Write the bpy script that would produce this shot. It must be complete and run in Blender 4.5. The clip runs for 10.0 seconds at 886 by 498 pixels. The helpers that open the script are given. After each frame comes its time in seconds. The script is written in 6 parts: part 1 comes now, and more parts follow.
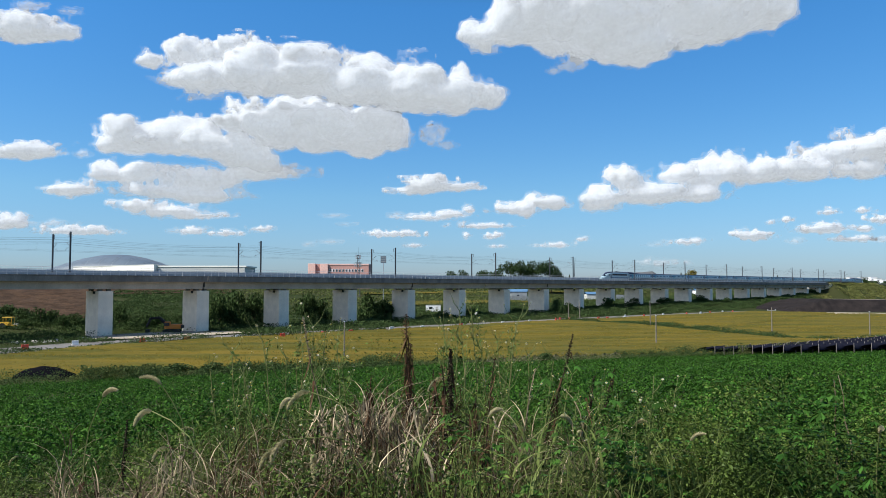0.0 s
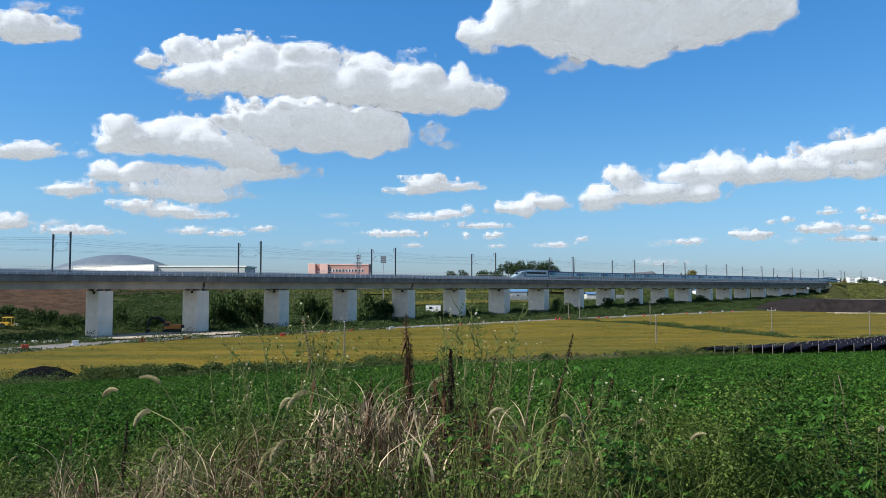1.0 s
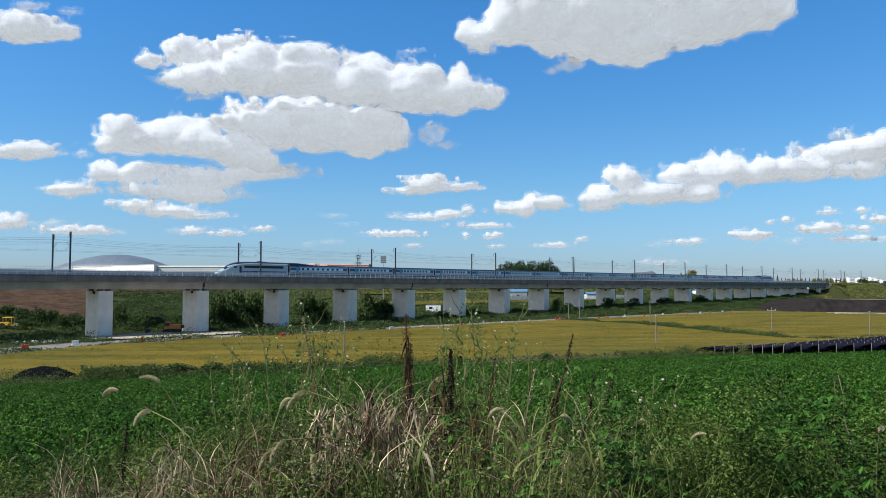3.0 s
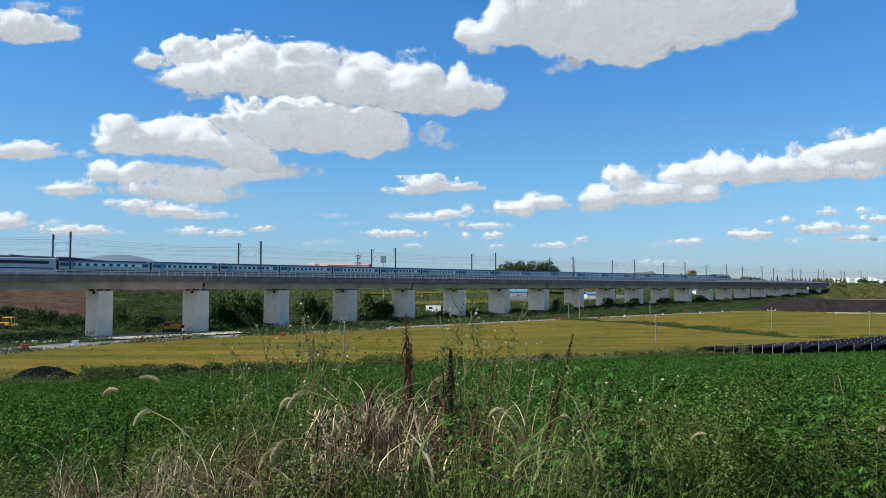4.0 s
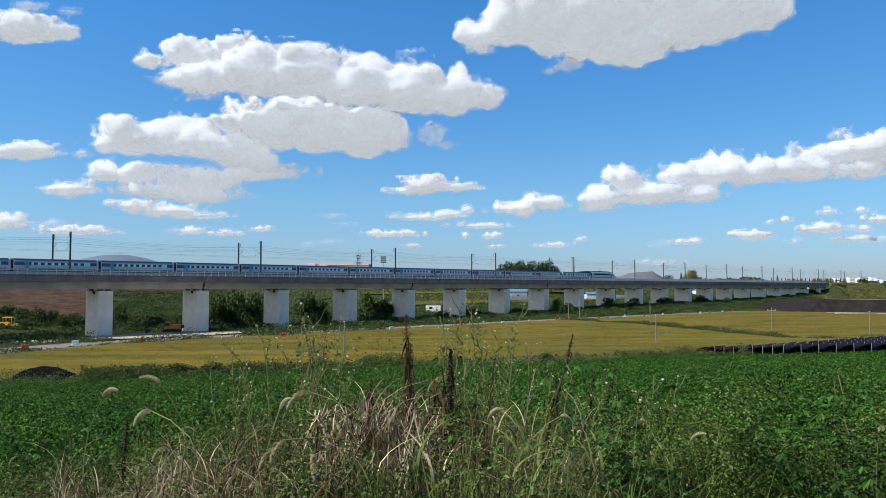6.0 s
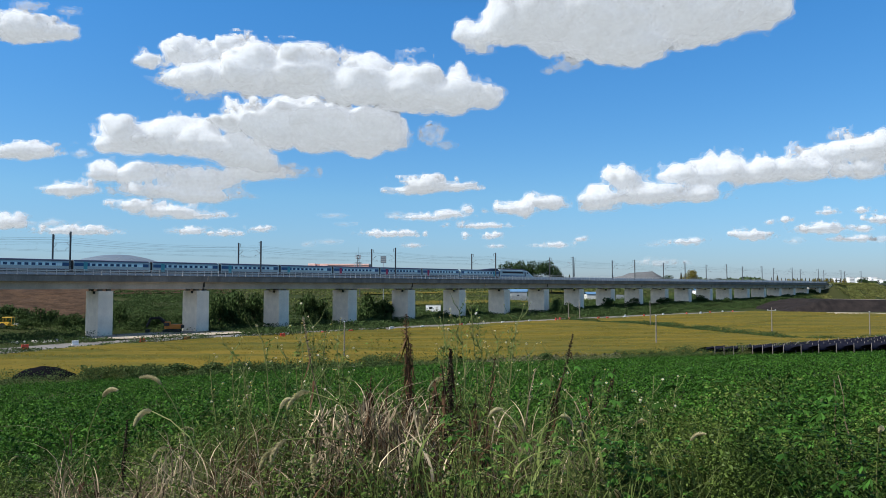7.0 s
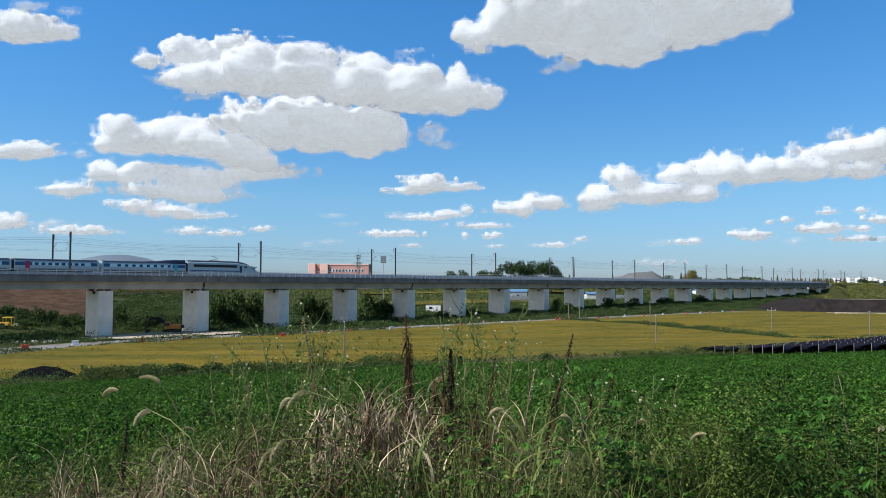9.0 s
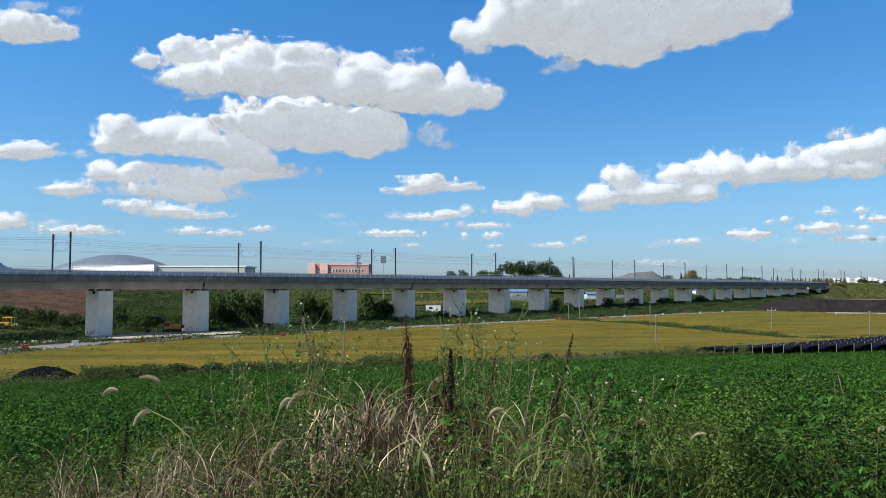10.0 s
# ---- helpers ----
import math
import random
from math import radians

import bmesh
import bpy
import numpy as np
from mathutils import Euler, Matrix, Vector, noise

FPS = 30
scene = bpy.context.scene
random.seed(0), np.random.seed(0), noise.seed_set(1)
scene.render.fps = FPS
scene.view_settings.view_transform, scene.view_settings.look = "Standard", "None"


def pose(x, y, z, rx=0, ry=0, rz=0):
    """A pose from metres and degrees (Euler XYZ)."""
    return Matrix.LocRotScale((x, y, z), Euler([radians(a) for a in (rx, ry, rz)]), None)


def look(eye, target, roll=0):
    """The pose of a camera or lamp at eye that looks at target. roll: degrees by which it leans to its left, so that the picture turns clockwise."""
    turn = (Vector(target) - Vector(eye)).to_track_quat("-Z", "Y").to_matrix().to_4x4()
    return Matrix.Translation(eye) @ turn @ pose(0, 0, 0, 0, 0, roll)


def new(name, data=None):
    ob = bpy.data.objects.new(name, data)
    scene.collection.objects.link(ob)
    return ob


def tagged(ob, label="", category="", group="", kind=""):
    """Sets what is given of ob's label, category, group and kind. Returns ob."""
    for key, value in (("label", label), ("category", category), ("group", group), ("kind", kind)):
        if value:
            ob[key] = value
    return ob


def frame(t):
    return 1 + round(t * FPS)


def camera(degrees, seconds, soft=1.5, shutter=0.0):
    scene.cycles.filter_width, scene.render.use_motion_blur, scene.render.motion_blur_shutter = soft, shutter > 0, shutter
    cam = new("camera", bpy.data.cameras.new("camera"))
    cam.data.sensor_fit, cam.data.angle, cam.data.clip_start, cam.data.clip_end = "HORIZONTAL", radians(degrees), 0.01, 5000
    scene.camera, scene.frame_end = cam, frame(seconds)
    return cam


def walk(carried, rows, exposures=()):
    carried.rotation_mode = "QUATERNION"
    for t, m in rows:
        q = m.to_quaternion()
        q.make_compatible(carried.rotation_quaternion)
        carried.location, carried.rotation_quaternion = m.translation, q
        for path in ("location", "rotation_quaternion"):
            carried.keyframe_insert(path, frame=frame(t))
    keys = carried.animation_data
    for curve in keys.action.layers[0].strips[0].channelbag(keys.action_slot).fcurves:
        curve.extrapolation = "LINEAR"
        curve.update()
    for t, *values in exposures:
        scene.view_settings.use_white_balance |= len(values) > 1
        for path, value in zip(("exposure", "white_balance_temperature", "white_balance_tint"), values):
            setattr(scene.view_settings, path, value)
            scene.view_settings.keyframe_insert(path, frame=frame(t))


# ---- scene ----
cam = camera(62.18, 10.0, soft=0.5, shutter=0.0)
EYE = 12.0
CAM = pose(0, 0, EYE, 90 + 2.95, 0, 0)
walk(cam, [(0.0, CAM), (10.0, CAM)])

# ---- daylight: high sun to one side, blue sky with fair-weather clouds ----
SUN_DIR = Vector((-0.86, -0.49, 1.08)).normalized()
world = bpy.data.worlds.new("sky")
scene.world = world
world.use_nodes = True
wn, wl = world.node_tree.nodes, world.node_tree.links
sky = wn.new("ShaderNodeTexSky")
sky.sky_type = "NISHITA"
sky.sun_disc = False
sky.sun_elevation = math.asin(SUN_DIR.z)
sky.sun_rotation = math.atan2(SUN_DIR.x, SUN_DIR.y)
sky.altitude = 50
sky.air_density, sky.dust_density, sky.ozone_density = 1.0, 0.3, 2.5
hsv = wn.new("ShaderNodeHueSaturation")
hsv.inputs["Saturation"].default_value = 1.2
wl.new(sky.outputs[0], hsv.inputs["Color"])
# the clear deep blue of the air: a tint that follows the height above the horizon
wt, ws, wr, wm = wn.new("ShaderNodeTexCoord"), wn.new("ShaderNodeSeparateXYZ"), wn.new("ShaderNodeValToRGB"), wn.new("ShaderNodeMix")
wl.new(wt.outputs["Generated"], ws.inputs[0])
wl.new(ws.outputs["Z"], wr.inputs[0])
wr.color_ramp.elements[0].position, wr.color_ramp.elements[0].color = 0.0, (0.268, 0.345, 0.575, 1)
wr.color_ramp.elements[1].position, wr.color_ramp.elements[1].color = 0.36, (0.365, 0.69, 0.85, 1)
el = wr.color_ramp.elements.new(0.12)
over = wr.color_ramp.elements.new(0.52)   # paler overhead, where white cloud fills the sky
over.color = (0.42, 0.50, 0.53, 1)
el.color = (0.405, 0.55, 0.65, 1)
wm.data_type, wm.blend_type = "RGBA", "MULTIPLY"
wm.inputs["Factor"].default_value = 1.0
wl.new(hsv.outputs[0], wm.inputs["A"])
wl.new(wr.outputs[0], wm.inputs["B"])
# deeper blue away from the sun's side
away, side, deep = wn.new("ShaderNodeVectorMath"), wn.new("ShaderNodeMapRange"), wn.new("ShaderNodeVectorMath")
away.operation, away.inputs[1].default_value = "DOT_PRODUCT", (SUN_DIR.x, SUN_DIR.y, 0)
side.inputs["From Min"].default_value, side.inputs["From Max"].default_value = -0.55, 0.0
side.inputs["To Min"].default_value, side.inputs["To Max"].default_value = 0.87, 1.0
deep.operation = "SCALE"
wl.new(wt.outputs["Generated"], away.inputs[0])
wl.new(away.outputs["Value"], side.inputs["Value"])
wl.new(wm.outputs["Result"], deep.inputs[0])
wl.new(side.outputs[0], deep.inputs["Scale"])
# and paler and brighter round the sun
near_sun, glare = wn.new("ShaderNodeMapRange"), wn.new("ShaderNodeMix")
near_sun.interpolation_type = "SMOOTHSTEP"
near_sun.inputs["From Min"].default_value, near_sun.inputs["From Max"].default_value = 0.14, 0.62
near_sun.inputs["To Max"].default_value = 0.75
glare.data_type = "RGBA"
pale = wn.new("ShaderNodeHueSaturation")
pale.inputs["Saturation"].default_value, pale.inputs["Value"].default_value = 0.55, 0.85
wl.new(away.outputs["Value"], near_sun.inputs["Value"])
wl.new(sky.outputs[0], pale.inputs["Color"])
wl.new(near_sun.outputs[0], glare.inputs["Factor"])
wl.new(deep.outputs[0], glare.inputs["A"])
wl.new(pale.outputs[0], glare.inputs["B"])
wl.new(glare.outputs["Result"], wn["Background"].inputs["Color"])
wn["Background"].inputs["Strength"].default_value = 0.161
sun = new("sun", bpy.data.lights.new("sun", "SUN"))
sun.data.energy, sun.data.angle, sun.data.color = 5.0, radians(0.53), (1.0, 0.96, 0.89)
sun.matrix_world = look(SUN_DIR * 100, (0, 0, 0))
scene.view_settings.exposure = 0.42


# ---- material helpers ----
def material(name, col, col2=None, scale=3.0, fine=40.0, rough=0.8, metal=0.0, bump=0.2, spread=0.0,
             spec=0.3, translucent=0.0, island=0.0, stretch=(1, 1, 1), detail=4.0, dist=0.02):
    """Principled surface: two colours mixed by a broad noise, a fine noise for grain and relief."""
    m = bpy.data.materials.new(name)
    m.use_nodes = True
    n, l = m.node_tree.nodes, m.node_tree.links
    b = n["Principled BSDF"]
    col2 = col2 or tuple(c * 0.75 for c in col)
    tc = n.new("ShaderNodeTexCoord")
    mp = n.new("ShaderNodeMapping")
    mp.inputs["Scale"].default_value = stretch
    l.new(tc.outputs["Object"], mp.inputs[0])
    broad = n.new("ShaderNodeTexNoise")
    broad.inputs["Scale"].default_value, broad.inputs["Detail"].default_value = scale, detail
    grain = n.new("ShaderNodeTexNoise")
    grain.inputs["Scale"].default_value, grain.inputs["Detail"].default_value = fine, 3.0
    l.new(mp.outputs[0], broad.inputs["Vector"])
    l.new(mp.outputs[0], grain.inputs["Vector"])
    ramp = n.new("ShaderNodeMapRange")
    ramp.inputs["From Min"].default_value, ramp.inputs["From Max"].default_value = 0.35, 0.65
    l.new(broad.outputs["Fac"], ramp.inputs["Value"])
    mix = n.new("ShaderNodeMix")
    mix.data_type = "RGBA"
    mix.inputs["A"].default_value, mix.inputs["B"].default_value = (*col, 1), (*col2, 1)
    l.new(ramp.outputs[0], mix.inputs["Factor"])
    vary = n.new("ShaderNodeHueSaturation")
    add = n.new("ShaderNodeMath")
    add.operation = "MULTIPLY_ADD"
    add.inputs[1].default_value, add.inputs[2].default_value = 0.5, 0.75
    l.new(grain.outputs["Fac"], add.inputs[0])
    value = add.outputs[0]
    if island or spread:
        src = n.new("ShaderNodeNewGeometry").outputs["Random Per Island"] if island else n.new("ShaderNodeObjectInfo").outputs["Random"]
        k = n.new("ShaderNodeMath")
        k.operation = "MULTIPLY_ADD"
        k.inputs[1].default_value, k.inputs[2].default_value = island or spread, 1 - (island or spread) / 2
        l.new(src, k.inputs[0])
        v = n.new("ShaderNodeMath")
        v.operation = "MULTIPLY"
        l.new(value, v.inputs[0])
        l.new(k.outputs[0], v.inputs[1])
        value = v.outputs[0]
    l.new(value, vary.inputs["Value"])
    l.new(mix.outputs["Result"], vary.inputs["Color"])
    l.new(vary.outputs[0], b.inputs["Base Color"])
    b.inputs["Roughness"].default_value, b.inputs["Metallic"].default_value = rough, metal
    b.inputs["Specular IOR Level"].default_value = spec if rough < 0.9 else min(spec, 0.06)
    if bump:
        bp = n.new("ShaderNodeBump")
        bp.inputs["Strength"].default_value, bp.inputs["Distance"].default_value = bump, dist
        l.new(grain.outputs["Fac"], bp.inputs["Height"])
        l.new(bp.outputs[0], b.inputs["Normal"])
    if translucent:
        tr = n.new("ShaderNodeBsdfTranslucent")
        l.new(vary.outputs[0], tr.inputs["Color"])
        ms = n.new("ShaderNodeMixShader")
        ms.inputs[0].default_value = translucent
        l.new(b.outputs[0], ms.inputs[1])
        l.new(tr.outputs[0], ms.inputs[2])
        l.new(ms.outputs[0], n["Material Output"].inputs["Surface"])
    return m


M = dict(
    earth=material("earth", (0.022, 0.036, 0.009), (0.044, 0.048, 0.018), 0.05, 1.5, 0.95, bump=0.5, dist=0.2),
    soil=material("brown_soil", (0.040, 0.026, 0.017), (0.088, 0.055, 0.035), 0.22, 1.6, 0.95, bump=1.0, dist=0.5, stretch=(0.8, 1.2, 1), spread=0.45),
    gravel=material("gravel", (0.145, 0.14, 0.132), (0.205, 0.196, 0.185), 0.2, 6, 0.95, bump=0.6, dist=0.05),
    rice=material("rice", (0.148, 0.110, 0.019), (0.072, 0.074, 0.016), 0.09, 2.5, 0.9, bump=0.8, dist=0.2, stretch=(0.22, 1.7, 1), detail=8.0),
    pier=material("pale_concrete", (0.90, 0.785, 0.645), (0.78, 0.68, 0.56), 0.5, 8, 0.85, bump=0.15, spread=0.06),
    girder=material("aged_concrete", (0.54, 0.485, 0.43), (0.40, 0.36, 0.32), 0.25, 6, 0.9, bump=0.2, stretch=(1, 1, 0.4)),
    fascia=material("dark_concrete", (0.25, 0.225, 0.20), (0.16, 0.145, 0.13), 0.4, 5, 0.9, bump=0.25, stretch=(1, 1, 0.3)),
    panel=material("grey_blue_panel", (0.33, 0.37, 0.42), (0.27, 0.31, 0.36), 0.7, 6, 0.5, bump=0.05, spread=0.12),
    post=material("galvanised_post", (0.62, 0.62, 0.62), (0.52, 0.52, 0.53), 3, 20, 0.6, 0.1, bump=0.05),
    mast=material("dark_steel_mast", (0.10, 0.11, 0.12), (0.07, 0.075, 0.085), 2, 20, 0.5, 0.5, bump=0.05),
    wire=material("wire", (0.09, 0.095, 0.10), None, 2, 20, 0.5, 0.6, bump=0),
    dark=material("dark_rubber", (0.03, 0.03, 0.03), None, 2, 20, 0.8, bump=0),
)


# ---- geometry helpers ----
def mesh_of(name, verts, faces, mat, smooth=False):
    me = bpy.data.meshes.new(name)
    me.from_pydata([tuple(map(float, v)) for v in verts], [], faces)
    me.materials.append(mat)
    if smooth:
        me.shade_smooth()
    return me


def quads(name, verts, faces, mat, smooth=False):
    """A mesh from arrays of corners and of four-cornered faces."""
    me = bpy.data.meshes.new(name)
    verts, faces = np.asarray(verts, np.float32), np.asarray(faces, np.int32)
    k = faces.shape[1]
    me.vertices.add(len(verts))
    me.vertices.foreach_set("co", verts.ravel())
    me.loops.add(faces.size)
    me.loops.foreach_set("vertex_index", faces.ravel())
    me.polygons.add(len(faces))
    me.polygons.foreach_set("loop_start", np.arange(0, faces.size, k, dtype=np.int32))
    me.polygons.foreach_set("loop_total", np.full(len(faces), k, np.int32))
    me.update(calc_edges=True)
    me.validate()
    if mat:
        me.materials.append(mat)
    if smooth:
        me.shade_smooth()
    return me


def to_mesh(bm, name, mat, smooth=False):
    bmesh.ops.recalc_face_normals(bm, faces=bm.faces)
    me = bpy.data.meshes.new(name)
    bm.to_mesh(me)
    bm.free()
    me.materials.append(mat)
    if smooth:
        me.shade_smooth()
    return me


def part(name, bm, mat, parent, label="", smooth=False):
    me = bm if isinstance(bm, bpy.types.Mesh) else to_mesh(bm, name, mat, smooth)
    ob = new(name, me)
    ob.parent = parent
    return tagged(ob, label)


def thing(name, m=None, label="", category="", group="", kind=""):
    ob = new(name)
    ob.empty_display_size = 0.3
    if m is not None:
        ob.matrix_basis = m
    return tagged(ob, label, category, group, kind)


def box(bm, lo, hi, bevel=0.0, seg=1):
    r = bmesh.ops.create_cube(bm, size=1)["verts"]
    for v in r:
        v.co = Vector([lo[i] + (v.co[i] + 0.5) * (hi[i] - lo[i]) for i in range(3)])
    if bevel:
        bmesh.ops.bevel(bm, geom=list({e for v in r for e in v.link_edges}), offset=bevel, segments=seg, affect="EDGES")
    return bm


def bbox(lo, hi, bevel=0.0, seg=1):
    return box(bmesh.new(), lo, hi, bevel, seg)


def rod(bm, a, b, r0, r1=None, n=8):
    """A tapered round bar from a to b."""
    a, b = Vector(a), Vector(b)
    r1 = r0 if r1 is None else r1
    q = (b - a).to_track_quat("Z", "Y").to_matrix()
    ra = [bm.verts.new(a + q @ Vector((math.cos(i * math.tau / n) * r0, math.sin(i * math.tau / n) * r0, 0))) for i in range(n)]
    rb = [bm.verts.new(b + q @ Vector((math.cos(i * math.tau / n) * r1, math.sin(i * math.tau / n) * r1, 0))) for i in range(n)]
    for i in range(n):
        bm.faces.new((ra[i], ra[(i + 1) % n], rb[(i + 1) % n], rb[i]))
    bm.faces.new(ra[::-1])
    bm.faces.new(rb)
    return bm


def prism(bm, outline, x0, x1):
    """An outline of (y, z) drawn out from x0 to x1."""
    a = [bm.verts.new((x0, y, z)) for y, z in outline]
    b = [bm.verts.new((x1, y, z)) for y, z in outline]
    k = len(outline)
    for i in range(k):
        bm.faces.new((a[i], a[(i + 1) % k], b[(i + 1) % k], b[i]))
    bm.faces.new(a[::-1])
    bm.faces.new(b)
    return bm


# ---- fractal noise on arrays ----
def lattice(ix, iy, iz):
    h = (ix * 374761393 + iy * 668265263 + iz * 2147483647 * 3 + 12345) & 0xFFFFFFFF
    h = ((h ^ (h >> 13)) * 1274126177) & 0xFFFFFFFF
    return ((h ^ (h >> 16)) & 0xFFFF) / 65535.0


def vnoise(x, y, z=0.0):
    x, y, z = np.broadcast_arrays(np.asarray(x, float), np.asarray(y, float), np.asarray(z, float))
    ix, iy, iz = (np.floor(a).astype(np.int64) for a in (x, y, z))
    fx, fy, fz = x - ix, y - iy, z - iz
    fx, fy, fz = (a * a * (3 - 2 * a) for a in (fx, fy, fz))
    out = 0
    for dx in (0, 1):
        for dy in (0, 1):
            for dz in (0, 1):
                w = (fx if dx else 1 - fx) * (fy if dy else 1 - fy) * (fz if dz else 1 - fz)
                out = out + w * lattice(ix + dx, iy + dy, iz + dz)
    return out * 2 - 1


def fbm(x, y, z=0.0, octaves=4):
    out, a = 0, 1.0
    for k in range(octaves):
        out = out + a * vnoise(x * 2 ** k + 17.3 * k, y * 2 ** k + 5.1 * k, np.asarray(z) * 2 ** k + 9.7 * k)
        a *= 0.5
    return out


# ---- the lie of the land; along and across the railway ----
C45 = math.sqrt(0.5)
RAIL = Matrix(((C45, -C45, 0, 0), (C45, C45, 0, 0), (0, 0, 1, 0), (0, 0, 0, 1)))
PIER0, SPAN, END = 66.3, 25.0, 578.0


def step(a, b, x):
    k = np.clip((x - a) / (b - a), 0, 1)
    return k * k * (3 - 2 * k)


def field_edge(X, Y):
    return 111 + 40 * np.clip(X / np.maximum(np.abs(Y), 3), -0.6, 0.6)


def height(X, Y):
    X, Y = np.asarray(X, float), np.asarray(Y, float)
    across, along = (Y - X) * C45, (X + Y) * C45
    hill = 10.4 * (1 - Y / field_edge(X, Y))
    hill = np.where(Y < 0, 10.4 - 0.02 * Y, hill)
    front = np.maximum(hill, 0)
    rise = np.interp(along, (120, 250, 480, 600, 900), (0, 1.5, 4.5, 8.0, 9.5))
    bank = rise * step(164, 181, across)
    back = np.clip((across - 190) * 0.066, 0, 10.6)
    behind = np.maximum(bank, back) + step(250, 420, across) * 0.5 * fbm(X / 90, Y / 90)
    z = np.maximum(front, behind)
    top = 14.2 * step(END - 14, END + 2, along)
    dam = np.minimum(top, 14.2 - np.maximum(np.abs(across - 187.2) - 8.0, 0) * 0.55)
    z = np.maximum(z, np.where(along > END - 14, dam, -99))
    far = np.hypot(X, Y)
    z = z + step(500, 1500, far) * 1.0
    return z + 0.06 * fbm(X / 3, Y / 3) * (1 - step(25, 60, far))


def sheet(name, x, y, mat, lift=0.0):
    """A smooth mesh over a grid of places, lying on the land."""
    z = height(x, y) + lift
    r, c = x.shape
    i = np.arange(r * c).reshape(r, c)
    f = np.stack([i[:-1, :-1], i[:-1, 1:], i[1:, 1:], i[1:, :-1]], -1).reshape(-1, 4)
    return quads(name, np.stack([x, y, z], -1).reshape(-1, 3), f, mat, True)


k = 6.5
u = np.linspace(-1, 1, 291)
g = 4800 * np.sinh(k * u) / math.sinh(k)
gx, gy = np.meshgrid(g, g)
tagged(new("ground", sheet("ground", gx, gy, M["earth"])), "grassy green and brown earth rolling to the horizon", "ground", kind="structure")


def strip(name, rows, mat, lift, n=160, m=8):
    """A band on the land between two edges, given as rows of (along, across near, across far)."""
    a = np.linspace(rows[0][0], rows[-1][0], n)
    lo = np.interp(a, [r[0] for r in rows], [r[1] for r in rows])
    hi = np.interp(a, [r[0] for r in rows], [r[2] for r in rows])
    t = np.linspace(0, 1, m)[:, None]
    d = lo[None] * (1 - t) + hi[None] * t
    a = np.broadcast_to(a[None], d.shape)
    return sheet(name, (a - d) * C45, (a + d) * C45, mat, lift)

# ---- the railway viaduct: girders, piers, barrier, masts and wires ----
viaduct = thing("railway_viaduct", RAIL, "long grey concrete railway viaduct on pale rectangular piers", "viaduct", kind="structure")
DECK, RAILTOP = 14.3, 14.92
FIRST = -18                                  # spans carried on past the edge of sight


def girders():
    outline = [(183.0, 11.45), (191.4, 11.45), (191.9, 13.15), (194.1, 13.5), (194.1, DECK), (180.7, DECK), (180.7, 13.5), (182.5, 13.15)]
    for i in range(FIRST, 21, 3):
        a = PIER0 + 1.75 + SPAN * (i + 1)
        b = min(a + 3 * SPAN, END)
        bm = bmesh.new()
        prism(bm, outline, a + 0.25, b - 0.25)
        part("girder", bm, M["girder"], viaduct)
        edge = bmesh.new()
        box(edge, (a + 0.1, 180.35, 13.25), (b - 0.1, 180.68, 14.75), 0.03)
        box(edge, (a + 0.1, 180.2, 14.62), (b - 0.1, 180.8, 14.8), 0.02)
        part("edge_beam", edge, M["fascia"], viaduct, "dark concrete edge beam")
        # the dark recess at the joint between two girders
        j = bbox((a - 0.22, 182.6, 12.0), (a + 0.22, 190.5, 14.0))
        part("expansion_joint", j, M["dark"], viaduct, "dark gap between girders")


def piers():
    hi, lo = 11.0, -1.5
    cuts = [11.0, 9.4, 6.4, 3.2, -1.5]
    bm = bmesh.new()
    for top, bot in zip(cuts, cuts[1:]):
        box(bm, (0, 183.05, bot + 0.025), (3.5, 191.2, top - 0.025), 0.05, 2)
    box(bm, (0.1, 183.15, lo), (3.4, 191.1, hi - 0.05))
    shaft = to_mesh(bm, "shaft", M["pier"])
    bm = bmesh.new()
    for d in (184.4, 189.8):
        for s in (0.7, 2.8):
            box(bm, (s - 0.45, d - 0.5, 10.9), (s + 0.45, d + 0.5, 11.5), 0.03)
    bear = to_mesh(bm, "bearing_blocks", M["fascia"])
    notch = to_mesh(bbox((-0.25, 185.2, 10.3), (0.02, 186.0, 10.95), 0.02), "bracket", M["dark"])
    for i in range(FIRST, 21):
        p = thing("pier")
        p.parent = viaduct
        p.location = (PIER0 + SPAN * i, 0, 0)
        for nm, me in (("shaft", shaft), ("bearing_blocks", bear), ("bracket", notch)):
            part(nm, me, None, p)
    bm = bmesh.new()
    box(bm, (END - 1, 179.5, 2), (END + 5, 195, 11.4), 0.1)
    box(bm, (END + 0.1, 179.5, 11.2), (END + 5, 195, 14.3), 0.1)
    part("abutment", bm, M["pier"], viaduct, "pale concrete abutment at the embankment")


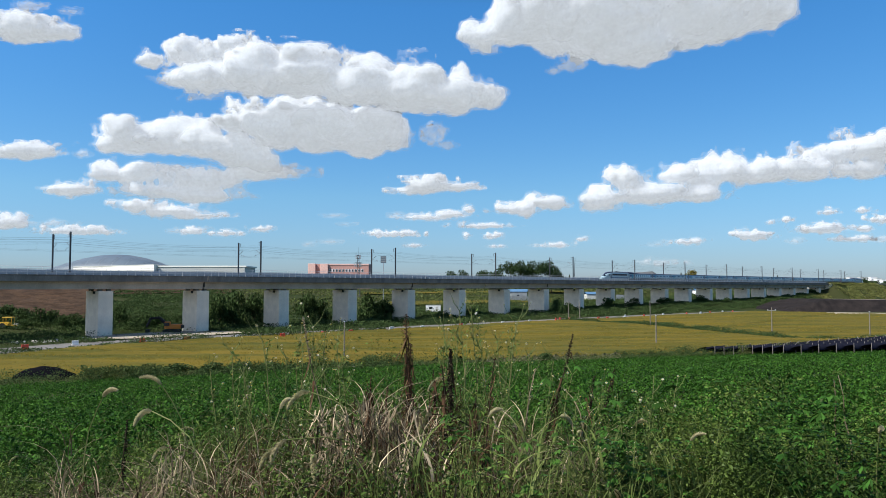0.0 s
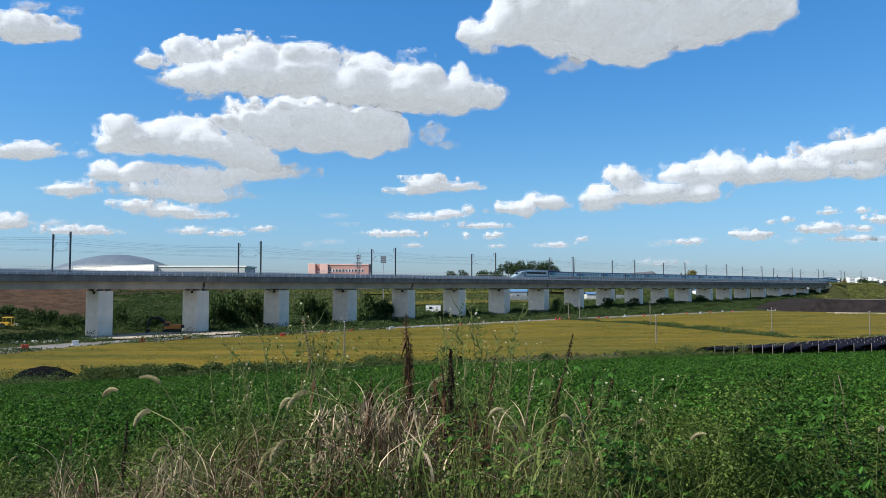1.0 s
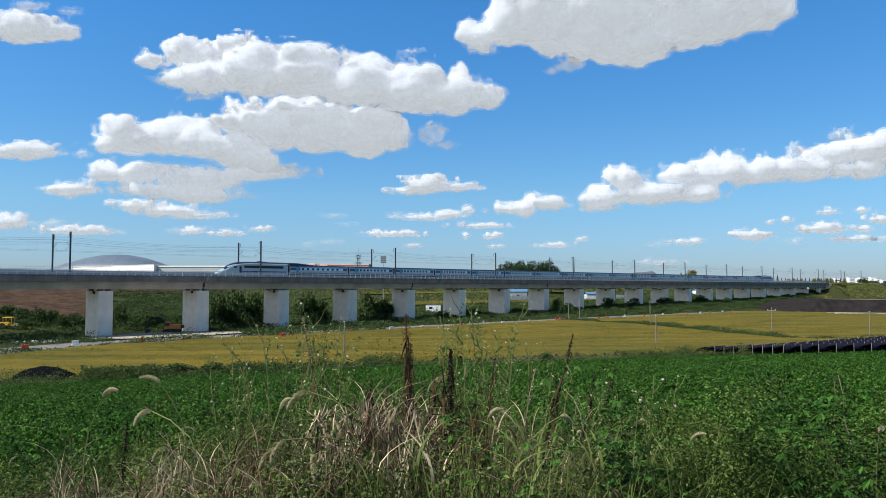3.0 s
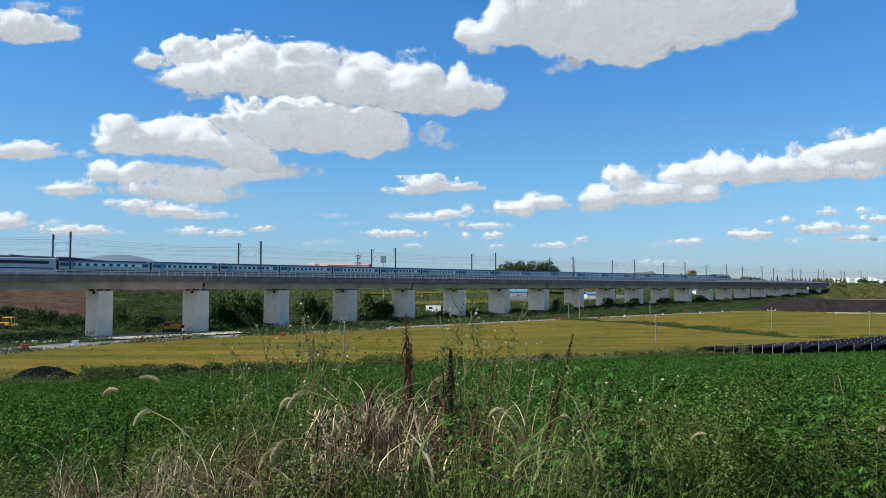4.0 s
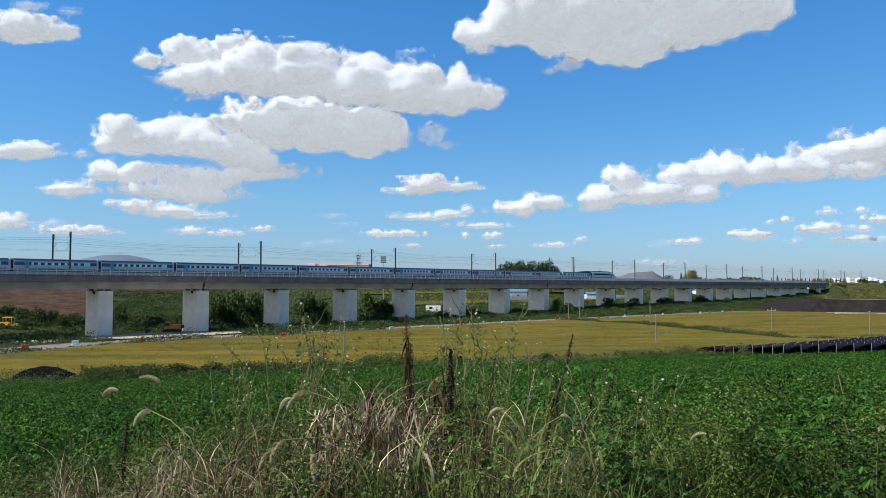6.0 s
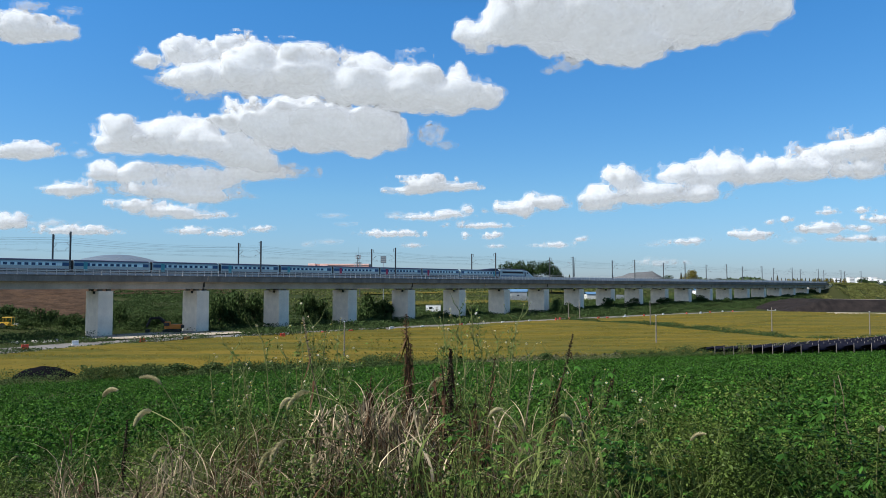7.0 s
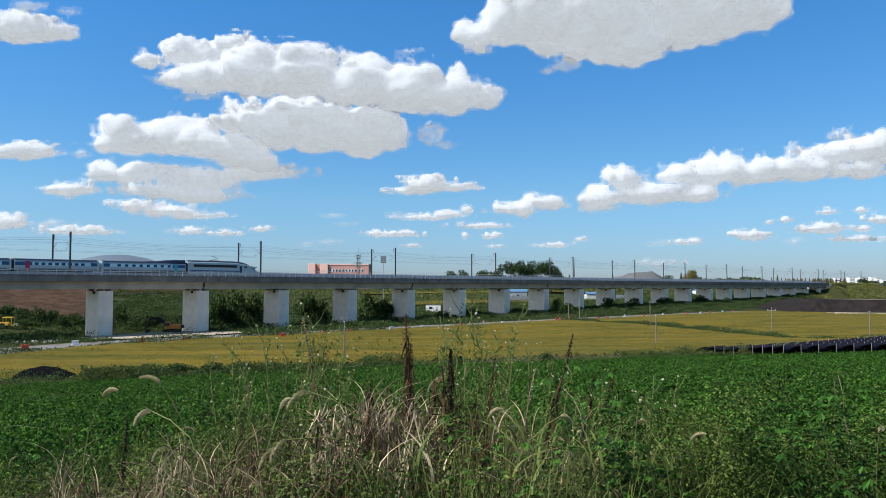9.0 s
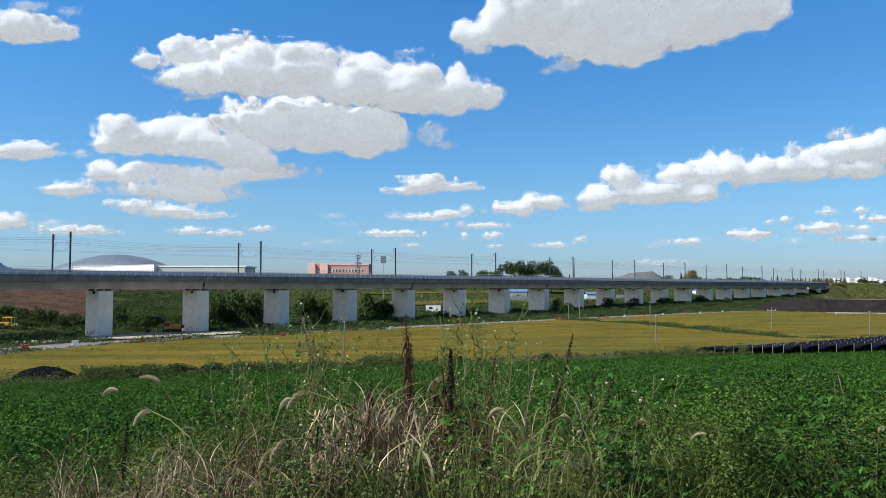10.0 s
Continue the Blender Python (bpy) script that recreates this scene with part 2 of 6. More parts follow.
def barrier():
    """Noise panels and posts along the edge of the deck, two metres apart."""
    pan = to_mesh(bbox((0.06, 180.55, 14.8), (1.94, 180.63, 15.3), 0.015), "barrier_panel", M["panel"])
    bm = bmesh.new()
    box(bm, (-0.05, 180.26, 14.7), (0.05, 180.36, 16.1), 0.012)
    box(bm, (-0.09, 180.2, 14.7), (0.09, 180.36, 14.95), 0.012)
    pos = to_mesh(bm, "barrier_post", M["post"])
    for k in range(0, 268):
        s = 38 + 2 * k
        for nm, me in (("barrier_panel", pan), ("barrier_post", pos)):
            o = part(nm, me, None, viaduct)
            o.location = (s, 0, 0)
    bm = bmesh.new()
    for z in (16.0, 15.68, 15.36):
        box(bm, (38, 180.3, z), (END, 180.38, z + 0.07))
    part("hand_rail", bm, M["post"], viaduct)
    bm = bmesh.new()
    for k in range(0, 180):
        s = 30 + 3 * k
        rod(bm, (s, 193.7, 14.2), (s, 193.7, 16.95), 0.035, n=5)
    for z in (16.9, 16.3, 15.7):
        rod(bm, (30, 193.7, z), (END, 193.7, z), 0.035, n=5)
    part("far_railing", bm, M["post"], viaduct, "thin pale metal railing")
    part("far_parapet", bbox((38, 193.4, 14.2), (END, 193.6, 16.15), 0.02), M["panel"], viaduct)


def track():
    bm = bmesh.new()
    for d in (184.5, 189.5):
        prism(bm, [(d - 2.1, 14.25), (d + 2.1, 14.25), (d + 1.5, 14.68), (d - 1.5, 14.68)], -420, 760)
    part("ballast", bm, M["gravel"], viaduct, "grey track ballast")
    for d in (184.5, 189.5):
        for o in (-0.72, 0.72):
            part("rail", bbox((-420, d + o - 0.04, 14.66), (760, d + o + 0.04, RAILTOP), 0.01), M["mast"], viaduct)


def wire(bm, pts, r):
    for a, b in zip(pts, pts[1:]):
        rod(bm, a, b, r, n=4)


def overhead():
    """Catenary masts in pairs, fifty metres apart, with cantilevers and the wires they carry."""
    def mast(side):
        bm = bmesh.new()
        box(bm, (-0.16, -0.16, 0), (0.16, -0.1, 10.5))
        box(bm, (-0.16, 0.1, 0), (0.16, 0.16, 10.5))
        box(bm, (-0.03, -0.1, 0), (0.03, 0.1, 10.5))
        box(bm, (-0.3, -0.3, -0.2), (0.3, 0.3, 0.12), 0.03)
        me_a = to_mesh(bm, "pole", M["mast"])
        bm = bmesh.new()
        y = side
        rod(bm, (0, 0, 6.9), (0, 2.6 * y, 8.1), 0.05, n=6)
        rod(bm, (0, 0, 8.3), (0, 2.3 * y, 8.0), 0.035, n=6)
        rod(bm, (0, 0.4 * y, 7.1), (0, 3.3 * y, 6.4), 0.03, n=6)
        rod(bm, (0, 2.7 * y, 6.9), (0, 3.3 * y, 6.2), 0.03, n=6)
        me_b = to_mesh(bm, "cantilever", M["mast"])
        bm = bmesh.new()
        rod(bm, (0, 0, 10.2), (0, 1.1 * y, 10.2), 0.05, n=6)
        rod(bm, (0, 1.0 * y, 10.2), (0, 1.0 * y, 9.2), 0.06, n=6)
        me_c = to_mesh(bm, "feeder_arm", M["mast"])
        return me_a, me_b, me_c
    kinds = {181.12: mast(1), 193.35: mast(-1)}
    for i in range(-8, 13):
        for d, meshes in kinds.items():
            m = thing("catenary_mast", RAIL @ Matrix.Translation((59.1 + 50 * i, d, DECK)),
                      "dark steel catenary mast with cantilever arm", "mast", "catenary masts along the viaduct")
            for nm, me in zip(("pole", "cantilever", "feeder_arm"), meshes):
                part(nm, me, None, m)
    for d, y in ((181.12, 1), (193.35, -1)):
        w = thing("overhead_wires", RAIL, "thin dark overhead contact and feeder wires", "wires")
        for nm, off, z, sag in (("messenger_wire", 2.6, 8.1, 0.9), ("contact_wire", 3.3, 6.2, 0.05), ("feeder_wire", 1.0, 9.2, 0.8), ("return_wire", -0.2, 8.7, 0.7)):
            bm = bmesh.new()
            for i in range(-2, 12):
                s = 59.1 + 50 * i
                wire(bm, [(s + 50 * t, d + off * y, DECK + z - sag * 4 * t * (1 - t)) for t in (0, .2, .4, .6, .8, 1)], 0.013)
            part(nm, bm, M["wire"], w)
        bm = bmesh.new()
        for i in range(-2, 12):
            for j in range(1, 8):
                t = j / 8
                s = 59.1 + 50 * (i + t)
                rod(bm, (s, d + 2.6 * y, DECK + 8.1 - 0.9 * 4 * t * (1 - t)), (s, d + 3.3 * y, DECK + 6.2), 0.008, n=3)
        tagged(part("droppers", bm, M["wire"], w), kind="stuff")


girders()
piers()
barrier()
track()
overhead()

# ---- the high-speed train: two power cars, two motor trailers, sixteen articulated trailers ----
M.update(
    silver=material("silver_grey_paint", (0.31, 0.42, 0.46), (0.275, 0.38, 0.42), 0.4, 6, 0.35, bump=0.02, spec=0.5),
    white=material("pale_blue_white_paint", (0.43, 0.68, 0.78), (0.40, 0.64, 0.75), 0.3, 6, 0.35, bump=0.02, spec=0.5),
    blue=material("deep_blue_paint", (0.012, 0.075, 0.20), (0.012, 0.062, 0.17), 0.6, 6, 0.35, bump=0.02, spec=0.5),
    teal=material("teal_door_paint", (0.05, 0.33, 0.42), None, 0.6, 6, 0.35, bump=0.02, spec=0.5),
    red=material("red_paint", (0.38, 0.03, 0.10), None, 0.6, 6, 0.4, bump=0.02, spec=0.5),
    roof=material("dark_roof", (0.020, 0.028, 0.060), (0.028, 0.034, 0.062), 0.4, 6, 0.5, bump=0.05),
    under=material("underframe", (0.045, 0.045, 0.05), None, 1.5, 10, 0.8, bump=0.1),
    tint=material("blue_tinted_window", (0.015, 0.045, 0.12), (0.02, 0.06, 0.15), 1, 5, 0.25, bump=0, spec=0.5),
    glass=material("dark_window", (0.012, 0.02, 0.035), None, 1, 5, 0.08, bump=0, spec=0.8),
)
train = thing("high_speed_train", None, "blue and silver-white high-speed passenger train with long noses", "train")


def section(w, h, z0, n=5, top=0.55):
    """Half outline of a body, mirrored: (y, z) round from sill to sill over the roof."""
    right = [(w * 0.90, z0), (w, z0 + min(0.45, (h - top - z0) * 0.3)), (w * 0.99, z0 + min(1.5, (h - top - z0) * 0.65)), (w * 0.95, h - top)]
    for i in range(1, n):
        a = i / n * math.pi / 2
        right.append((w * 0.95 * (1 - (1 - math.cos(a)) * 1.0) if i < n else 0, h - top + top * math.sin(a)))
    right.append((0.0, h))
    return [(-y, z) for y, z in right] + [(y, z) for y, z in right[::-1][1:]]


def loft(rings, name, mat, caps=True):
    bm = bmesh.new()
    vs = [[bm.verts.new(p) for p in r] for r in rings]
    n = len(rings[0])
    for a, b in zip(vs, vs[1:]):
        for i in range(n - 1):
            bm.faces.new((a[i], a[i + 1], b[i + 1], b[i]))
        bm.faces.new((a[n - 1], a[0], b[0], b[n - 1]))
    if caps:
        bm.faces.new(vs[0])
        bm.faces.new(vs[-1][::-1])
    return to_mesh(bm, name, mat, False)


def side_quads(bm, x0, x1, z0, z1, w=1.455, t=0.02, sides=(-1, 1)):
    for s in sides:
        lo, hi = sorted((s * (w - 0.03), s * (w + t)))
        box(bm, (x0, lo, z0), (x1, hi, z1), 0.01)
    return bm


def coach(kind):
    """Meshes of one trailer, in its own space from x = 0 back to its length."""
    L = 18.78 if kind != "motor" else 21.8
    out = []
    prof = section(1.45, 3.45, 0.75)
    out.append(("body_shell", loft([[(0.28 + dx, y * k, z) for y, z in prof] for dx, k in ((0, 0.96), (0.12, 1), (L - 0.68, 1), (L - 0.56, 0.96))], "body_shell", M["silver"]), "silver-grey coach body"))
    for s in (-1, 1):
        out.append(("window_band", to_mesh(side_quads(bmesh.new(), 0.45, L - 0.75, 1.93, 2.70, 1.43, 0.008, (s,)), "window_band", M["white"]), "pale blue window band"))
    bm = bmesh.new()
    prism(bm, [(-1.36, 3.17), (-1.30, 3.25), (-1.0, 3.42), (0, 3.50), (1.0, 3.42), (1.30, 3.25), (1.36, 3.17)], 0.35, L - 0.63)
    out.append(("roof", to_mesh(bm, "roof", M["roof"]), "dark blue-grey roof"))
    out.append(("underframe", to_mesh(bbox((1.6, -1.25, 0.32), (L - 1.6, 1.25, 0.8), 0.08), "underframe", M["under"]), ""))
    bm = bmesh.new()
    prism(bm, [(-1.3, 0.8), (-1.3, 3.1), (-0.8, 3.4), (0.8, 3.4), (1.3, 3.1), (1.3, 0.8)], -0.3, 0.3)
    out.append(("gangway", to_mesh(bm, "gangway", M["dark"]), "dark rubber gangway bellows"))
    for s in (-1, 1):
        for x0, x1 in ((0.45, 3.9), (L - 2.2, L - 0.75)):
            out.append(("blue_band", to_mesh(side_quads(bmesh.new(), x0, x1, 1.95, 2.72, 1.435, 0.02, (s,)), "blue_band", M["blue"]), "deep blue band between the windows"))
        out.append(("door", to_mesh(side_quads(bmesh.new(), 2.5, 3.4, 0.95, 2.9, 1.44, 0.02, (s,)), "door", M["red"] if kind == "first" else M["teal"]), "red coach door" if kind == "first" else "teal coach door"))
    n = 8
    for i in range(n):
        x = 4.4 + i * (L - 7.4) / n
        out += [("window", ("win", x, s), "") for s in (-1, 1)]
    for s in (-1, 1):
        out.append(("sill_stripe", to_mesh(side_quads(bmesh.new(), 0.45, L - 0.75, 1.0, 1.30, 1.452, 0.006, (s,)), "sill_stripe", M["roof"]), "dark lower stripe"))
    if kind == "motor":
        hump = [[(px, -w, 3.0), (px, -w * 0.8, h - 0.22), (px, -w * 0.45, h), (px, w * 0.45, h), (px, w * 0.8, h - 0.22), (px, w, 3.0)] for px, w, h in ((0.3, 1.34, 4.1), (3.0, 1.34, 4.08), (5.5, 1.33, 3.9), (8.0, 1.32, 3.65), (10.5, 1.3, 3.52))]
        out.append(("roof_fairing", loft(hump, "roof_fairing", M["roof"]), "dark blue roof fairing rising to the power car"))
    out.append(("bogie", ("bog", 0.0), ""))
    return L, out


def bogie_mesh():
    bm = bmesh.new()
    for x in (-1.5, 1.5):
        for y in (-0.75, 0.75):
            rod(bm, (x, y - 0.07, 0.46), (x, y + 0.07, 0.46), 0.46, n=16)
        rod(bm, (x, -0.8, 0.46), (x, 0.8, 0.46), 0.09, n=8)
    for y in (-1.0, 1.0):
        box(bm, (-1.9, y - 0.09, 0.42), (1.9, y + 0.09, 0.72), 0.05)
    box(bm, (-0.4, -1.0, 0.5), (0.4, 1.0, 0.75), 0.05)
    return to_mesh(bm, "bogie", M["under"])


WIN = {s: to_mesh(side_quads(bmesh.new(), 0, 0.8, 2.04, 2.62, 1.44, 0.03, (s,)), "window", M["tint"]) for s in (-1, 1)}
BOGIE = bogie_mesh()
KINDS = {k: coach(k) for k in ("plain", "first", "end", "motor")}


def add_coach(kind, x, flip=False):
    L, items = KINDS[kind]
    c = thing("coach")
    c.parent = train
    c.matrix_basis = pose(x + (L if flip else 0), 0, 0, 0, 0, 180 if flip else 0)
    for nm, me, label in items:
        if isinstance(me, tuple):
            o = part(nm, WIN[me[2]] if me[0] == "win" else BOGIE, None, c)
            o.location.x = me[1]
        else:
            part(nm, me, None, c, label)
    return L


def power_car(x, flip):
    """A power car with a long sloping nose; the nose is at its x = 0."""
    c = thing("power_car")
    c.parent = train
    c.matrix_basis = pose(x, 0, 0, 0, 0, 180 if flip else 0)
    rings = []
    for px, w, z0, h, top in ((0.0, 0.45, 0.7, 1.0, 0.2), (0.35, 0.8, 0.5, 1.22, 0.4), (1.2, 1.1, 0.42, 1.6, 0.6), (2.6, 1.28, 0.4, 2.28, 0.9),
                              (3.6, 1.36, 0.4, 2.95, 1.0), (4.7, 1.40, 0.4, 3.45, 1.05), (5.8, 1.41, 0.4, 3.75, 1.0), (7.2, 1.41, 0.4, 3.95, 0.9),
                              (9.5, 1.41, 0.4, 4.05, 0.8), (21.8, 1.41, 0.4, 4.05, 0.8), (22.2, 1.36, 0.45, 4.0, 0.8)):
        rings.append([(px, y, z) for y, z in section(w, h, z0, top=min(top, (h - z0) * 0.6))])
    part("body_shell", loft(rings, "body_shell", M["silver"]), None, c, "silver-grey sloping nose and body")
    dark = []
    for px, w, h in ((2.5, 0.7, 2.28), (3.3, 0.8, 2.78), (4.0, 0.92, 3.2), (4.7, 1.0, 3.5), (5.8, 1.15, 3.81), (7.2, 1.2, 4.0), (9.5, 1.22, 4.1), (20.5, 1.22, 4.1), (22.1, 1.2, 4.06)):
        dark.append([(px, -w, h - 0.62), (px, -w * 0.86, h - 0.28), (px, -w * 0.5, h), (px, w * 0.5, h), (px, w * 0.86, h - 0.28), (px, w, h - 0.62), (px, 0, h - 0.8)])
    part("roof_cowl", loft(dark, "roof_cowl", M["roof"]), None, c, "dark blue roof cowl")
    part("windscreen", loft([[(2.3, -0.92, 1.92), (2.3, 0, 2.24), (2.3, 0.92, 1.92)], [(3.5, -1.08, 2.5), (3.5, 0, 2.98), (3.5, 1.08, 2.5)], [(4.8, -1.12, 3.02), (4.8, 0, 3.56), (4.8, 1.12, 3.02)]], "windscreen", M["glass"]), None, c)
    for s in (-1, 1):
        part("cab_window", side_quads(bmesh.new(), 4.9, 5.8, 2.25, 2.85, 1.385, 0.02, (s,)), M["glass"], c)
    for s in (-1, 1):
        grille = side_quads(bmesh.new(), 8.0, 20.6, 2.32, 3.0, 1.375, 0.01, (s,))
        for i in range(7):
            side_quads(grille, 8.0, 20.6, 2.35 + i * 0.1, 2.40 + i * 0.1, 1.385, 0.03, (s,))
        part("side_grille", grille, M["under"], c, "dark louvred side grille")
        part("lower_band", side_quads(bmesh.new(), 7.2, 21.6, 1.05, 1.5, 1.40, 0.012, (s,)), M["blue"], c, "blue lower band")
        part("cab_door", side_quads(bmesh.new(), 6.5, 7.2, 0.95, 2.8, 1.395, 0.015, (s,)), M["roof"], c)
    part("underframe", bbox((4.0, -1.25, 0.2), (21.6, 1.25, 0.6), 0.08), M["under"], c)
    for bx in (5.5, 18.5):
        part("bogie", BOGIE, None, c).location.x = bx
    for s in (-1, 1):
        part("headlight", bbox((0.55, s * 0.55 - 0.14, 1.25), (0.8, s * 0.55 + 0.14, 1.42), 0.03), M["glass"], c)
    pan = bmesh.new()
    raised = flip
    box(pan, (13.0, -0.6, 4.05), (15.6, 0.6, 4.2), 0.03)
    top = (14.4, 0, 5.25) if raised else (13.2, 0, 4.32)
    rod(pan, (15.2, 0, 4.2), (13.1 if raised else 12.6, 0, 4.75 if raised else 4.3), 0.05, n=6)
    rod(pan, (13.1 if raised else 12.6, 0, 4.75 if raised else 4.3), top, 0.04, n=6)
    rod(pan, (top[0], -0.8, top[2]), (top[0], 0.8, top[2]), 0.05, n=6)
    part("pantograph", pan, M["mast"], c)


power_car(0.0, False)
x = 22.5
x += add_coach("motor", x)
for i in range(16):
    x += add_coach("first" if i >= 13 else "plain", x)
x += add_coach("motor", x, True)
power_car(x + 22.5, True)


def on_track(s):
    p = RAIL @ Vector((s, 184.5, RAILTOP))
    return pose(p.x, p.y, p.z, 0, 0, 45)

# ---- leaves and blades in bulk ----
RNG = np.random.default_rng(7)


def leaf_quads(P, size, up=0.6, fold=0.18, slim=0.7, rng=None):
    """Folded diamond leaves at the places P, each turned at random; up: how far they face the sky."""
    rng = rng or RNG
    n = len(P)
    size = np.broadcast_to(size, n)[:, None]
    a = rng.normal(size=(n, 3))
    a /= np.linalg.norm(a, axis=1, keepdims=True)
    nrm = a * (1 - up) + np.array([0, 0, 1.0]) * up
    nrm /= np.linalg.norm(nrm, axis=1, keepdims=True)
    t = np.cross(nrm, rng.normal(size=(n, 3)))
    t /= np.linalg.norm(t, axis=1, keepdims=True) + 1e-9
    b = np.cross(nrm, t)
    mid = P + t * size * 0.05 + nrm * size * fold
    V = np.stack([P - t * size * 0.5, mid + b * size * 0.5 * slim, P + t * size * 0.5 - nrm * size * fold * 0.6, mid - b * size * 0.5 * slim], 1).reshape(-1, 3)
    return V, np.arange(4 * n).reshape(n, 4)


def blades(P, tall, lean, width, seg=3, rng=None):
    """Tapering blades of grass from the places P, bending over by lean."""
    rng = rng or RNG
    n = len(P)
    ang = rng.uniform(0, math.tau, n)
    d = np.stack([np.cos(ang), np.sin(ang), np.zeros(n)], 1)
    side = np.stack([-np.sin(ang + rng.normal(0, .5, n)), np.cos(ang), np.zeros(n)], 1)
    tall, lean, width = (np.broadcast_to(v, n)[:, None] for v in (tall, lean, width))
    rows = []
    for k in range(seg + 1):
        t = k / seg
        c = P + np.array([0, 0, 1.0]) * tall * (t - 0.35 * np.minimum(lean, 1.3) * t ** 2.5) + d * tall * lean * t ** 1.8
        w = side * width * 0.5 * (1 - t ** 1.6 * 0.93)
        rows += [c - w, c + w]
    V = np.stack(rows, 1)
    m = 2 * (seg + 1)
    q = np.array([[2 * k, 2 * k + 1, 2 * k + 3, 2 * k + 2] for k in range(seg)])
    F = (np.arange(n)[:, None, None] * m + q[None]).reshape(-1, 4)
    return V.reshape(-1, 3), F


def join(*sets):
    V, F, n = [], [], 0
    for v, f in sets:
        V.append(v), F.append(f + n)
        n += len(v)
    return np.concatenate(V), np.concatenate(F)


def stuff(name, geo, mat, label, category):
    return tagged(new(name, quads(name, geo[0], geo[1], mat)), label, category, kind="stuff")


def leafy(name, c1, c2, tr=0.35, rough=0.55, island=0.7, scale=0.3):
    return material(name, c1, c2, scale, 12, rough, bump=0, translucent=tr, island=island, spec=0.08)


M.update(
    bean=leafy("bean_leaf", (0.008, 0.040, 0.006), (0.058, 0.142, 0.018), 0.2, 0.6, 0.9, 1.6),
    bush=leafy("bush_leaf", (0.040, 0.072, 0.024), (0.060, 0.092, 0.031), 0.15, 0.8, 0.8),
    bush2=leafy("olive_leaf", (0.085, 0.115, 0.034), (0.115, 0.13, 0.045), 0.3, 0.7, 0.8),
    weed=leafy("weed_leaf", (0.016, 0.042, 0.008), (0.120, 0.172, 0.038), 0.18, 0.45, 0.9, 0.8),
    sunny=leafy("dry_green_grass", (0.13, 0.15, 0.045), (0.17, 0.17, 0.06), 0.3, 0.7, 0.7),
    tree=leafy("tree_leaf", (0.030, 0.058, 0.022), (0.045, 0.075, 0.026), 0.2, 0.6, 0.8),
    autumn=leafy("yellowing_leaf", (0.20, 0.16, 0.025), (0.12, 0.12, 0.02), 0.3, 0.6, 0.8),
    conifer=leafy("conifer_needles", (0.022, 0.042, 0.018), (0.035, 0.05, 0.02), 0.1, 0.7, 0.8),
    rice_ear=leafy("rice_ear", (0.215, 0.160, 0.027), (0.135, 0.120, 0.021), 0.35, 0.7, 0.7, 0.15),
    bark=material("bark", (0.09, 0.07, 0.05), (0.06, 0.05, 0.035), 4, 30, 0.9, bump=0.6),
    sand=material("sandy_rubble", (0.42, 0.36, 0.28), (0.34, 0.29, 0.23), 0.3, 5, 0.95, bump=0.6, dist=0.1),
    mound=material("dark_soil", (0.028, 0.023, 0.022), (0.016, 0.014, 0.014), 0.3, 2, 0.95, bump=0.6, dist=0.2, stretch=(1, 1, 0.3)),
    shade=material("black_shade_cloth", (0.012, 0.013, 0.023), (0.016, 0.017, 0.03), 0.3, 5, 0.9, bump=0.2, dist=0.05),
    timber=material("grey_timber", (0.24, 0.22, 0.20), (0.17, 0.155, 0.14), 2, 15, 0.9, bump=0.2),
    concrete_pole=material("concrete_pole", (0.21, 0.19, 0.165), (0.165, 0.15, 0.13), 1, 15, 0.9, bump=0.1),
    plastic_red=material("red_plastic", (0.62, 0.06, 0.03), (0.55, 0.07, 0.04), 1, 8, 0.5, bump=0.03, spread=0.15),
    plastic_white=material("white_plastic", (0.72, 0.72, 0.70), (0.62, 0.62, 0.60), 1, 8, 0.5, bump=0.03, spread=0.1),
    gravel_dark=material("grey_quarry_stone", (0.125, 0.13, 0.135), (0.09, 0.095, 0.10), 0.02, 0.3, 0.95, bump=0.6, dist=1.0),
    film=material("black_plastic_film", (0.005, 0.005, 0.007), None, 0.6, 6, 0.95, spec=0.02, bump=0.15, dist=0.1),
)


def world_xy(s, d):
    return (s - d) * C45, (s + d) * C45


# ---- road, rice, bare earth ----
tagged(new("road", strip("road", [(20, 136, 152), (36, 145, 160), (52, 151, 166), (67, 154.5, 168), (101, 155, 167), (144, 154.5, 166), (215, 154, 164), (270, 152, 162), (336, 147, 156), (365, 142, 152)], M["gravel"], 0.10, 240, 8)),
       "pale grey gravel site road with rutted surface", "road", kind="structure")
tagged(new("sand_patch", strip("sand_patch", [(62, 172, 179), (70, 168.6, 186), (88, 168.2, 189), (100, 170, 178)], M["sand"], 0.28, 60, 10)), "pale sandy rubble beside the piers", "rubble", kind="structure")


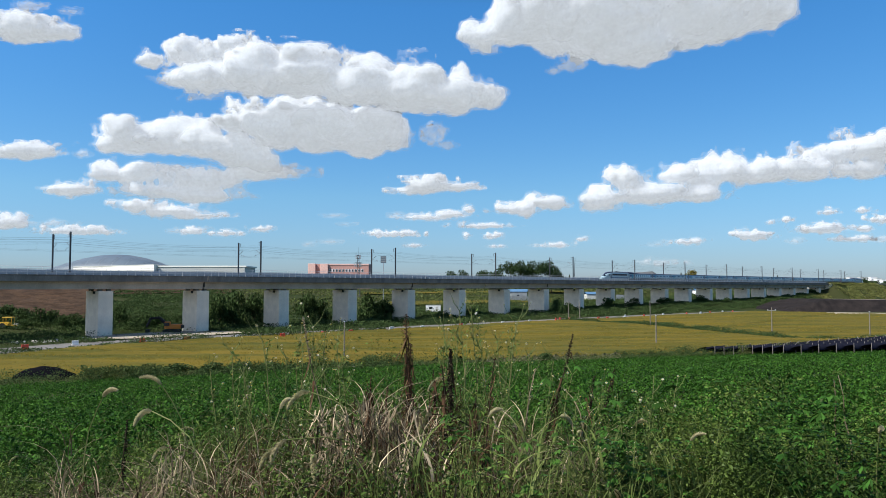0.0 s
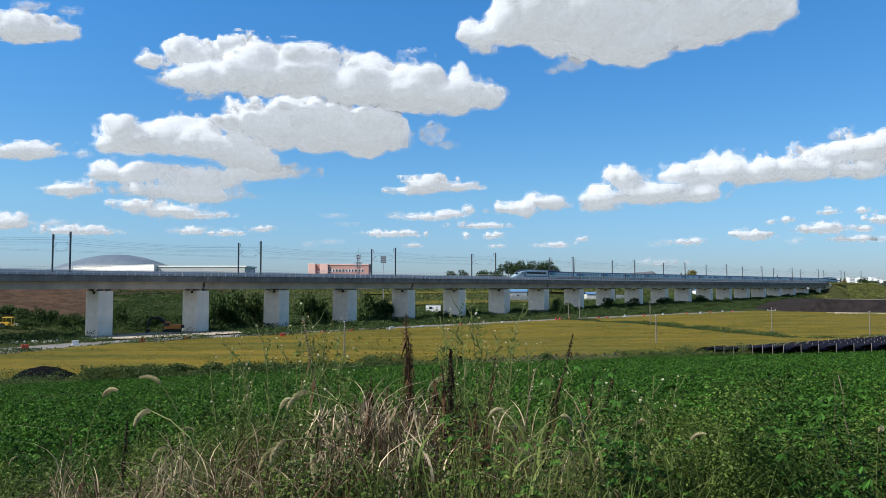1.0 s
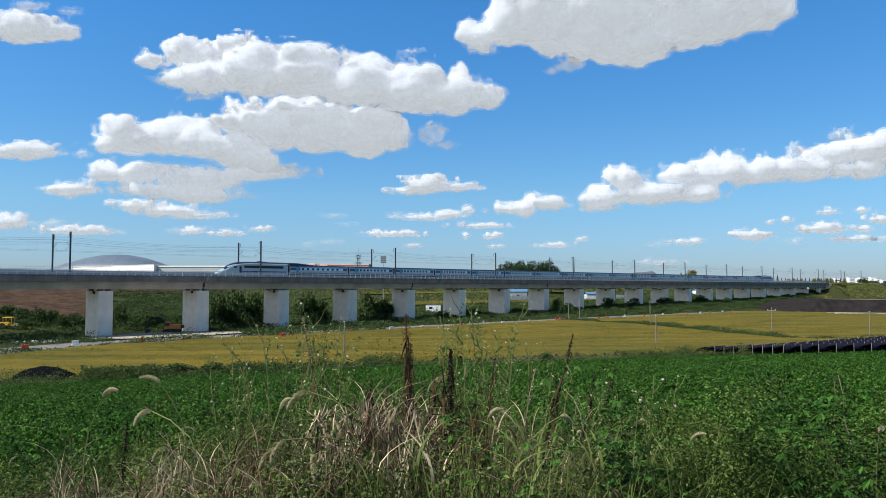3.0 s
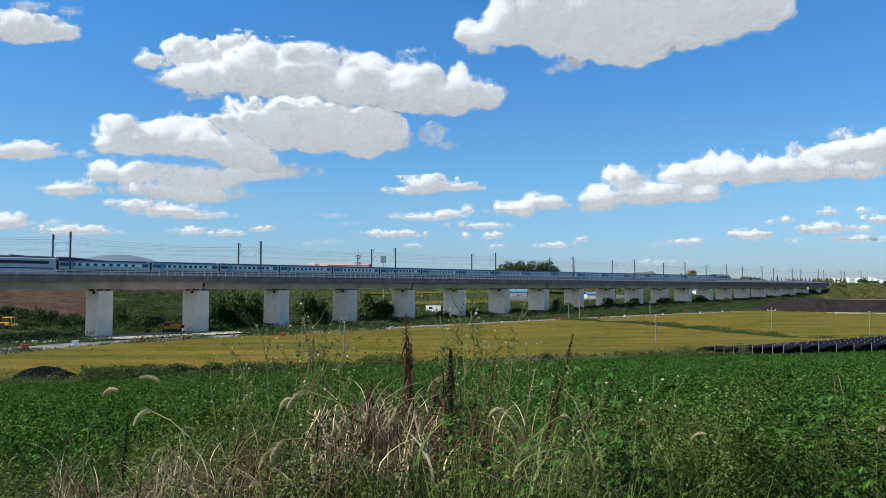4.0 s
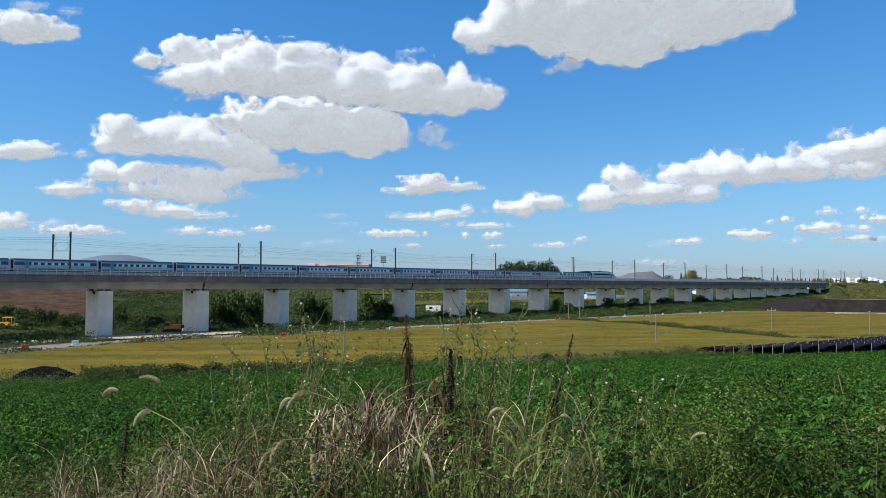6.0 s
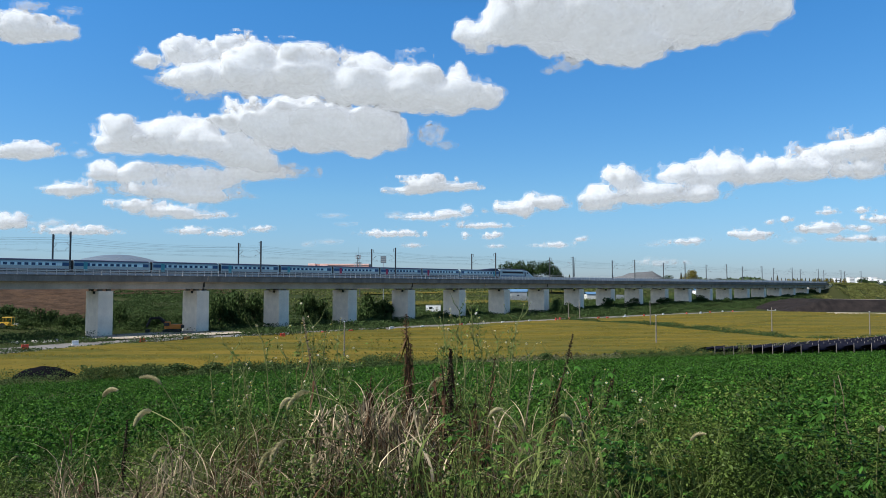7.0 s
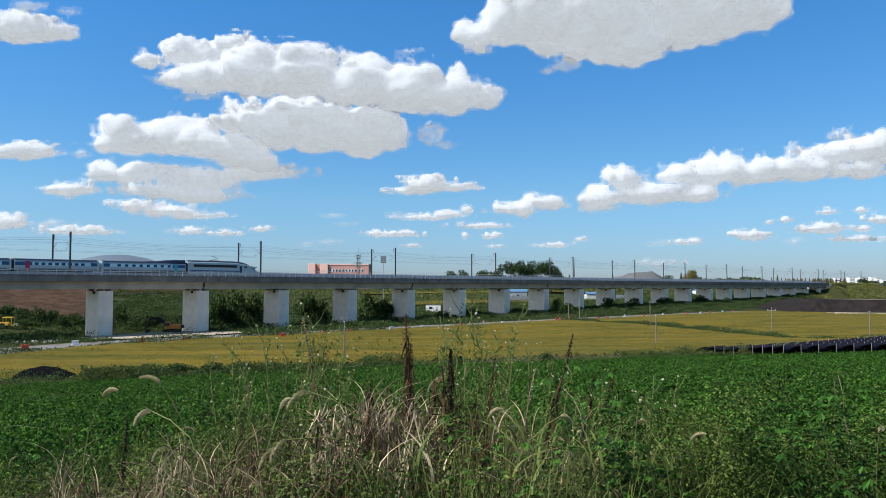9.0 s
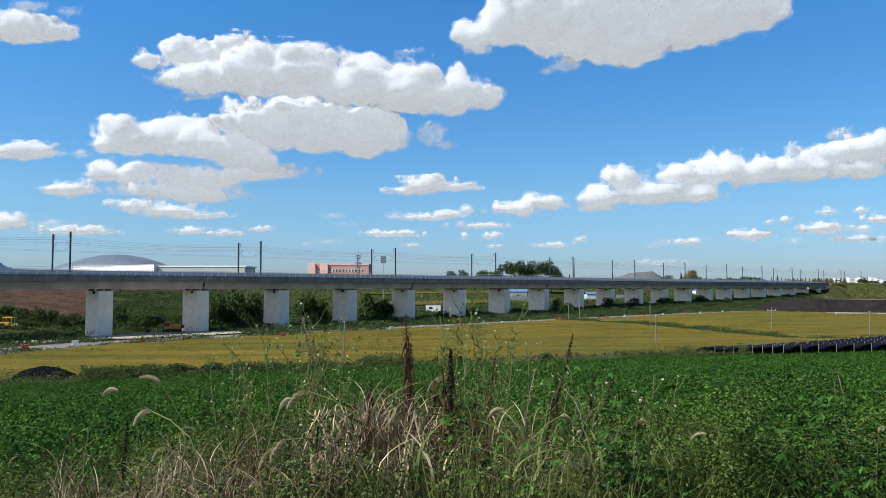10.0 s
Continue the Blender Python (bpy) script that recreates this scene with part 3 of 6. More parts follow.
def masked(name, s0, s1, d0, d1, cell, inside, lift, mat, ragged=0.12):
    """A raised crop bed: a grid over a stretch of the plan, kept where inside() is positive, its rim sloping down."""
    s, d = np.meshgrid(np.arange(s0, s1, cell), np.arange(d0, d1, cell))
    x, y = world_xy(s, d)
    f = inside(s, d, x, y)
    z = height(x, y) + lift * step(0, 1.0, f) - 0.05 + ragged * (fbm(s / 1.6, d / 1.6) + 1.2 * fbm((s - d) / 22, (s + d) / 2.6)) * step(0, 2, f)
    # creases where the crop has parted in lines
    z = z - lift * 0.95 * np.exp(-(vnoise((s - d) / 34, (s + d) / 7.0) / 0.18) ** 2) * step(-0.2, 0.3, fbm((s - d) / 45 + 8, (s + d) / 30)) * step(0, 3, f) * (lift > 0.7)
    i = np.arange(s.size).reshape(s.shape)
    q = np.stack([i[:-1, :-1], i[:-1, 1:], i[1:, 1:], i[1:, :-1]], -1).reshape(-1, 4)
    q = q[(f.ravel()[q] > -0.4).all(1)]
    use, inv = np.unique(q, return_inverse=True)
    V = np.stack([x, y, z], -1).reshape(-1, 3)[use]
    return quads(name, V, inv.reshape(-1, 4), mat, True)


TRACK_D = [30, 46, 62, 80, 116, 154]
TRACK_S = [205, 185, 174, 184, 206, 215]


def track_s(d):
    return np.interp(d, TRACK_D, TRACK_S)


def road_near(s):
    return np.interp(s, (20, 36, 52, 67, 101, 144, 215, 270, 336), (136, 145, 151, 154.5, 155, 154.5, 154, 152, 147)) - 2.0


def rice_main(s, d, x, y):
    foot = y - field_edge(x, y) - 9.0
    levee2 = np.abs(d - 128 - 4 * np.sin(s / 40)) - 0.35 + 4 * (s < 90)
    return np.minimum.reduce([foot, road_near(s) - d, track_s(d) - 3.0 - s, levee2])


def rice_right(s, d, x, y):
    lev = np.abs(d - 96 - 0.1 * (s - 250)) - 0.4
    return np.minimum.reduce([s - track_s(d) - 5.0, road_near(s) - 1.5 - d, 352 - s, lev])


for inside, box4 in ((rice_main, (18, 216, 40, 156)), (rice_right, (176, 360, -40, 152))):
    bed = tagged(new("rice_field", masked("rice_field", *box4, 0.9, inside, 0.75, M["rice"])), "golden ripening rice field with olive furrows", "rice field", kind="structure")
    s, d = RNG.uniform(box4[0], box4[1], 125000), RNG.uniform(box4[2], box4[3], 125000)
    x, y = world_xy(s, d)
    keep = (inside(s, d, x, y) > 0.3) & (np.abs(x) < 0.66 * y) & (RNG.random(125000) < 0.55 * np.clip((170 / y) ** 2, 0.05, 1)) & (fbm(s / 9, d / 2.2) > -0.35)
    x, y = x[keep], y[keep]
    P = np.stack([x, y, height(x, y) + 0.66], 1)
    stuff("rice_ears", blades(P, RNG.uniform(0.14, 0.27, len(P)), RNG.uniform(0.3, 1.1, len(P)), 0.0006 * y + 0.03, 2), M["rice_ear"], "drooping golden ears of ripe rice", "rice")

tagged(new("ploughed_field", masked("ploughed_field", -20, 240, 203, 372, 1.5,
           lambda s, d, x, y: np.minimum.reduce([0.56 * d - s + 3 * fbm(s / 12, d / 12), np.maximum(-0.45 * y - x, d - 322) + 2 * fbm(s / 9, d / 9), d - 221 + 4 * fbm(s / 10, 3.0), 366 - d]), 0.55, M["soil"], 0.3)),
       "bare reddish-brown ploughed field on a slope", "field", kind="structure")
for d0, d1, r0, r1 in ((242, 262, 0.86, 1.35), (306, 322, 0.80, 1.6)):
    tagged(new("rice_terrace", masked("rice_terrace", 150, 520, d0 - 2, d1 + 2, 1.5,
               lambda s, d, x, y: np.minimum.reduce([d - d0, d1 - d, s - r0 * d, r1 * d - s]), 0.6, M["rice"])), "yellow-green strip of ripening rice", "rice field", kind="structure")


def soil_mound():
    """A long dark heap of earth with slumped, ribbed sides and a flat top."""
    a = np.array([0.993, -0.118])
    b = np.array([0.118, 0.993])
    u, v = np.meshgrid(np.arange(-6, 190, 1.2), np.arange(-3, 70, 1.2))
    x, y = 169 + u * a[0] + v * b[0], 358 + u * a[1] + v * b[1]
    f = np.minimum(np.minimum(v * 0.75, (u - 2) * 0.30 + v * 0.02), (62 - v) * 0.6) + 1.4 * np.abs(vnoise(u / 4.2, v / 40)) + 0.25 * fbm(u / 5, v / 5)
    z = height(x, y) * 0.2 + np.clip(f, -0.6, 5.9 - 0.012 * u) + 0.08 * fbm(x / 2, y / 2) + 0.55 * np.abs(vnoise(u / 3.1, v / 60)) * step(0.2, 1.5, f) * (1 - step(4.0, 5.6, f))
    i = np.arange(x.size).reshape(x.shape)
    q = np.stack([i[:-1, :-1], i[:-1, 1:], i[1:, 1:], i[1:, :-1]], -1).reshape(-1, 4)
    tagged(new("soil_mound", quads("soil_mound", np.stack([x, y, z], -1).reshape(-1, 3), q, M["mound"], True)), "long dark earth mound with ribbed slopes", "earth mound")
    u, v = np.meshgrid(np.linspace(22, 189, 80), np.linspace(9, 17, 6))
    x, y = 169 + u * a[0] + v * b[0], 358 + u * a[1] + v * b[1]
    q = np.stack([np.arange(480).reshape(6, 80)[:-1, :-1], np.arange(480).reshape(6, 80)[:-1, 1:], np.arange(480).reshape(6, 80)[1:, 1:], np.arange(480).reshape(6, 80)[1:, :-1]], -1).reshape(-1, 4)
    tagged(new("haul_road", quads("haul_road", np.stack([x, y, height(x, y) * 0.2 + 6.25 - 0.012 * u], -1).reshape(-1, 3), q, M["sand"], True)), "pale haul road along the top of the mound", "road", kind="structure")


soil_mound()
tagged(new("site_track", strip("site_track", [(355, 108, 150), (372, 60, 118), (392, 20, 70), (420, -40, 30)], M["sand"], 0.09, 60, 14)), "sandy reddish track at the foot of the mound", "road", kind="structure")


# ---- weeds, verges and hedges ----
def scatter(n, s0, s1, d0, d1, weight):
    s, d = RNG.uniform(s0, s1, n), RNG.uniform(d0, d1, n)
    x, y = world_xy(s, d)
    w = weight(s, d, x, y)
    k = (RNG.random(n) < w) & (np.abs(x) < 0.67 * y + 5)
    return s[k], d[k], x[k], y[k]


def thicket(name, n, s0, s1, d0, d1, weight, tall, mat, label, leaf=0.26):
    s, d, x, y = scatter(n, s0, s1, d0, d1, weight)
    h = tall * np.clip(0.35 + 0.9 * (0.5 + 0.6 * fbm(x / 4.5, y / 4.5)), 0.15, 1.5)
    z = height(x, y) + h * RNG.random(len(x)) ** 0.9
    V = leaf_quads(np.stack([x, y, z], 1), leaf * RNG.uniform(0.6, 1.5, len(x)) * (0.55 + y / 400), 0.45)
    return stuff(name, V, mat, label, "undergrowth")


thicket("verge_weeds", 150000, 30, 540, 164, 196, lambda s, d, x, y: np.clip(0.75 + fbm(s / 11, d / 6), 0.15, 1) * (1 - 0.95 * ((s > 64) & (s < 97) & (d > 164.5) & (d < 192))), 1.5, M["bush"], "dark green weeds and scrub along the foot of the piers", 0.35)
thicket("field_path", 9000, 56, 68, 126, 154, lambda s, d, x, y: 1.0 * (np.abs(s - (63 + (d - 139) * 0.226)) < 0.45), 1.15, M["bush2"], "thin grassy ridge between two rice plots", 0.14)
thicket("roadside_grass", 40000, 130, 350, 138, 156, lambda s, d, x, y: np.clip(1.6 - np.abs(d - road_near(s) - 0.2) / 1.5, 0, 1), 0.55, M["bush2"], "rough grass along the edge of the road", 0.2)
thicket("roadside_grass", 60000, 25, 130, 138, 156, lambda s, d, x, y: np.clip(1.6 - np.abs(d - road_near(s) - 0.2) / 1.5, 0, 1), 1.5, M["bush"], "rough dark grass along the edge of the road", 0.32)
thicket("scrub_behind", 190000, 30, 520, 193, 262, lambda s, d, x, y: np.clip(0.75 + 0.8 * fbm(s / 14, d / 9), 0.1, 1) * ((s > 0.36 * d + 6 * fbm(s / 9, d / 9)) | (d < 225 + 4 * fbm(s / 8, 1.0))) * (1 - 0.92 * step(np.where(s > 105, 224, 250), np.where(s > 105, 236, 262), d)), 2.1, M["bush"], "dense dark scrub behind the viaduct", 0.31)
thicket("slope_grass", 70000, 120, 560, 224, 380, lambda s, d, x, y: np.clip(0.4 + fbm(s / 20, d / 8), 0, 1) * (s > 0.5 * d), 0.9, M["bush2"], "green grass and crops on the slope beyond the viaduct", 0.55)
thicket("slope_scrub", 150000, 70, 190, 205, 335, lambda s, d, x, y: np.clip(0.55 + fbm(s / 9, d / 6), 0, 1) * (x > -0.452 * y) * (x < -0.28 * y), 1.1, M["bush"], "dark olive rough grass on the slope beyond the viaduct", 0.36)
thicket("embankment_grass", 26000, 520, 700, 150, 184, lambda s, d, x, y: np.clip(0.7 + fbm(s / 10, d / 6), 0, 1), 1.0, M["sunny"], "yellow-green grass on the railway embankment", 0.42)
thicket("levee_grass", 200000, 165, 222, 28, 156, lambda s, d, x, y: np.clip(3.4 - np.abs(s - track_s(d) - 1) / 1.1, 0, 1), 1.25, M["bush"], "dark grassy levee between two rice fields", 0.24)


def foot_band(n, gap0, gap1, cut):
    t = RNG.uniform(-0.66, 0.66, n)
    y0 = 111 + 40 * np.clip(t, -0.6, 0.6)
    y = y0 + RNG.uniform(gap0, gap1, n)
    x = t * y
    k = RNG.random(n) < cut(t, y - y0, x, y)
    return x[k], y[k]


def hedge(name, n, gap0, gap1, cut, tall, mat, label, leaf):
    x, y = foot_band(n, gap0, gap1, cut)
    h = tall * np.clip(0.4 + 1.0 * (0.5 + 0.7 * fbm(x / 3.5 + 7, y / 3.5)), 0.15, 1.6)
    z = height(x, y) + h * RNG.random(len(x)) ** 0.95
    stuff(name, leaf_quads(np.stack([x, y, z], 1), leaf * RNG.uniform(0.6, 1.5, len(x)), 0.45), mat, label, "hedge")


hedge("hedge", 190000, -6, 4.0, lambda t, g, x, y: np.clip(0.35 + 1.3 * fbm(x / 7, y / 9), 0, 1) * ((t < 0.02) | (t > 0.18)) * np.where(t < -0.49, 0.1, 1), 1.5, M["bush"], "dark green hedge at the lower edge of the bean field", 0.17)
hedge("rough_grass", 110000, -4, 6, lambda t, g, x, y: np.clip(0.5 + fbm(x / 5, y / 5), 0.1, 1) * np.where(t < -0.49, 0.3, 1), 0.75, M["bush2"], "olive rough grass at the edge of the field", 0.11)
hedge("field_margin", 150000, -9, -2.5, lambda t, g, x, y: np.clip(0.7 + fbm(x / 3, y / 3), 0, 1) * (t > 0.40), 1.9, M["bush2"], "rough green grass along the field margin", 0.13)
hedge("reed_patch", 16000, -3, 5, lambda t, g, x, y: 1.0 * ((t > 0.06) & (t < 0.24)), 1.1, leafy("dry_reed", (0.20, 0.18, 0.12), (0.13, 0.13, 0.08), 0.2, 0.8, 0.6), "greyish dry grass patch beside the field", 0.17)


# ---- the bean field ----
def bean_field(n=330000):
    y = 8.0 * (140 / 8.0) ** RNG.random(n)
    x = y * RNG.uniform(-0.72, 0.72, n)
    k = y < field_edge(x, y) - 3
    x, y = x[k], y[k]
    row = 0.5 + 0.5 * np.cos((x * 0.96 + y * 0.28) * math.tau / 0.8)
    top = 0.40 + 0.16 * row + 0.12 * fbm(x / 3, y / 6) + 0.20 * fbm(x / 0.42, y / 0.42, 0, 2)
    z = height(x, y) + top * (1 - 0.8 * RNG.random(len(x)) ** 1.7)
    size = (0.045 + 0.0012 * y) * RNG.uniform(0.7, 1.35, len(x))
    stuff("bean_plants", leaf_quads(np.stack([x, y, z], 1), size, 0.46, 0.16, 0.75), M["bean"], "dense dark green leafy bean crop on a slope", "bean crop")


bean_field()


# ---- trees and shrubs ----
def crown_points(rng, lobes, n):
    P = []
    w = np.array([l[3] * l[4] for l in lobes])
    for (cx, cy, cz, r, h), m in zip(lobes, (w / w.sum() * n).astype(int)):
        v = rng.normal(size=(m, 3))
        v /= np.linalg.norm(v, axis=1, keepdims=True)
        q = v * (rng.random((m, 1)) ** 0.28) * (1 + 0.35 * fbm(v[:, :1] * 2.2 + cx, v[:, 1:2] * 2.2 + cz, v[:, 2:] * 2.2, 3))
        P.append(np.array([cx, cy, cz]) + q * np.array([r, r, h]))
    return np.concatenate(P)


def tree_kind(seed, tall, wide, mat, n, leaf, low=0.25, trunk=0.16):
    rng = np.random.default_rng(seed)
    bm = bmesh.new()
    rod(bm, (0, 0, -0.4), (0.1, 0, tall * 0.45), trunk * 1.3, trunk * 0.8, 7)
    rod(bm, (0.1, 0, tall * 0.45), (0, 0.1, tall * 0.85), trunk * 0.8, trunk * 0.25, 6)
    lobes = []
    for i in range(7):
        a = i * 2.4 + rng.uniform(0, 0.6)
        r = wide * 0.5 * rng.uniform(0.35, 0.62)
        z = tall * rng.uniform(low + 0.12, 0.8)
        c = (math.cos(a) * r, math.sin(a) * r, z)
        rod(bm, (0.05, 0, z * 0.6), c, trunk * 0.4, trunk * 0.12, 5)
        lobes.append((*c, wide * rng.uniform(0.2, 0.3), tall * rng.uniform(0.13, 0.2)))
    lobes.append((0, 0, tall * 0.78, wide * 0.27, tall * 0.2))
    P = crown_points(rng, lobes, n)
    P[:, 2] = np.maximum(P[:, 2], 0.05 * tall)
    return to_mesh(bm, "trunk", M["bark"]), quads("crown", *leaf_quads(P, leaf * rng.uniform(0.6, 1.4, len(P)), 0.4, rng=rng), mat)


def conifer_kind(seed, tall, wide, mat, n, leaf):
    rng = np.random.default_rng(seed)
    bm = rod(bmesh.new(), (0, 0, -0.4), (0, 0, tall * 0.95), 0.2, 0.03, 7)
    z = tall * (0.08 + 0.92 * rng.random(n) ** 1.3)
    a = rng.uniform(0, math.tau, n)
    r = wide * 0.5 * (1.02 - z / tall) * (0.75 + 0.25 * np.sin(a * 5 + z * 4)) * rng.random(n) ** 0.35
    P = np.stack([np.cos(a) * r, np.sin(a) * r, z - 0.12 * r], 1)
    return to_mesh(bm, "trunk", M["bark"]), quads("crown", *leaf_quads(P, leaf * rng.uniform(0.6, 1.4, n), 0.4, slim=0.4, rng=rng), mat)


TREES = dict(
    shrub=[tree_kind(k, 1.0, 1.5, M["bush"], 1700, 0.095, 0.0, 0.03) for k in (1, 2, 3)],
    olive=[tree_kind(k, 1.0, 1.5, M["bush2"], 1700, 0.085, 0.0, 0.03) for k in (4, 5)],
    broad=[tree_kind(k, 1.0, 1.0, M["tree"], 2200, 0.055, 0.15, 0.02) for k in (11, 12, 13)],
    autumn=[tree_kind(k, 1.0, 0.9, M["autumn"], 1500, 0.06, 0.15, 0.02) for k in (21,)],
    conifer=[conifer_kind(k, 1.0, 0.5, M["conifer"], 1300, 0.06) for k in (31, 32)],
)
LABELS = dict(shrub=("shrub", "dense dark green shrub on the verge", "shrub"), olive=("shrub", "olive green bush in rough grass", "shrub"),
              broad=("tree", "broad-leaved tree with a dense dark green crown", "tree"), autumn=("tree", "tree with a yellowing autumn crown", "tree"),
              conifer=("conifer", "dark slender conical conifer", "tree"))
COUNT = [0]


def plant(kind, x, y, tall, wide=None, base=None):
    """A plant of that kind; tall and wide in metres."""
    i = COUNT[0]
    COUNT[0] += 1
    trunk, crown = TREES[kind][i % len(TREES[kind])]
    wide = wide or tall * (1.3 if kind in ("shrub", "olive") else 0.9)
    z = float(height(x, y)) - (0.22 * tall if kind in ("shrub", "olive") else 0) if base is None else base
    k = wide / {"shrub": 1.5, "olive": 1.5, "broad": 1.0, "autumn": 0.9, "conifer": 0.5}[kind]
    name, label, cat = LABELS[kind]
    t = thing(name, Matrix.Translation((x, y, z)) @ Matrix.Rotation(i * 1.7, 4, "Z") @ Matrix.Diagonal((k, k, tall, 1)), label, cat)
    part("trunk", trunk, None, t)
    part("crown", crown, None, t)
    return t


def plant_at(kind, bearing, dist, tall, wide=None):
    return plant(kind, bearing * dist, dist, tall, wide)

# ---- plants standing singly ----
for b, dist, tall, wide in ((-0.548, 196, 4.6, 6.5), (-0.515, 192, 3.6, 5.0), (-0.437, 205, 5.8, 5.5), (-0.60, 190, 3.0, 7.0), (-0.59, 201, 4.6, 7.5), (-0.53, 200, 3.8, 6.5), (-0.50, 198, 3.4, 6.5), (-0.57, 198, 4.2, 6.5), (-0.46, 199, 3.4, 6.0), (-0.42, 198, 3.2, 6.0), (-0.385, 206, 4.0, 6.5), (-0.57, 188, 2.4, 6.0), (-0.475, 189, 2.6, 6.0),
                            (-0.405, 204, 3.4, 7.0), (-0.305, 214, 8.6, 9.5), (-0.28, 220, 9.6, 9.5), (-0.255, 226, 9.0, 9.0), (-0.335, 208, 3.6, 6.0), (-0.36, 214, 3.0, 6.0),
                            (-0.183, 236, 9.0, 8.5), (-0.165, 240, 7.4, 7.5), (-0.102, 250, 8.8, 9.5), (-0.08, 252, 7.0, 8.0), (-0.13, 250, 3.4, 7.0), (0.0, 262, 2.6, 8.0), (0.04, 268, 3.0, 8.0),
                            (0.10, 285, 2.6, 9.0), (0.155, 300, 5.4, 7.0), (0.17, 302, 4.0, 6.0), (0.225, 330, 5.0, 10.0), (0.26, 352, 4.2, 9.0), (0.30, 372, 4.0, 9.0), (0.35, 402, 4.0, 9.0)):
    plant("shrub", b * dist, dist, tall * 1.38, wide)
for b, dist, tall, wide in ((0.30, 330, 3.0, 7.0), (0.385, 405, 4.6, 5.0), (0.443, 425, 6.5, 8.0), (0.425, 415, 4.0, 7.0), (0.36, 380, 3.4, 7.0), (0.53, 470, 6.0, 12.0), (0.56, 480, 5.0, 14.0), (0.60, 470, 5.0, 14.0), (0.50, 520, 5.0, 10.0)):
    plant("shrub", b * dist, dist, tall, wide)
# bushes at the foot of the bean field
for b, dist, tall, wide in ((-0.46, 93, 2.5, 4.4), (-0.485, 92, 1.7, 3.6), (-0.435, 94, 2.7, 4.0), (-0.40, 97, 2.6, 4.6), (-0.36, 100, 2.2, 4.6), (-0.31, 102, 2.1, 5.0), (-0.27, 104, 2.0, 5.0),
                            (-0.23, 106, 1.3, 4.0), (-0.18, 108, 1.4, 3.5), (-0.10, 111, 1.9, 3.2), (0.02, 114, 1.4, 3.0), (0.14, 119, 1.9, 3.6)):
    plant("shrub" if dist > 99 else "olive", b * dist, dist, tall, wide)
# trees on the skyline
for b, dist, tall, wide in ((0.076, 500, 16, 12), (0.090, 505, 21, 13), (0.105, 500, 22, 14), (0.120, 508, 22.5, 14), (0.134, 500, 22, 13), (0.146, 502, 23, 12), (0.155, 508, 18, 10), (0.166, 505, 12, 9),
                            (0.012, 520, 13, 11), (0.026, 520, 14, 11), (0.055, 510, 14, 12), (-0.05, 560, 9, 14), (-0.02, 560, 8, 14), (-0.08, 560, 7, 12),
                            (0.305, 760, 14, 12), (0.375, 760, 12, 16), (0.395, 780, 11, 16), (0.42, 780, 9, 16), (0.573, 900, 14, 18), (0.585, 900, 10, 16)):
    plant("broad", b * dist, dist, tall, wide)
plant("autumn", 0.337 * 640, 640, 19, 14)
plant("autumn", 0.325 * 650, 650, 13, 9)
for b, dist, tall in ((0.324, 640, 16), (0.345, 640, 12), (0.318, 645, 10), (0.430, 700, 12), (0.447, 700, 12), (0.455, 700, 14), (0.231, 560, 13), (0.172, 560, 12)):
    plant("conifer", b * dist, dist, tall, tall * 0.5)
for i in range(22):
    plant("conifer" if i % 3 else "autumn", (0.478 + i * 0.0038) * 800, 800 + (i * 37) % 40, 12 + (i * 7) % 7, 6.0)


def far_woods():
    """A low line of woods and hedges along the skyline."""
    n = 18000
    t = RNG.uniform(-0.72, 0.72, n)
    y = RNG.uniform(880, 1080, n)
    h = 6 + 7 * np.clip(0.5 + fbm(t * 30, 0.5), 0, 1.4)
    P = np.stack([t * y, y, height(t * y, y) + h * RNG.random(n) ** 0.7], 1)
    stuff("far_woods", leaf_quads(P, RNG.uniform(2.0, 4.0, n), 0.35), M["bush"], "distant low dark green woods on the skyline", "woods")


far_woods()

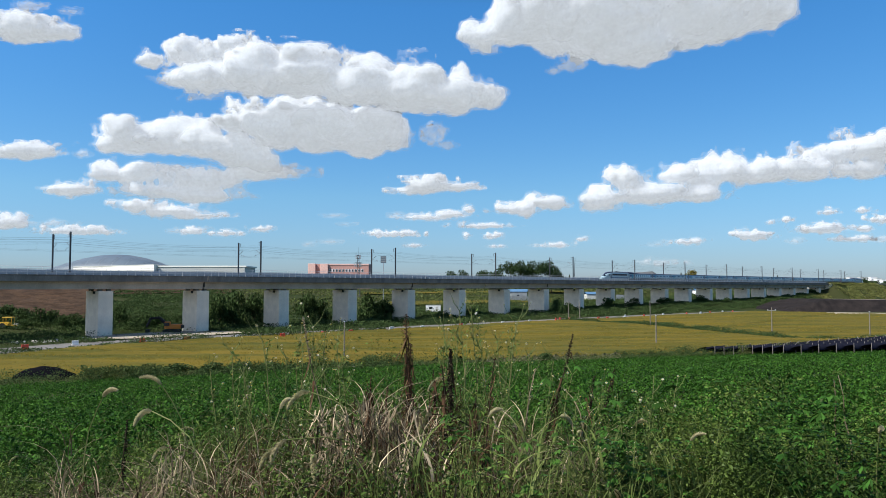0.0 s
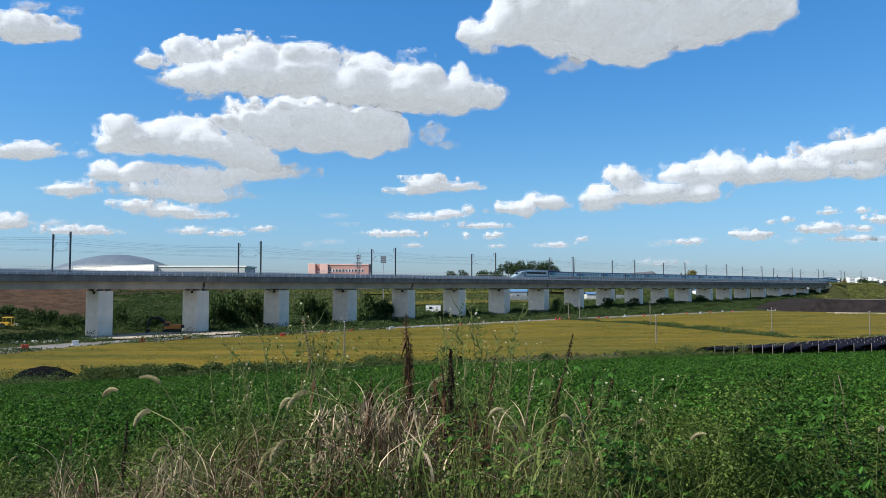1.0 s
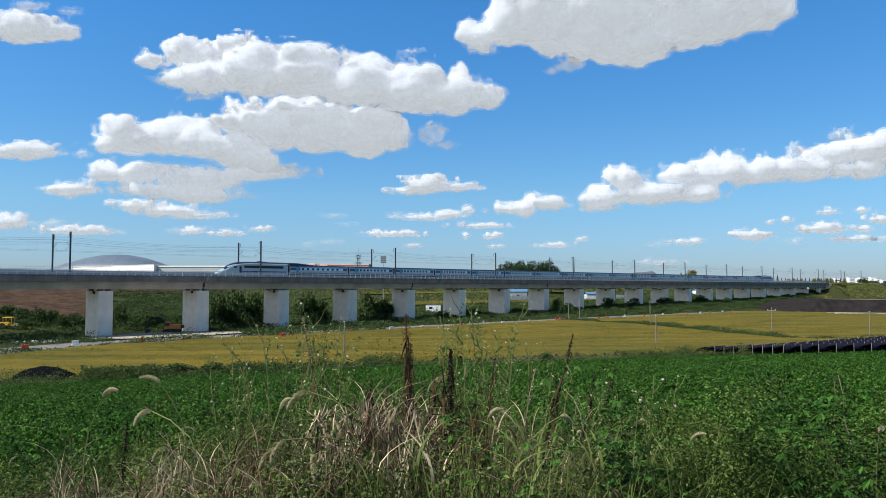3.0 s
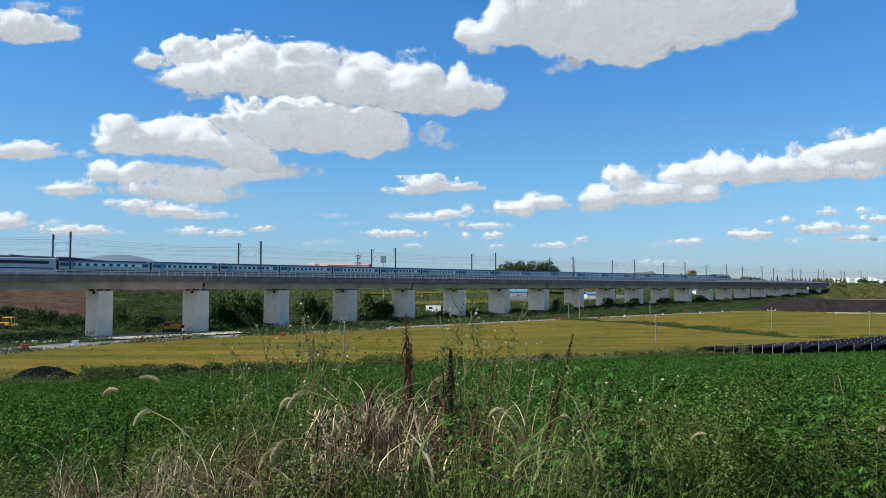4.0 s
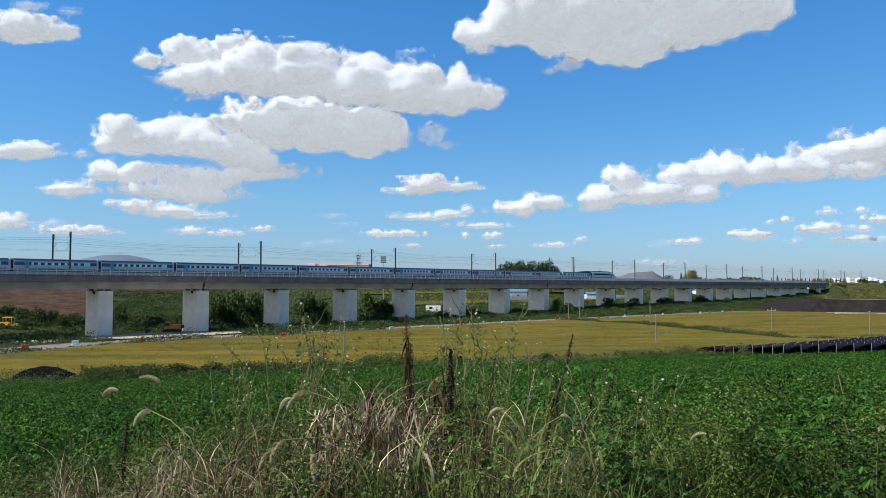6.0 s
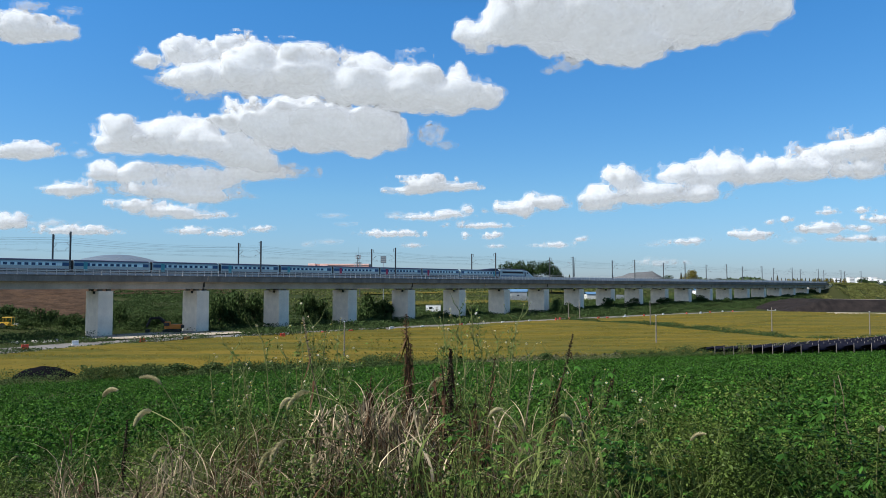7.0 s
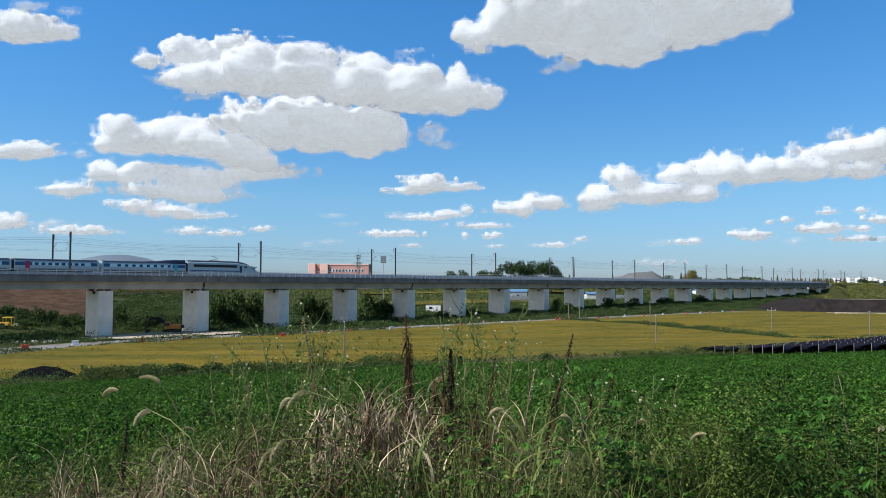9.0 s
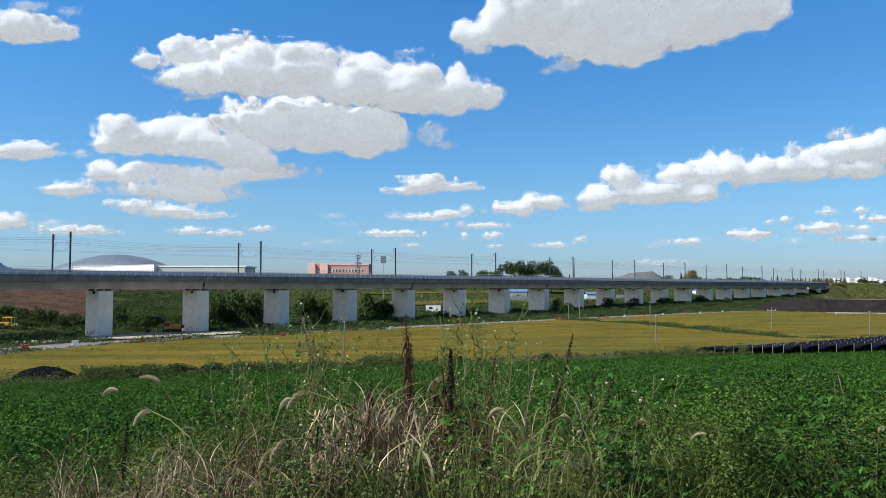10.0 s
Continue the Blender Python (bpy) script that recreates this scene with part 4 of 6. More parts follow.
# ---- buildings beyond the railway ----
M.update(
    dome=material("grey_blue_membrane", (0.13, 0.165, 0.20), (0.11, 0.14, 0.175), 0.05, 0.6, 0.5, bump=0.05),
    cream=material("cream_cladding", (0.84, 0.82, 0.74), (0.80, 0.78, 0.70), 0.1, 2, 0.7, bump=0.05),
    greywall=material("pale_grey_cladding", (0.50, 0.51, 0.48), (0.44, 0.45, 0.43), 0.1, 2, 0.7, bump=0.05),
    pink=material("pink_render", (0.78, 0.50, 0.43), (0.70, 0.45, 0.39), 0.15, 2, 0.85, bump=0.05),
    brick=material("red_brown_brick", (0.52, 0.29, 0.25), (0.45, 0.25, 0.215), 0.2, 3, 0.85, bump=0.1),
    white_wall=material("white_wall", (0.76, 0.77, 0.78), (0.68, 0.70, 0.72), 0.2, 2, 0.7, bump=0.03, spread=0.25),
    # grey taken darker than the walls themselves, their shade put into the colour
    site_fence=material("shaded_grey_cladding", (0.21, 0.235, 0.25), (0.16, 0.18, 0.20), 0.3, 3, 0.7, bump=0.05, spread=0.3),
    blue_roof=material("blue_sheet_roof", (0.09, 0.19, 0.32), (0.07, 0.15, 0.26), 0.3, 3, 0.5, bump=0.05),
    orange=material("orange_machine_paint", (0.62, 0.20, 0.03), (0.50, 0.17, 0.03), 1, 10, 0.5, bump=0.05),
    yellow=material("yellow_machine_paint", (0.68, 0.42, 0.05), (0.58, 0.36, 0.05), 1, 10, 0.5, bump=0.05),
    black=material("black_machine_paint", (0.02, 0.02, 0.022), None, 1, 10, 0.6, bump=0.05),
    steel=material("pale_steel", (0.45, 0.46, 0.48), (0.38, 0.39, 0.41), 1, 10, 0.45, 0.5, bump=0.05),
    rock=material("pale_rubble", (0.40, 0.38, 0.35), (0.30, 0.28, 0.26), 1, 8, 0.95, bump=0.5, spread=0.3),
    petal=material("white_petal", (0.80, 0.80, 0.76), None, 5, 40, 0.7, bump=0, translucent=0.3),
    yolk=material("yellow_flower", (0.65, 0.50, 0.04), None, 5, 40, 0.7, bump=0, translucent=0.2),
)


def arena():
    y, x0, x1 = 620.0, -0.558 * 620, -0.395 * 620
    g = float(height(x0, y))
    t = thing("arena", None, "sports hall with a shallow grey-blue domed roof and cream walls", "arena")
    cx, rx, back, rise = ((x0 + x1) / 2 - 4) * 1.09, ((x1 - x0) / 2 + 3) * 1.09, y + 118, 18.0
    u, v = np.meshgrid(np.linspace(-1, 1, 61), np.linspace(-1, 1, 33))
    z = g + 15.0 + rise * np.clip(1 - np.abs(u) ** 2.1, 0, 1) * np.clip(1 - v * v, 0, 1) ** 0.5
    i = np.arange(u.size).reshape(u.shape)
    q = np.stack([i[:-1, :-1], i[:-1, 1:], i[1:, 1:], i[1:, :-1]], -1).reshape(-1, 4)
    part("dome_roof", quads("dome_roof", np.stack([cx + u * rx, back + v * 46, z], -1).reshape(-1, 3), q, M["dome"], True), None, t)
    for k in range(9):
        uu = -0.85 + k * 0.2125
        pts = [(cx + uu * rx, back + vv * 46, g + 15.08 + rise * (1 - abs(uu) ** 2.1) * (1 - vv * vv) ** 0.5) for vv in np.linspace(-0.999, 0.999, 25)]
        bm = bmesh.new()
        wire(bm, pts, 0.10)
        part("roof_rib", bm, M["greywall"], t)
    # the long front runs back at a slant
    foot = [(x1 + 1, y), (x1 + 1, y + 84), (-347, y + 84), (-347, y + 70)]
    for nm, grow, z0, z1, mat, text in (("wall", 0.0, g - 1, g + 19.3, M["cream"], "long plain cream wall"), ("cornice", 0.3, g + 19.3, g + 19.9, M["greywall"], "")):
        bm = bmesh.new()
        lo = [bm.verts.new((px + grow * (1 if px > -300 else -1), py + grow * (1 if py > y + 80 else -1), z0)) for px, py in foot]
        hi = [bm.verts.new((p.co.x, p.co.y, z1)) for p in lo]
        for k in range(4):
            bm.faces.new((lo[k], lo[(k + 1) % 4], hi[(k + 1) % 4], hi[k]))
        bm.faces.new(hi)
        bm.faces.new(lo[::-1])
        part(nm, bm, mat, t, text)
    h = thing("long_hall", None, "long low pale grey hall with a flat roof", "building")
    part("wall", bbox((x1 + 2, y + 6, g - 1), (-0.272 * 620, y + 40, g + 18.2), 0.3), M["greywall"], h)
    part("parapet", bbox((x1 + 1.6, y + 5.6, g + 17.6), (-0.27 * 620, y + 40.4, g + 18.8), 0.1), M["cream"], h)


def pink_building():
    y = 450.0
    x0, x1 = -0.183 * y, -0.101 * y
    g = float(height(x0, y))
    t = thing("school_block", None, "flat-roofed pink and red-brown block with a row of windows", "building")
    part("wall", bbox((x0 + 9.4, y, g - 1), (x1, y + 14, 25.8), 0.1), M["brick"], t, "red-brown wall")
    part("wing", bbox((x0, y - 2, g - 1), (x0 + 4.5, y + 14, 26.2), 0.1), M["pink"], t, "pale pink end wing")
    part("wing", bbox((x0 + 7.2, y - 1.2, g - 1), (x0 + 12, y + 13, 26.1), 0.1), M["pink"], t, "pale pink stair tower")
    part("link", bbox((x0 + 4.4, y, g - 1), (x0 + 7.3, y + 12, 25.9), 0.1), M["brick"], t)
    part("parapet", bbox((x0 + 11.8, y - 0.25, 25.2), (x1 + 0.2, y + 14.2, 26.1), 0.05), M["pink"], t)
    for k in range(11):
        w = thing("window")
        w.parent = t
        w.location = (x0 + 13.4 + k * 1.95, y - 0.12, 20.6)
        part("frame", bbox((-0.7, 0.0, 0.5), (0.7, 0.1, 2.3), 0.02), M["white_wall"], w)
        part("pane", bbox((-0.5, -0.05, 0.7), (0.5, 0.06, 2.1), 0.01), M["glass"], w)


def lattice_tower():
    y = 360.0
    x = (634 - 784) / 1300 * y
    g = float(height(x, y))
    t = thing("telecom_tower", pose(x, y, g), "lattice telecom tower with two ring platforms", "tower")
    top = 12 + (508 - 456) / 1300 * y - g
    bm = bmesh.new()
    for sx, sy in ((-1, -1), (1, -1), (1, 1), (-1, 1)):
        rod(bm, (sx * 0.9, sy * 0.9, 0), (sx * 0.35, sy * 0.35, top), 0.1, 0.07, 6)
    n = 9
    for k in range(n):
        a, b = 0.9 - 0.55 * k / n, 0.9 - 0.55 * (k + 1) / n
        z0, z1 = top * k / n, top * (k + 1) / n
        for (p, q) in (((-1, -1), (1, -1)), ((1, -1), (1, 1)), ((1, 1), (-1, 1)), ((-1, 1), (-1, -1))):
            rod(bm, (p[0] * a, p[1] * a, z0), (q[0] * b, q[1] * b, z1), 0.04, n=4)
    part("lattice_mast", bm, M["mast"], t)
    for z, r in ((top - 4.6, 1.75), (top - 2.6, 1.75), (top - 0.6, 1.15), (top + 1.1, 1.15)):
        bm = bmesh.new()
        for k in range(12):
            a, b = k * math.tau / 12, (k + 1) * math.tau / 12
            rod(bm, (r * math.cos(a), r * math.sin(a), z), (r * math.cos(b), r * math.sin(b), z), 0.09, n=5)
            if k % 2 == 0:
                rod(bm, (r * math.cos(a), r * math.sin(a), z), (0, 0, z - 0.3), 0.05, n=4)
        part("platform", bm, M["mast"], t)
    for k in range(6):
        a = k * math.tau / 6
        for r, z in ((1.8, top - 4.6), (1.2, top - 0.6)):
            part("antenna", bbox((r * math.cos(a) - 0.14, r * math.sin(a) - 0.1, z), (r * math.cos(a) + 0.14, r * math.sin(a) + 0.1, z + 1.9), 0.03), M["steel"], t)
    part("spike", rod(bmesh.new(), (0, 0, top), (0, 0, top + 5.2), 0.07, 0.03, 6), M["mast"], t)


def sign_board():
    y = 350.0
    x = (678.5 - 784) / 1300 * y
    g = float(height(x, y))
    t = thing("tall_sign", pose(x, y, g), "tall square grey-blue sign board on a thin pole", "sign")
    z = 12 + (508 - 466) / 1300 * y - g
    part("board", bbox((-1.35, -0.15, z), (1.35, 0.15, z + 3.3), 0.05), M["dome"], t)
    part("pole", rod(bmesh.new(), (0, 0, -0.5), (0, 0, z + 0.2), 0.16, 0.12, 8), M["steel"], t)
    for k in range(3):
        part("board_joint", bbox((-1.3, -0.18, z + 0.75 + k * 0.85), (1.3, -0.14, z + 0.83 + k * 0.85)), M["greywall"], t)


def quarry_heap():
    y = 820.0
    u, v = np.meshgrid(np.linspace(-1.15, 1.15, 60), np.linspace(-1.1, 1.1, 30))
    x = (1112 - 784) / 1300 * y + u * 52
    yy = y + v * 45
    base = height(x, yy)
    prof = np.interp(u, (-1.1, -0.75, -0.3, 0.05, 0.45, 0.8, 1.1), (0, 0.45, 0.62, 0.9, 1.0, 0.45, 0))
    z = base - 0.5 + 19.5 * prof * np.clip(1.05 - v * v, 0, 1) + 0.8 * fbm(x / 12, yy / 12)
    i = np.arange(u.size).reshape(u.shape)
    q = np.stack([i[:-1, :-1], i[:-1, 1:], i[1:, 1:], i[1:, :-1]], -1).reshape(-1, 4)
    tagged(new("stone_heap", quads("stone_heap", np.stack([x, yy, z], -1).reshape(-1, 3), q, M["gravel_dark"], True)), "grey heap of quarried stone on the skyline", "stone heap")


def shed(x, y, w, d, h, roof, wall, label, rot=0):
    g = float(height(x, y))
    t = thing("shed", pose(x, y, g, 0, 0, rot), label, "shed")
    part("wall", bbox((-w / 2, -d / 2, -0.5), (w / 2, d / 2, h), 0.03), wall, t)
    bm = bmesh.new()
    prism(bm, [(-d / 2 - 0.3, h - 0.02), (0, h + d * 0.16), (d / 2 + 0.3, h - 0.02), (d / 2 + 0.3, h + 0.1), (0, h + d * 0.16 + 0.14), (-d / 2 - 0.3, h + 0.1)], -w / 2 - 0.3, w / 2 + 0.3)
    part("roof", bm, roof, t)
    part("door", bbox((-w * 0.2, -d / 2 - 0.06, 0), (-w * 0.2 + 0.9, -d / 2 + 0.02, 2.0), 0.01), M["greywall"], t)
    part("window", bbox((w * 0.1, -d / 2 - 0.05, 1.0), (w * 0.1 + 1.2, -d / 2 + 0.02, 1.9), 0.01), M["glass"], t)


def container():
    x, y = -4.0, 303.0
    g = float(height(x, y))
    t = thing("site_cabin", pose(x, y, g, 0, 0, 4), "white flat-roofed site cabin with a dark window", "cabin")
    part("body", bbox((-3, -1.2, 0), (3, 1.2, 2.7), 0.06), M["white_wall"], t)
    part("roof_edge", bbox((-3.06, -1.26, 2.5), (3.06, 1.26, 2.76), 0.03), M["greywall"], t)
    part("window", bbox((-1.8, -1.25, 1.2), (-0.4, -1.18, 2.0), 0.01), M["glass"], t)
    part("door", bbox((0.9, -1.25, 0.1), (1.8, -1.18, 2.1), 0.01), M["greywall"], t)


def skyline():
    rng = random.Random(5)
    for i in range(16):
        y = 1500 + rng.uniform(0, 300)
        x = (1478 + i * 7 + rng.uniform(-3, 3) - 784) / 1300 * y
        w, h = rng.uniform(8, 16), rng.uniform(11, 21)
        g = float(height(x, y))
        t = thing("town_building", pose(x, y, g), "distant white flat-roofed town building", "building", "town on the skyline")
        part("wall", bbox((-w / 2, -6, -1), (w / 2, 6, h), 0.2), M["white_wall"], t)
        part("roof", bbox((-w / 2 - 0.3, -6.3, h - 0.1), (w / 2 + 0.3, 6.3, h + 0.7), 0.1), M["greywall"], t)
        for k in range(3):
            part("window_band", bbox((-w / 2 + 1, -6.1, 2 + k * h / 3.4), (w / 2 - 1, -5.95, 3.6 + k * h / 3.4)), M["glass"], t)


def panel_fence(x0, x1, y, h, mat, label):
    t = thing("panel_fence", None, label, "fence")
    n = max(2, int(abs(x1 - x0) / 2.2))
    for i in range(n):
        x = x0 + (x1 - x0) * i / n
        g = float(height(x, y))
        part("fence_panel", bbox((x + 0.05, y - 0.05, g), (x + (x1 - x0) / n - 0.05, y + 0.05, g + h), 0.01), mat, t)


def crane():
    y = 480.0
    x = (1014 - 784) / 1300 * y
    g = float(height(x, y))
    t = thing("piling_rig", pose(x, y, g), "slender piling rig leaning over the skyline", "crane")
    part("leader", rod(bmesh.new(), (0, 0, 0), (1.4, 0, 25.0), 0.28, 0.14, 6), M["mast"], t)
    part("back_stay", rod(bmesh.new(), (3.2, 0, 0), (0.9, 0, 15), 0.10, n=5), M["mast"], t)
    part("base", bbox((-2, -1.5, -0.2), (4, 1.5, 2.4), 0.2), M["steel"], t)


arena()
pink_building()
lattice_tower()
sign_board()
quarry_heap()
container()
skyline()
crane()
shed(0.098 * 430, 430, 14, 9, 3.6, M["blue_roof"], M["site_fence"], "grey-white shed with a blue sheet-metal roof", -8)
shed(0.205 * 450, 450, 11, 8, 3.4, M["blue_roof"], M["greywall"], "grey shed with a blue roof", 6)
shed(0.352 * 560, 560, 12, 8, 3.0, M["blue_roof"], M["white_wall"], "low white shed with a blue roof", 0)
panel_fence(0.075 * 400, 0.135 * 400, 400, 2.8, M["site_fence"], "row of pale grey site fence panels")
panel_fence(0.235 * 470, 0.262 * 470, 470, 2.8, M["site_fence"], "row of pale grey site fence panels")


# ---- along the road: barriers, poles, machines ----
def barrier_mesh():
    bm = bmesh.new()
    prism(bm, [(-0.28, 0), (0.28, 0), (0.25, 0.22), (0.12, 0.45), (0.10, 0.95), (-0.10, 0.95), (-0.12, 0.45), (-0.25, 0.22)], -0.62, 0.62)
    bmesh.ops.bevel(bm, geom=list(bm.edges), offset=0.025, segments=1, affect="EDGES")
    return bm


BAR = {"red": to_mesh(barrier_mesh(), "shell", M["plastic_red"]), "white": to_mesh(barrier_mesh(), "shell", M["plastic_white"])}
CAPS = to_mesh(rod(bmesh.new(), (0, 0, 0.93), (0, 0, 1.02), 0.07, n=8), "filler_cap", M["plastic_white"])


def road_barrier(x, y, colour, turn):
    t = thing("road_barrier", pose(x, y, float(height(x, y)) + 0.10, 0, 0, turn), colour + " water-filled plastic road barrier on the gravel", "barrier", "barriers along the road")
    part("shell", BAR[colour], None, t)
    part("filler_cap", CAPS, None, t)


for x, y in ((-79.4, 140.3), (-63.9, 157.0), (-56.7, 163.6), (-37.9, 174.4), (-29.5, 182.5), (-23.6, 189.1), (5.5, 224.1), (40.1, 261.3), (57.0, 270.3), (60.3, 270.3),
             (80.7, 295.7), (105.7, 319.8), (120.9, 333.4), (136.0, 346.0), (45.0, 262.5), (42.0, 264.5)):
    road_barrier(x, y, "red", 30 + (x * 13) % 25)
for x, y in ((-75.2, 151.0), (-46.9, 168.8), (-14.2, 203.8), (-5.8, 209.2), (19.0, 234.1), (28.9, 245.0), (71.7, 290.3), (92.0, 308.0), (114.0, 326.0), (129.0, 340.0)):
    road_barrier(x, y, "white", 40)


def utility_pole(x, y, tall, arm=False, r=0.125):
    t = thing("utility_pole", pose(x, y, float(height(x, y)) - 0.3), "slim grey concrete utility pole beside the field", "pole", "poles in the fields")
    part("shaft", rod(bmesh.new(), (0, 0, 0), (0, 0, tall + 0.3), r * 1.15, r * 0.8, 10), M["concrete_pole"], t)
    if arm:
        part("cross_arm", bbox((-1.1, -0.06, tall - 0.5), (1.1, 0.06, tall - 0.38), 0.01), M["steel"], t)
        for k in (-0.95, 0, 0.95):
            part("insulator", rod(bmesh.new(), (k, 0, tall - 0.38), (k, 0, tall - 0.1), 0.06, 0.04, 6), M["plastic_white"], t)
    else:
        part("cap", rod(bmesh.new(), (0, 0, tall + 0.28), (0, 0, tall + 0.42), r * 1.3, r * 1.1, 8), M["steel"], t)


for x, y, tall, arm in ((-16.4, 122.8, 6.2, False), (42.8, 148.2, 6.2, False), (83.3, 186.8, 6.8, True), (98.7, 170.6, 6.2, False), (63.0, 224.1, 7.4, False), (46.0, 270.3, 7.0, False), (50.3, 271.0, 6.6, False)):
    utility_pole(x, y, tall, arm)


def excavator():
    x, y = -70.5, 192.0
    t = thing("excavator", pose(x, y, float(height(x, y)) + 0.1, 0, 0, 188), "orange tracked excavator with a dark boom and bucket", "excavator")
    for s in (-1, 1):
        bm = bmesh.new()
        prism(bm, [(0.0, 0.2), (0.0, 0.7), (0.0, 0.71)], 0, 0.01) if False else None
        ring = [(-1.9, 0.1), (1.9, 0.1), (2.2, 0.45), (1.9, 0.85), (-1.9, 0.85), (-2.2, 0.45)]
        a = [bm.verts.new((px, s * 1.0 - 0.28, pz)) for px, pz in ring]
        b = [bm.verts.new((px, s * 1.0 + 0.28, pz)) for px, pz in ring]
        for k in range(6):
            bm.faces.new((a[k], a[(k + 1) % 6], b[(k + 1) % 6], b[k]))
        bm.faces.new(a[::-1])
        bm.faces.new(b)
        part("crawler_track", bm, M["black"], t)
    part("turntable", rod(bmesh.new(), (0, 0, 0.7), (0, 0, 1.05), 0.8, n=14), M["black"], t)
    part("engine_housing", bbox((-2.4, -1.25, 1.05), (0.3, 1.25, 2.2), 0.15, 2), M["orange"], t)
    part("counterweight", bbox((-2.8, -1.2, 1.1), (-2.3, 1.2, 2.0), 0.12, 2), M["black"], t)
    cab = part("cab", bbox((0.2, 0.3, 1.05), (1.7, 1.25, 2.9), 0.12, 2), M["orange"], t)
    part("cab_glass", bbox((0.4, 0.26, 1.8), (1.74, 1.29, 2.7), 0.05), M["glass"], cab)
    for nm, a, b, w in (("boom", (1.0, 1.6), (3.2, 3.9), 0.40), ("boom_head", (3.2, 3.9), (5.4, 3.7), 0.34), ("stick", (5.4, 3.8), (6.5, 1.4), 0.28)):
        bm = bmesh.new()
        rod(bm, (a[0], -0.3, a[1]), (b[0], -0.3, b[1]), w * 1.2, w, 6)
        part(nm, bm, M["black"], t)
    bm = bmesh.new()
    prism(bm, [(-0.85, 0.1), (0.35, 0.1), (0.35, 0.9), (-0.85, 0.9)], 5.6, 6.6)
    part("bucket", bm, M["black"], t)
    part("ram", rod(bmesh.new(), (1.2, -0.3, 1.3), (2.9, -0.3, 3.2), 0.1, n=6), M["steel"], t)


def roller():
    x, y = -110.4, 188.0
    t = thing("road_roller", pose(x, y, float(height(x, y)) + 0.05, 0, 0, 8), "yellow road roller with a canopy cab", "road roller")
    part("drum", rod(bmesh.new(), (1.9, -1.0, 0.75), (1.9, 1.0, 0.75), 0.75, n=20), M["steel"], t)
    part("drum_frame", bbox((0.8, -1.15, 0.6), (2.1, 1.15, 0.95), 0.06), M["yellow"], t)
    part("body", bbox((-2.4, -0.9, 0.7), (0.2, 0.9, 1.6), 0.15, 2), M["yellow"], t)
    for s in (-1, 1):
        part("wheel", rod(bmesh.new(), (-1.4, s * 0.75, 0.7), (-1.4, s * 1.1, 0.7), 0.7, n=18), M["black"], t)
    part("canopy", bbox((-1.5, -1.0, 2.7), (0.9, 1.0, 2.9), 0.05), M["yellow"], t)
    for px, py in ((-1.3, -0.85), (-1.3, 0.85), (0.7, -0.85), (0.7, 0.85)):
        part("canopy_post", rod(bmesh.new(), (px, py, 1.4), (px, py, 2.72), 0.06, n=6), M["yellow"], t)


excavator()
roller()


def rubble():
    rng = random.Random(3)
    kinds = []
    for k in range(4):
        bm = bmesh.new()
        bmesh.ops.create_icosphere(bm, subdivisions=1, radius=1)
        for v in bm.verts:
            v.co = Vector((v.co.x * rng.uniform(0.8, 1.3), v.co.y * rng.uniform(0.7, 1.1), v.co.z * rng.uniform(0.5, 0.8))) * rng.uniform(0.8, 1.15)
        kinds.append(to_mesh(bm, "rock", M["rock"]))
    for k in range(70):
        s, d = (rng.gauss(80, 6), rng.gauss(171, 2)) if k < 42 else (rng.uniform(45, 64), rng.gauss(176, 3))
        x, y = world_xy(s, d)
        o = tagged(new("rock", kinds[k % 4]), "pale broken concrete lump beside the road", "rubble", "rubble beside the piers")
        r = rng.uniform(0.18, 0.6)
        o.matrix_basis = Matrix.Translation((x, y, float(height(x, y)) + r * 0.3)) @ Matrix.Rotation(rng.uniform(0, 6), 4, "Z") @ Matrix.Scale(r, 4)


rubble()


def covered_heap():
    x, y = -53.0, 98.5
    u, v = np.meshgrid(np.linspace(-1, 1, 30), np.linspace(-1, 1, 20))
    z = 1.45 * np.clip(1 - np.abs(u) ** 2.4, 0, 1) ** 0.8 * np.clip(1 - v * v, 0, 1) ** 0.5 + 0.08 * fbm(u * 3, v * 3) + float(height(x, y)) - 0.05
    i = np.arange(u.size).reshape(u.shape)
    q = np.stack([i[:-1, :-1], i[:-1, 1:], i[1:, 1:], i[1:, :-1]], -1).reshape(-1, 4)
    tagged(new("covered_heap", quads("covered_heap", np.stack([x + u * 4.0, y + v * 2.4 - u * 0.8, z], -1).reshape(-1, 3), q, M["film"], True)), "low heap under black plastic film", "covered heap")


covered_heap()


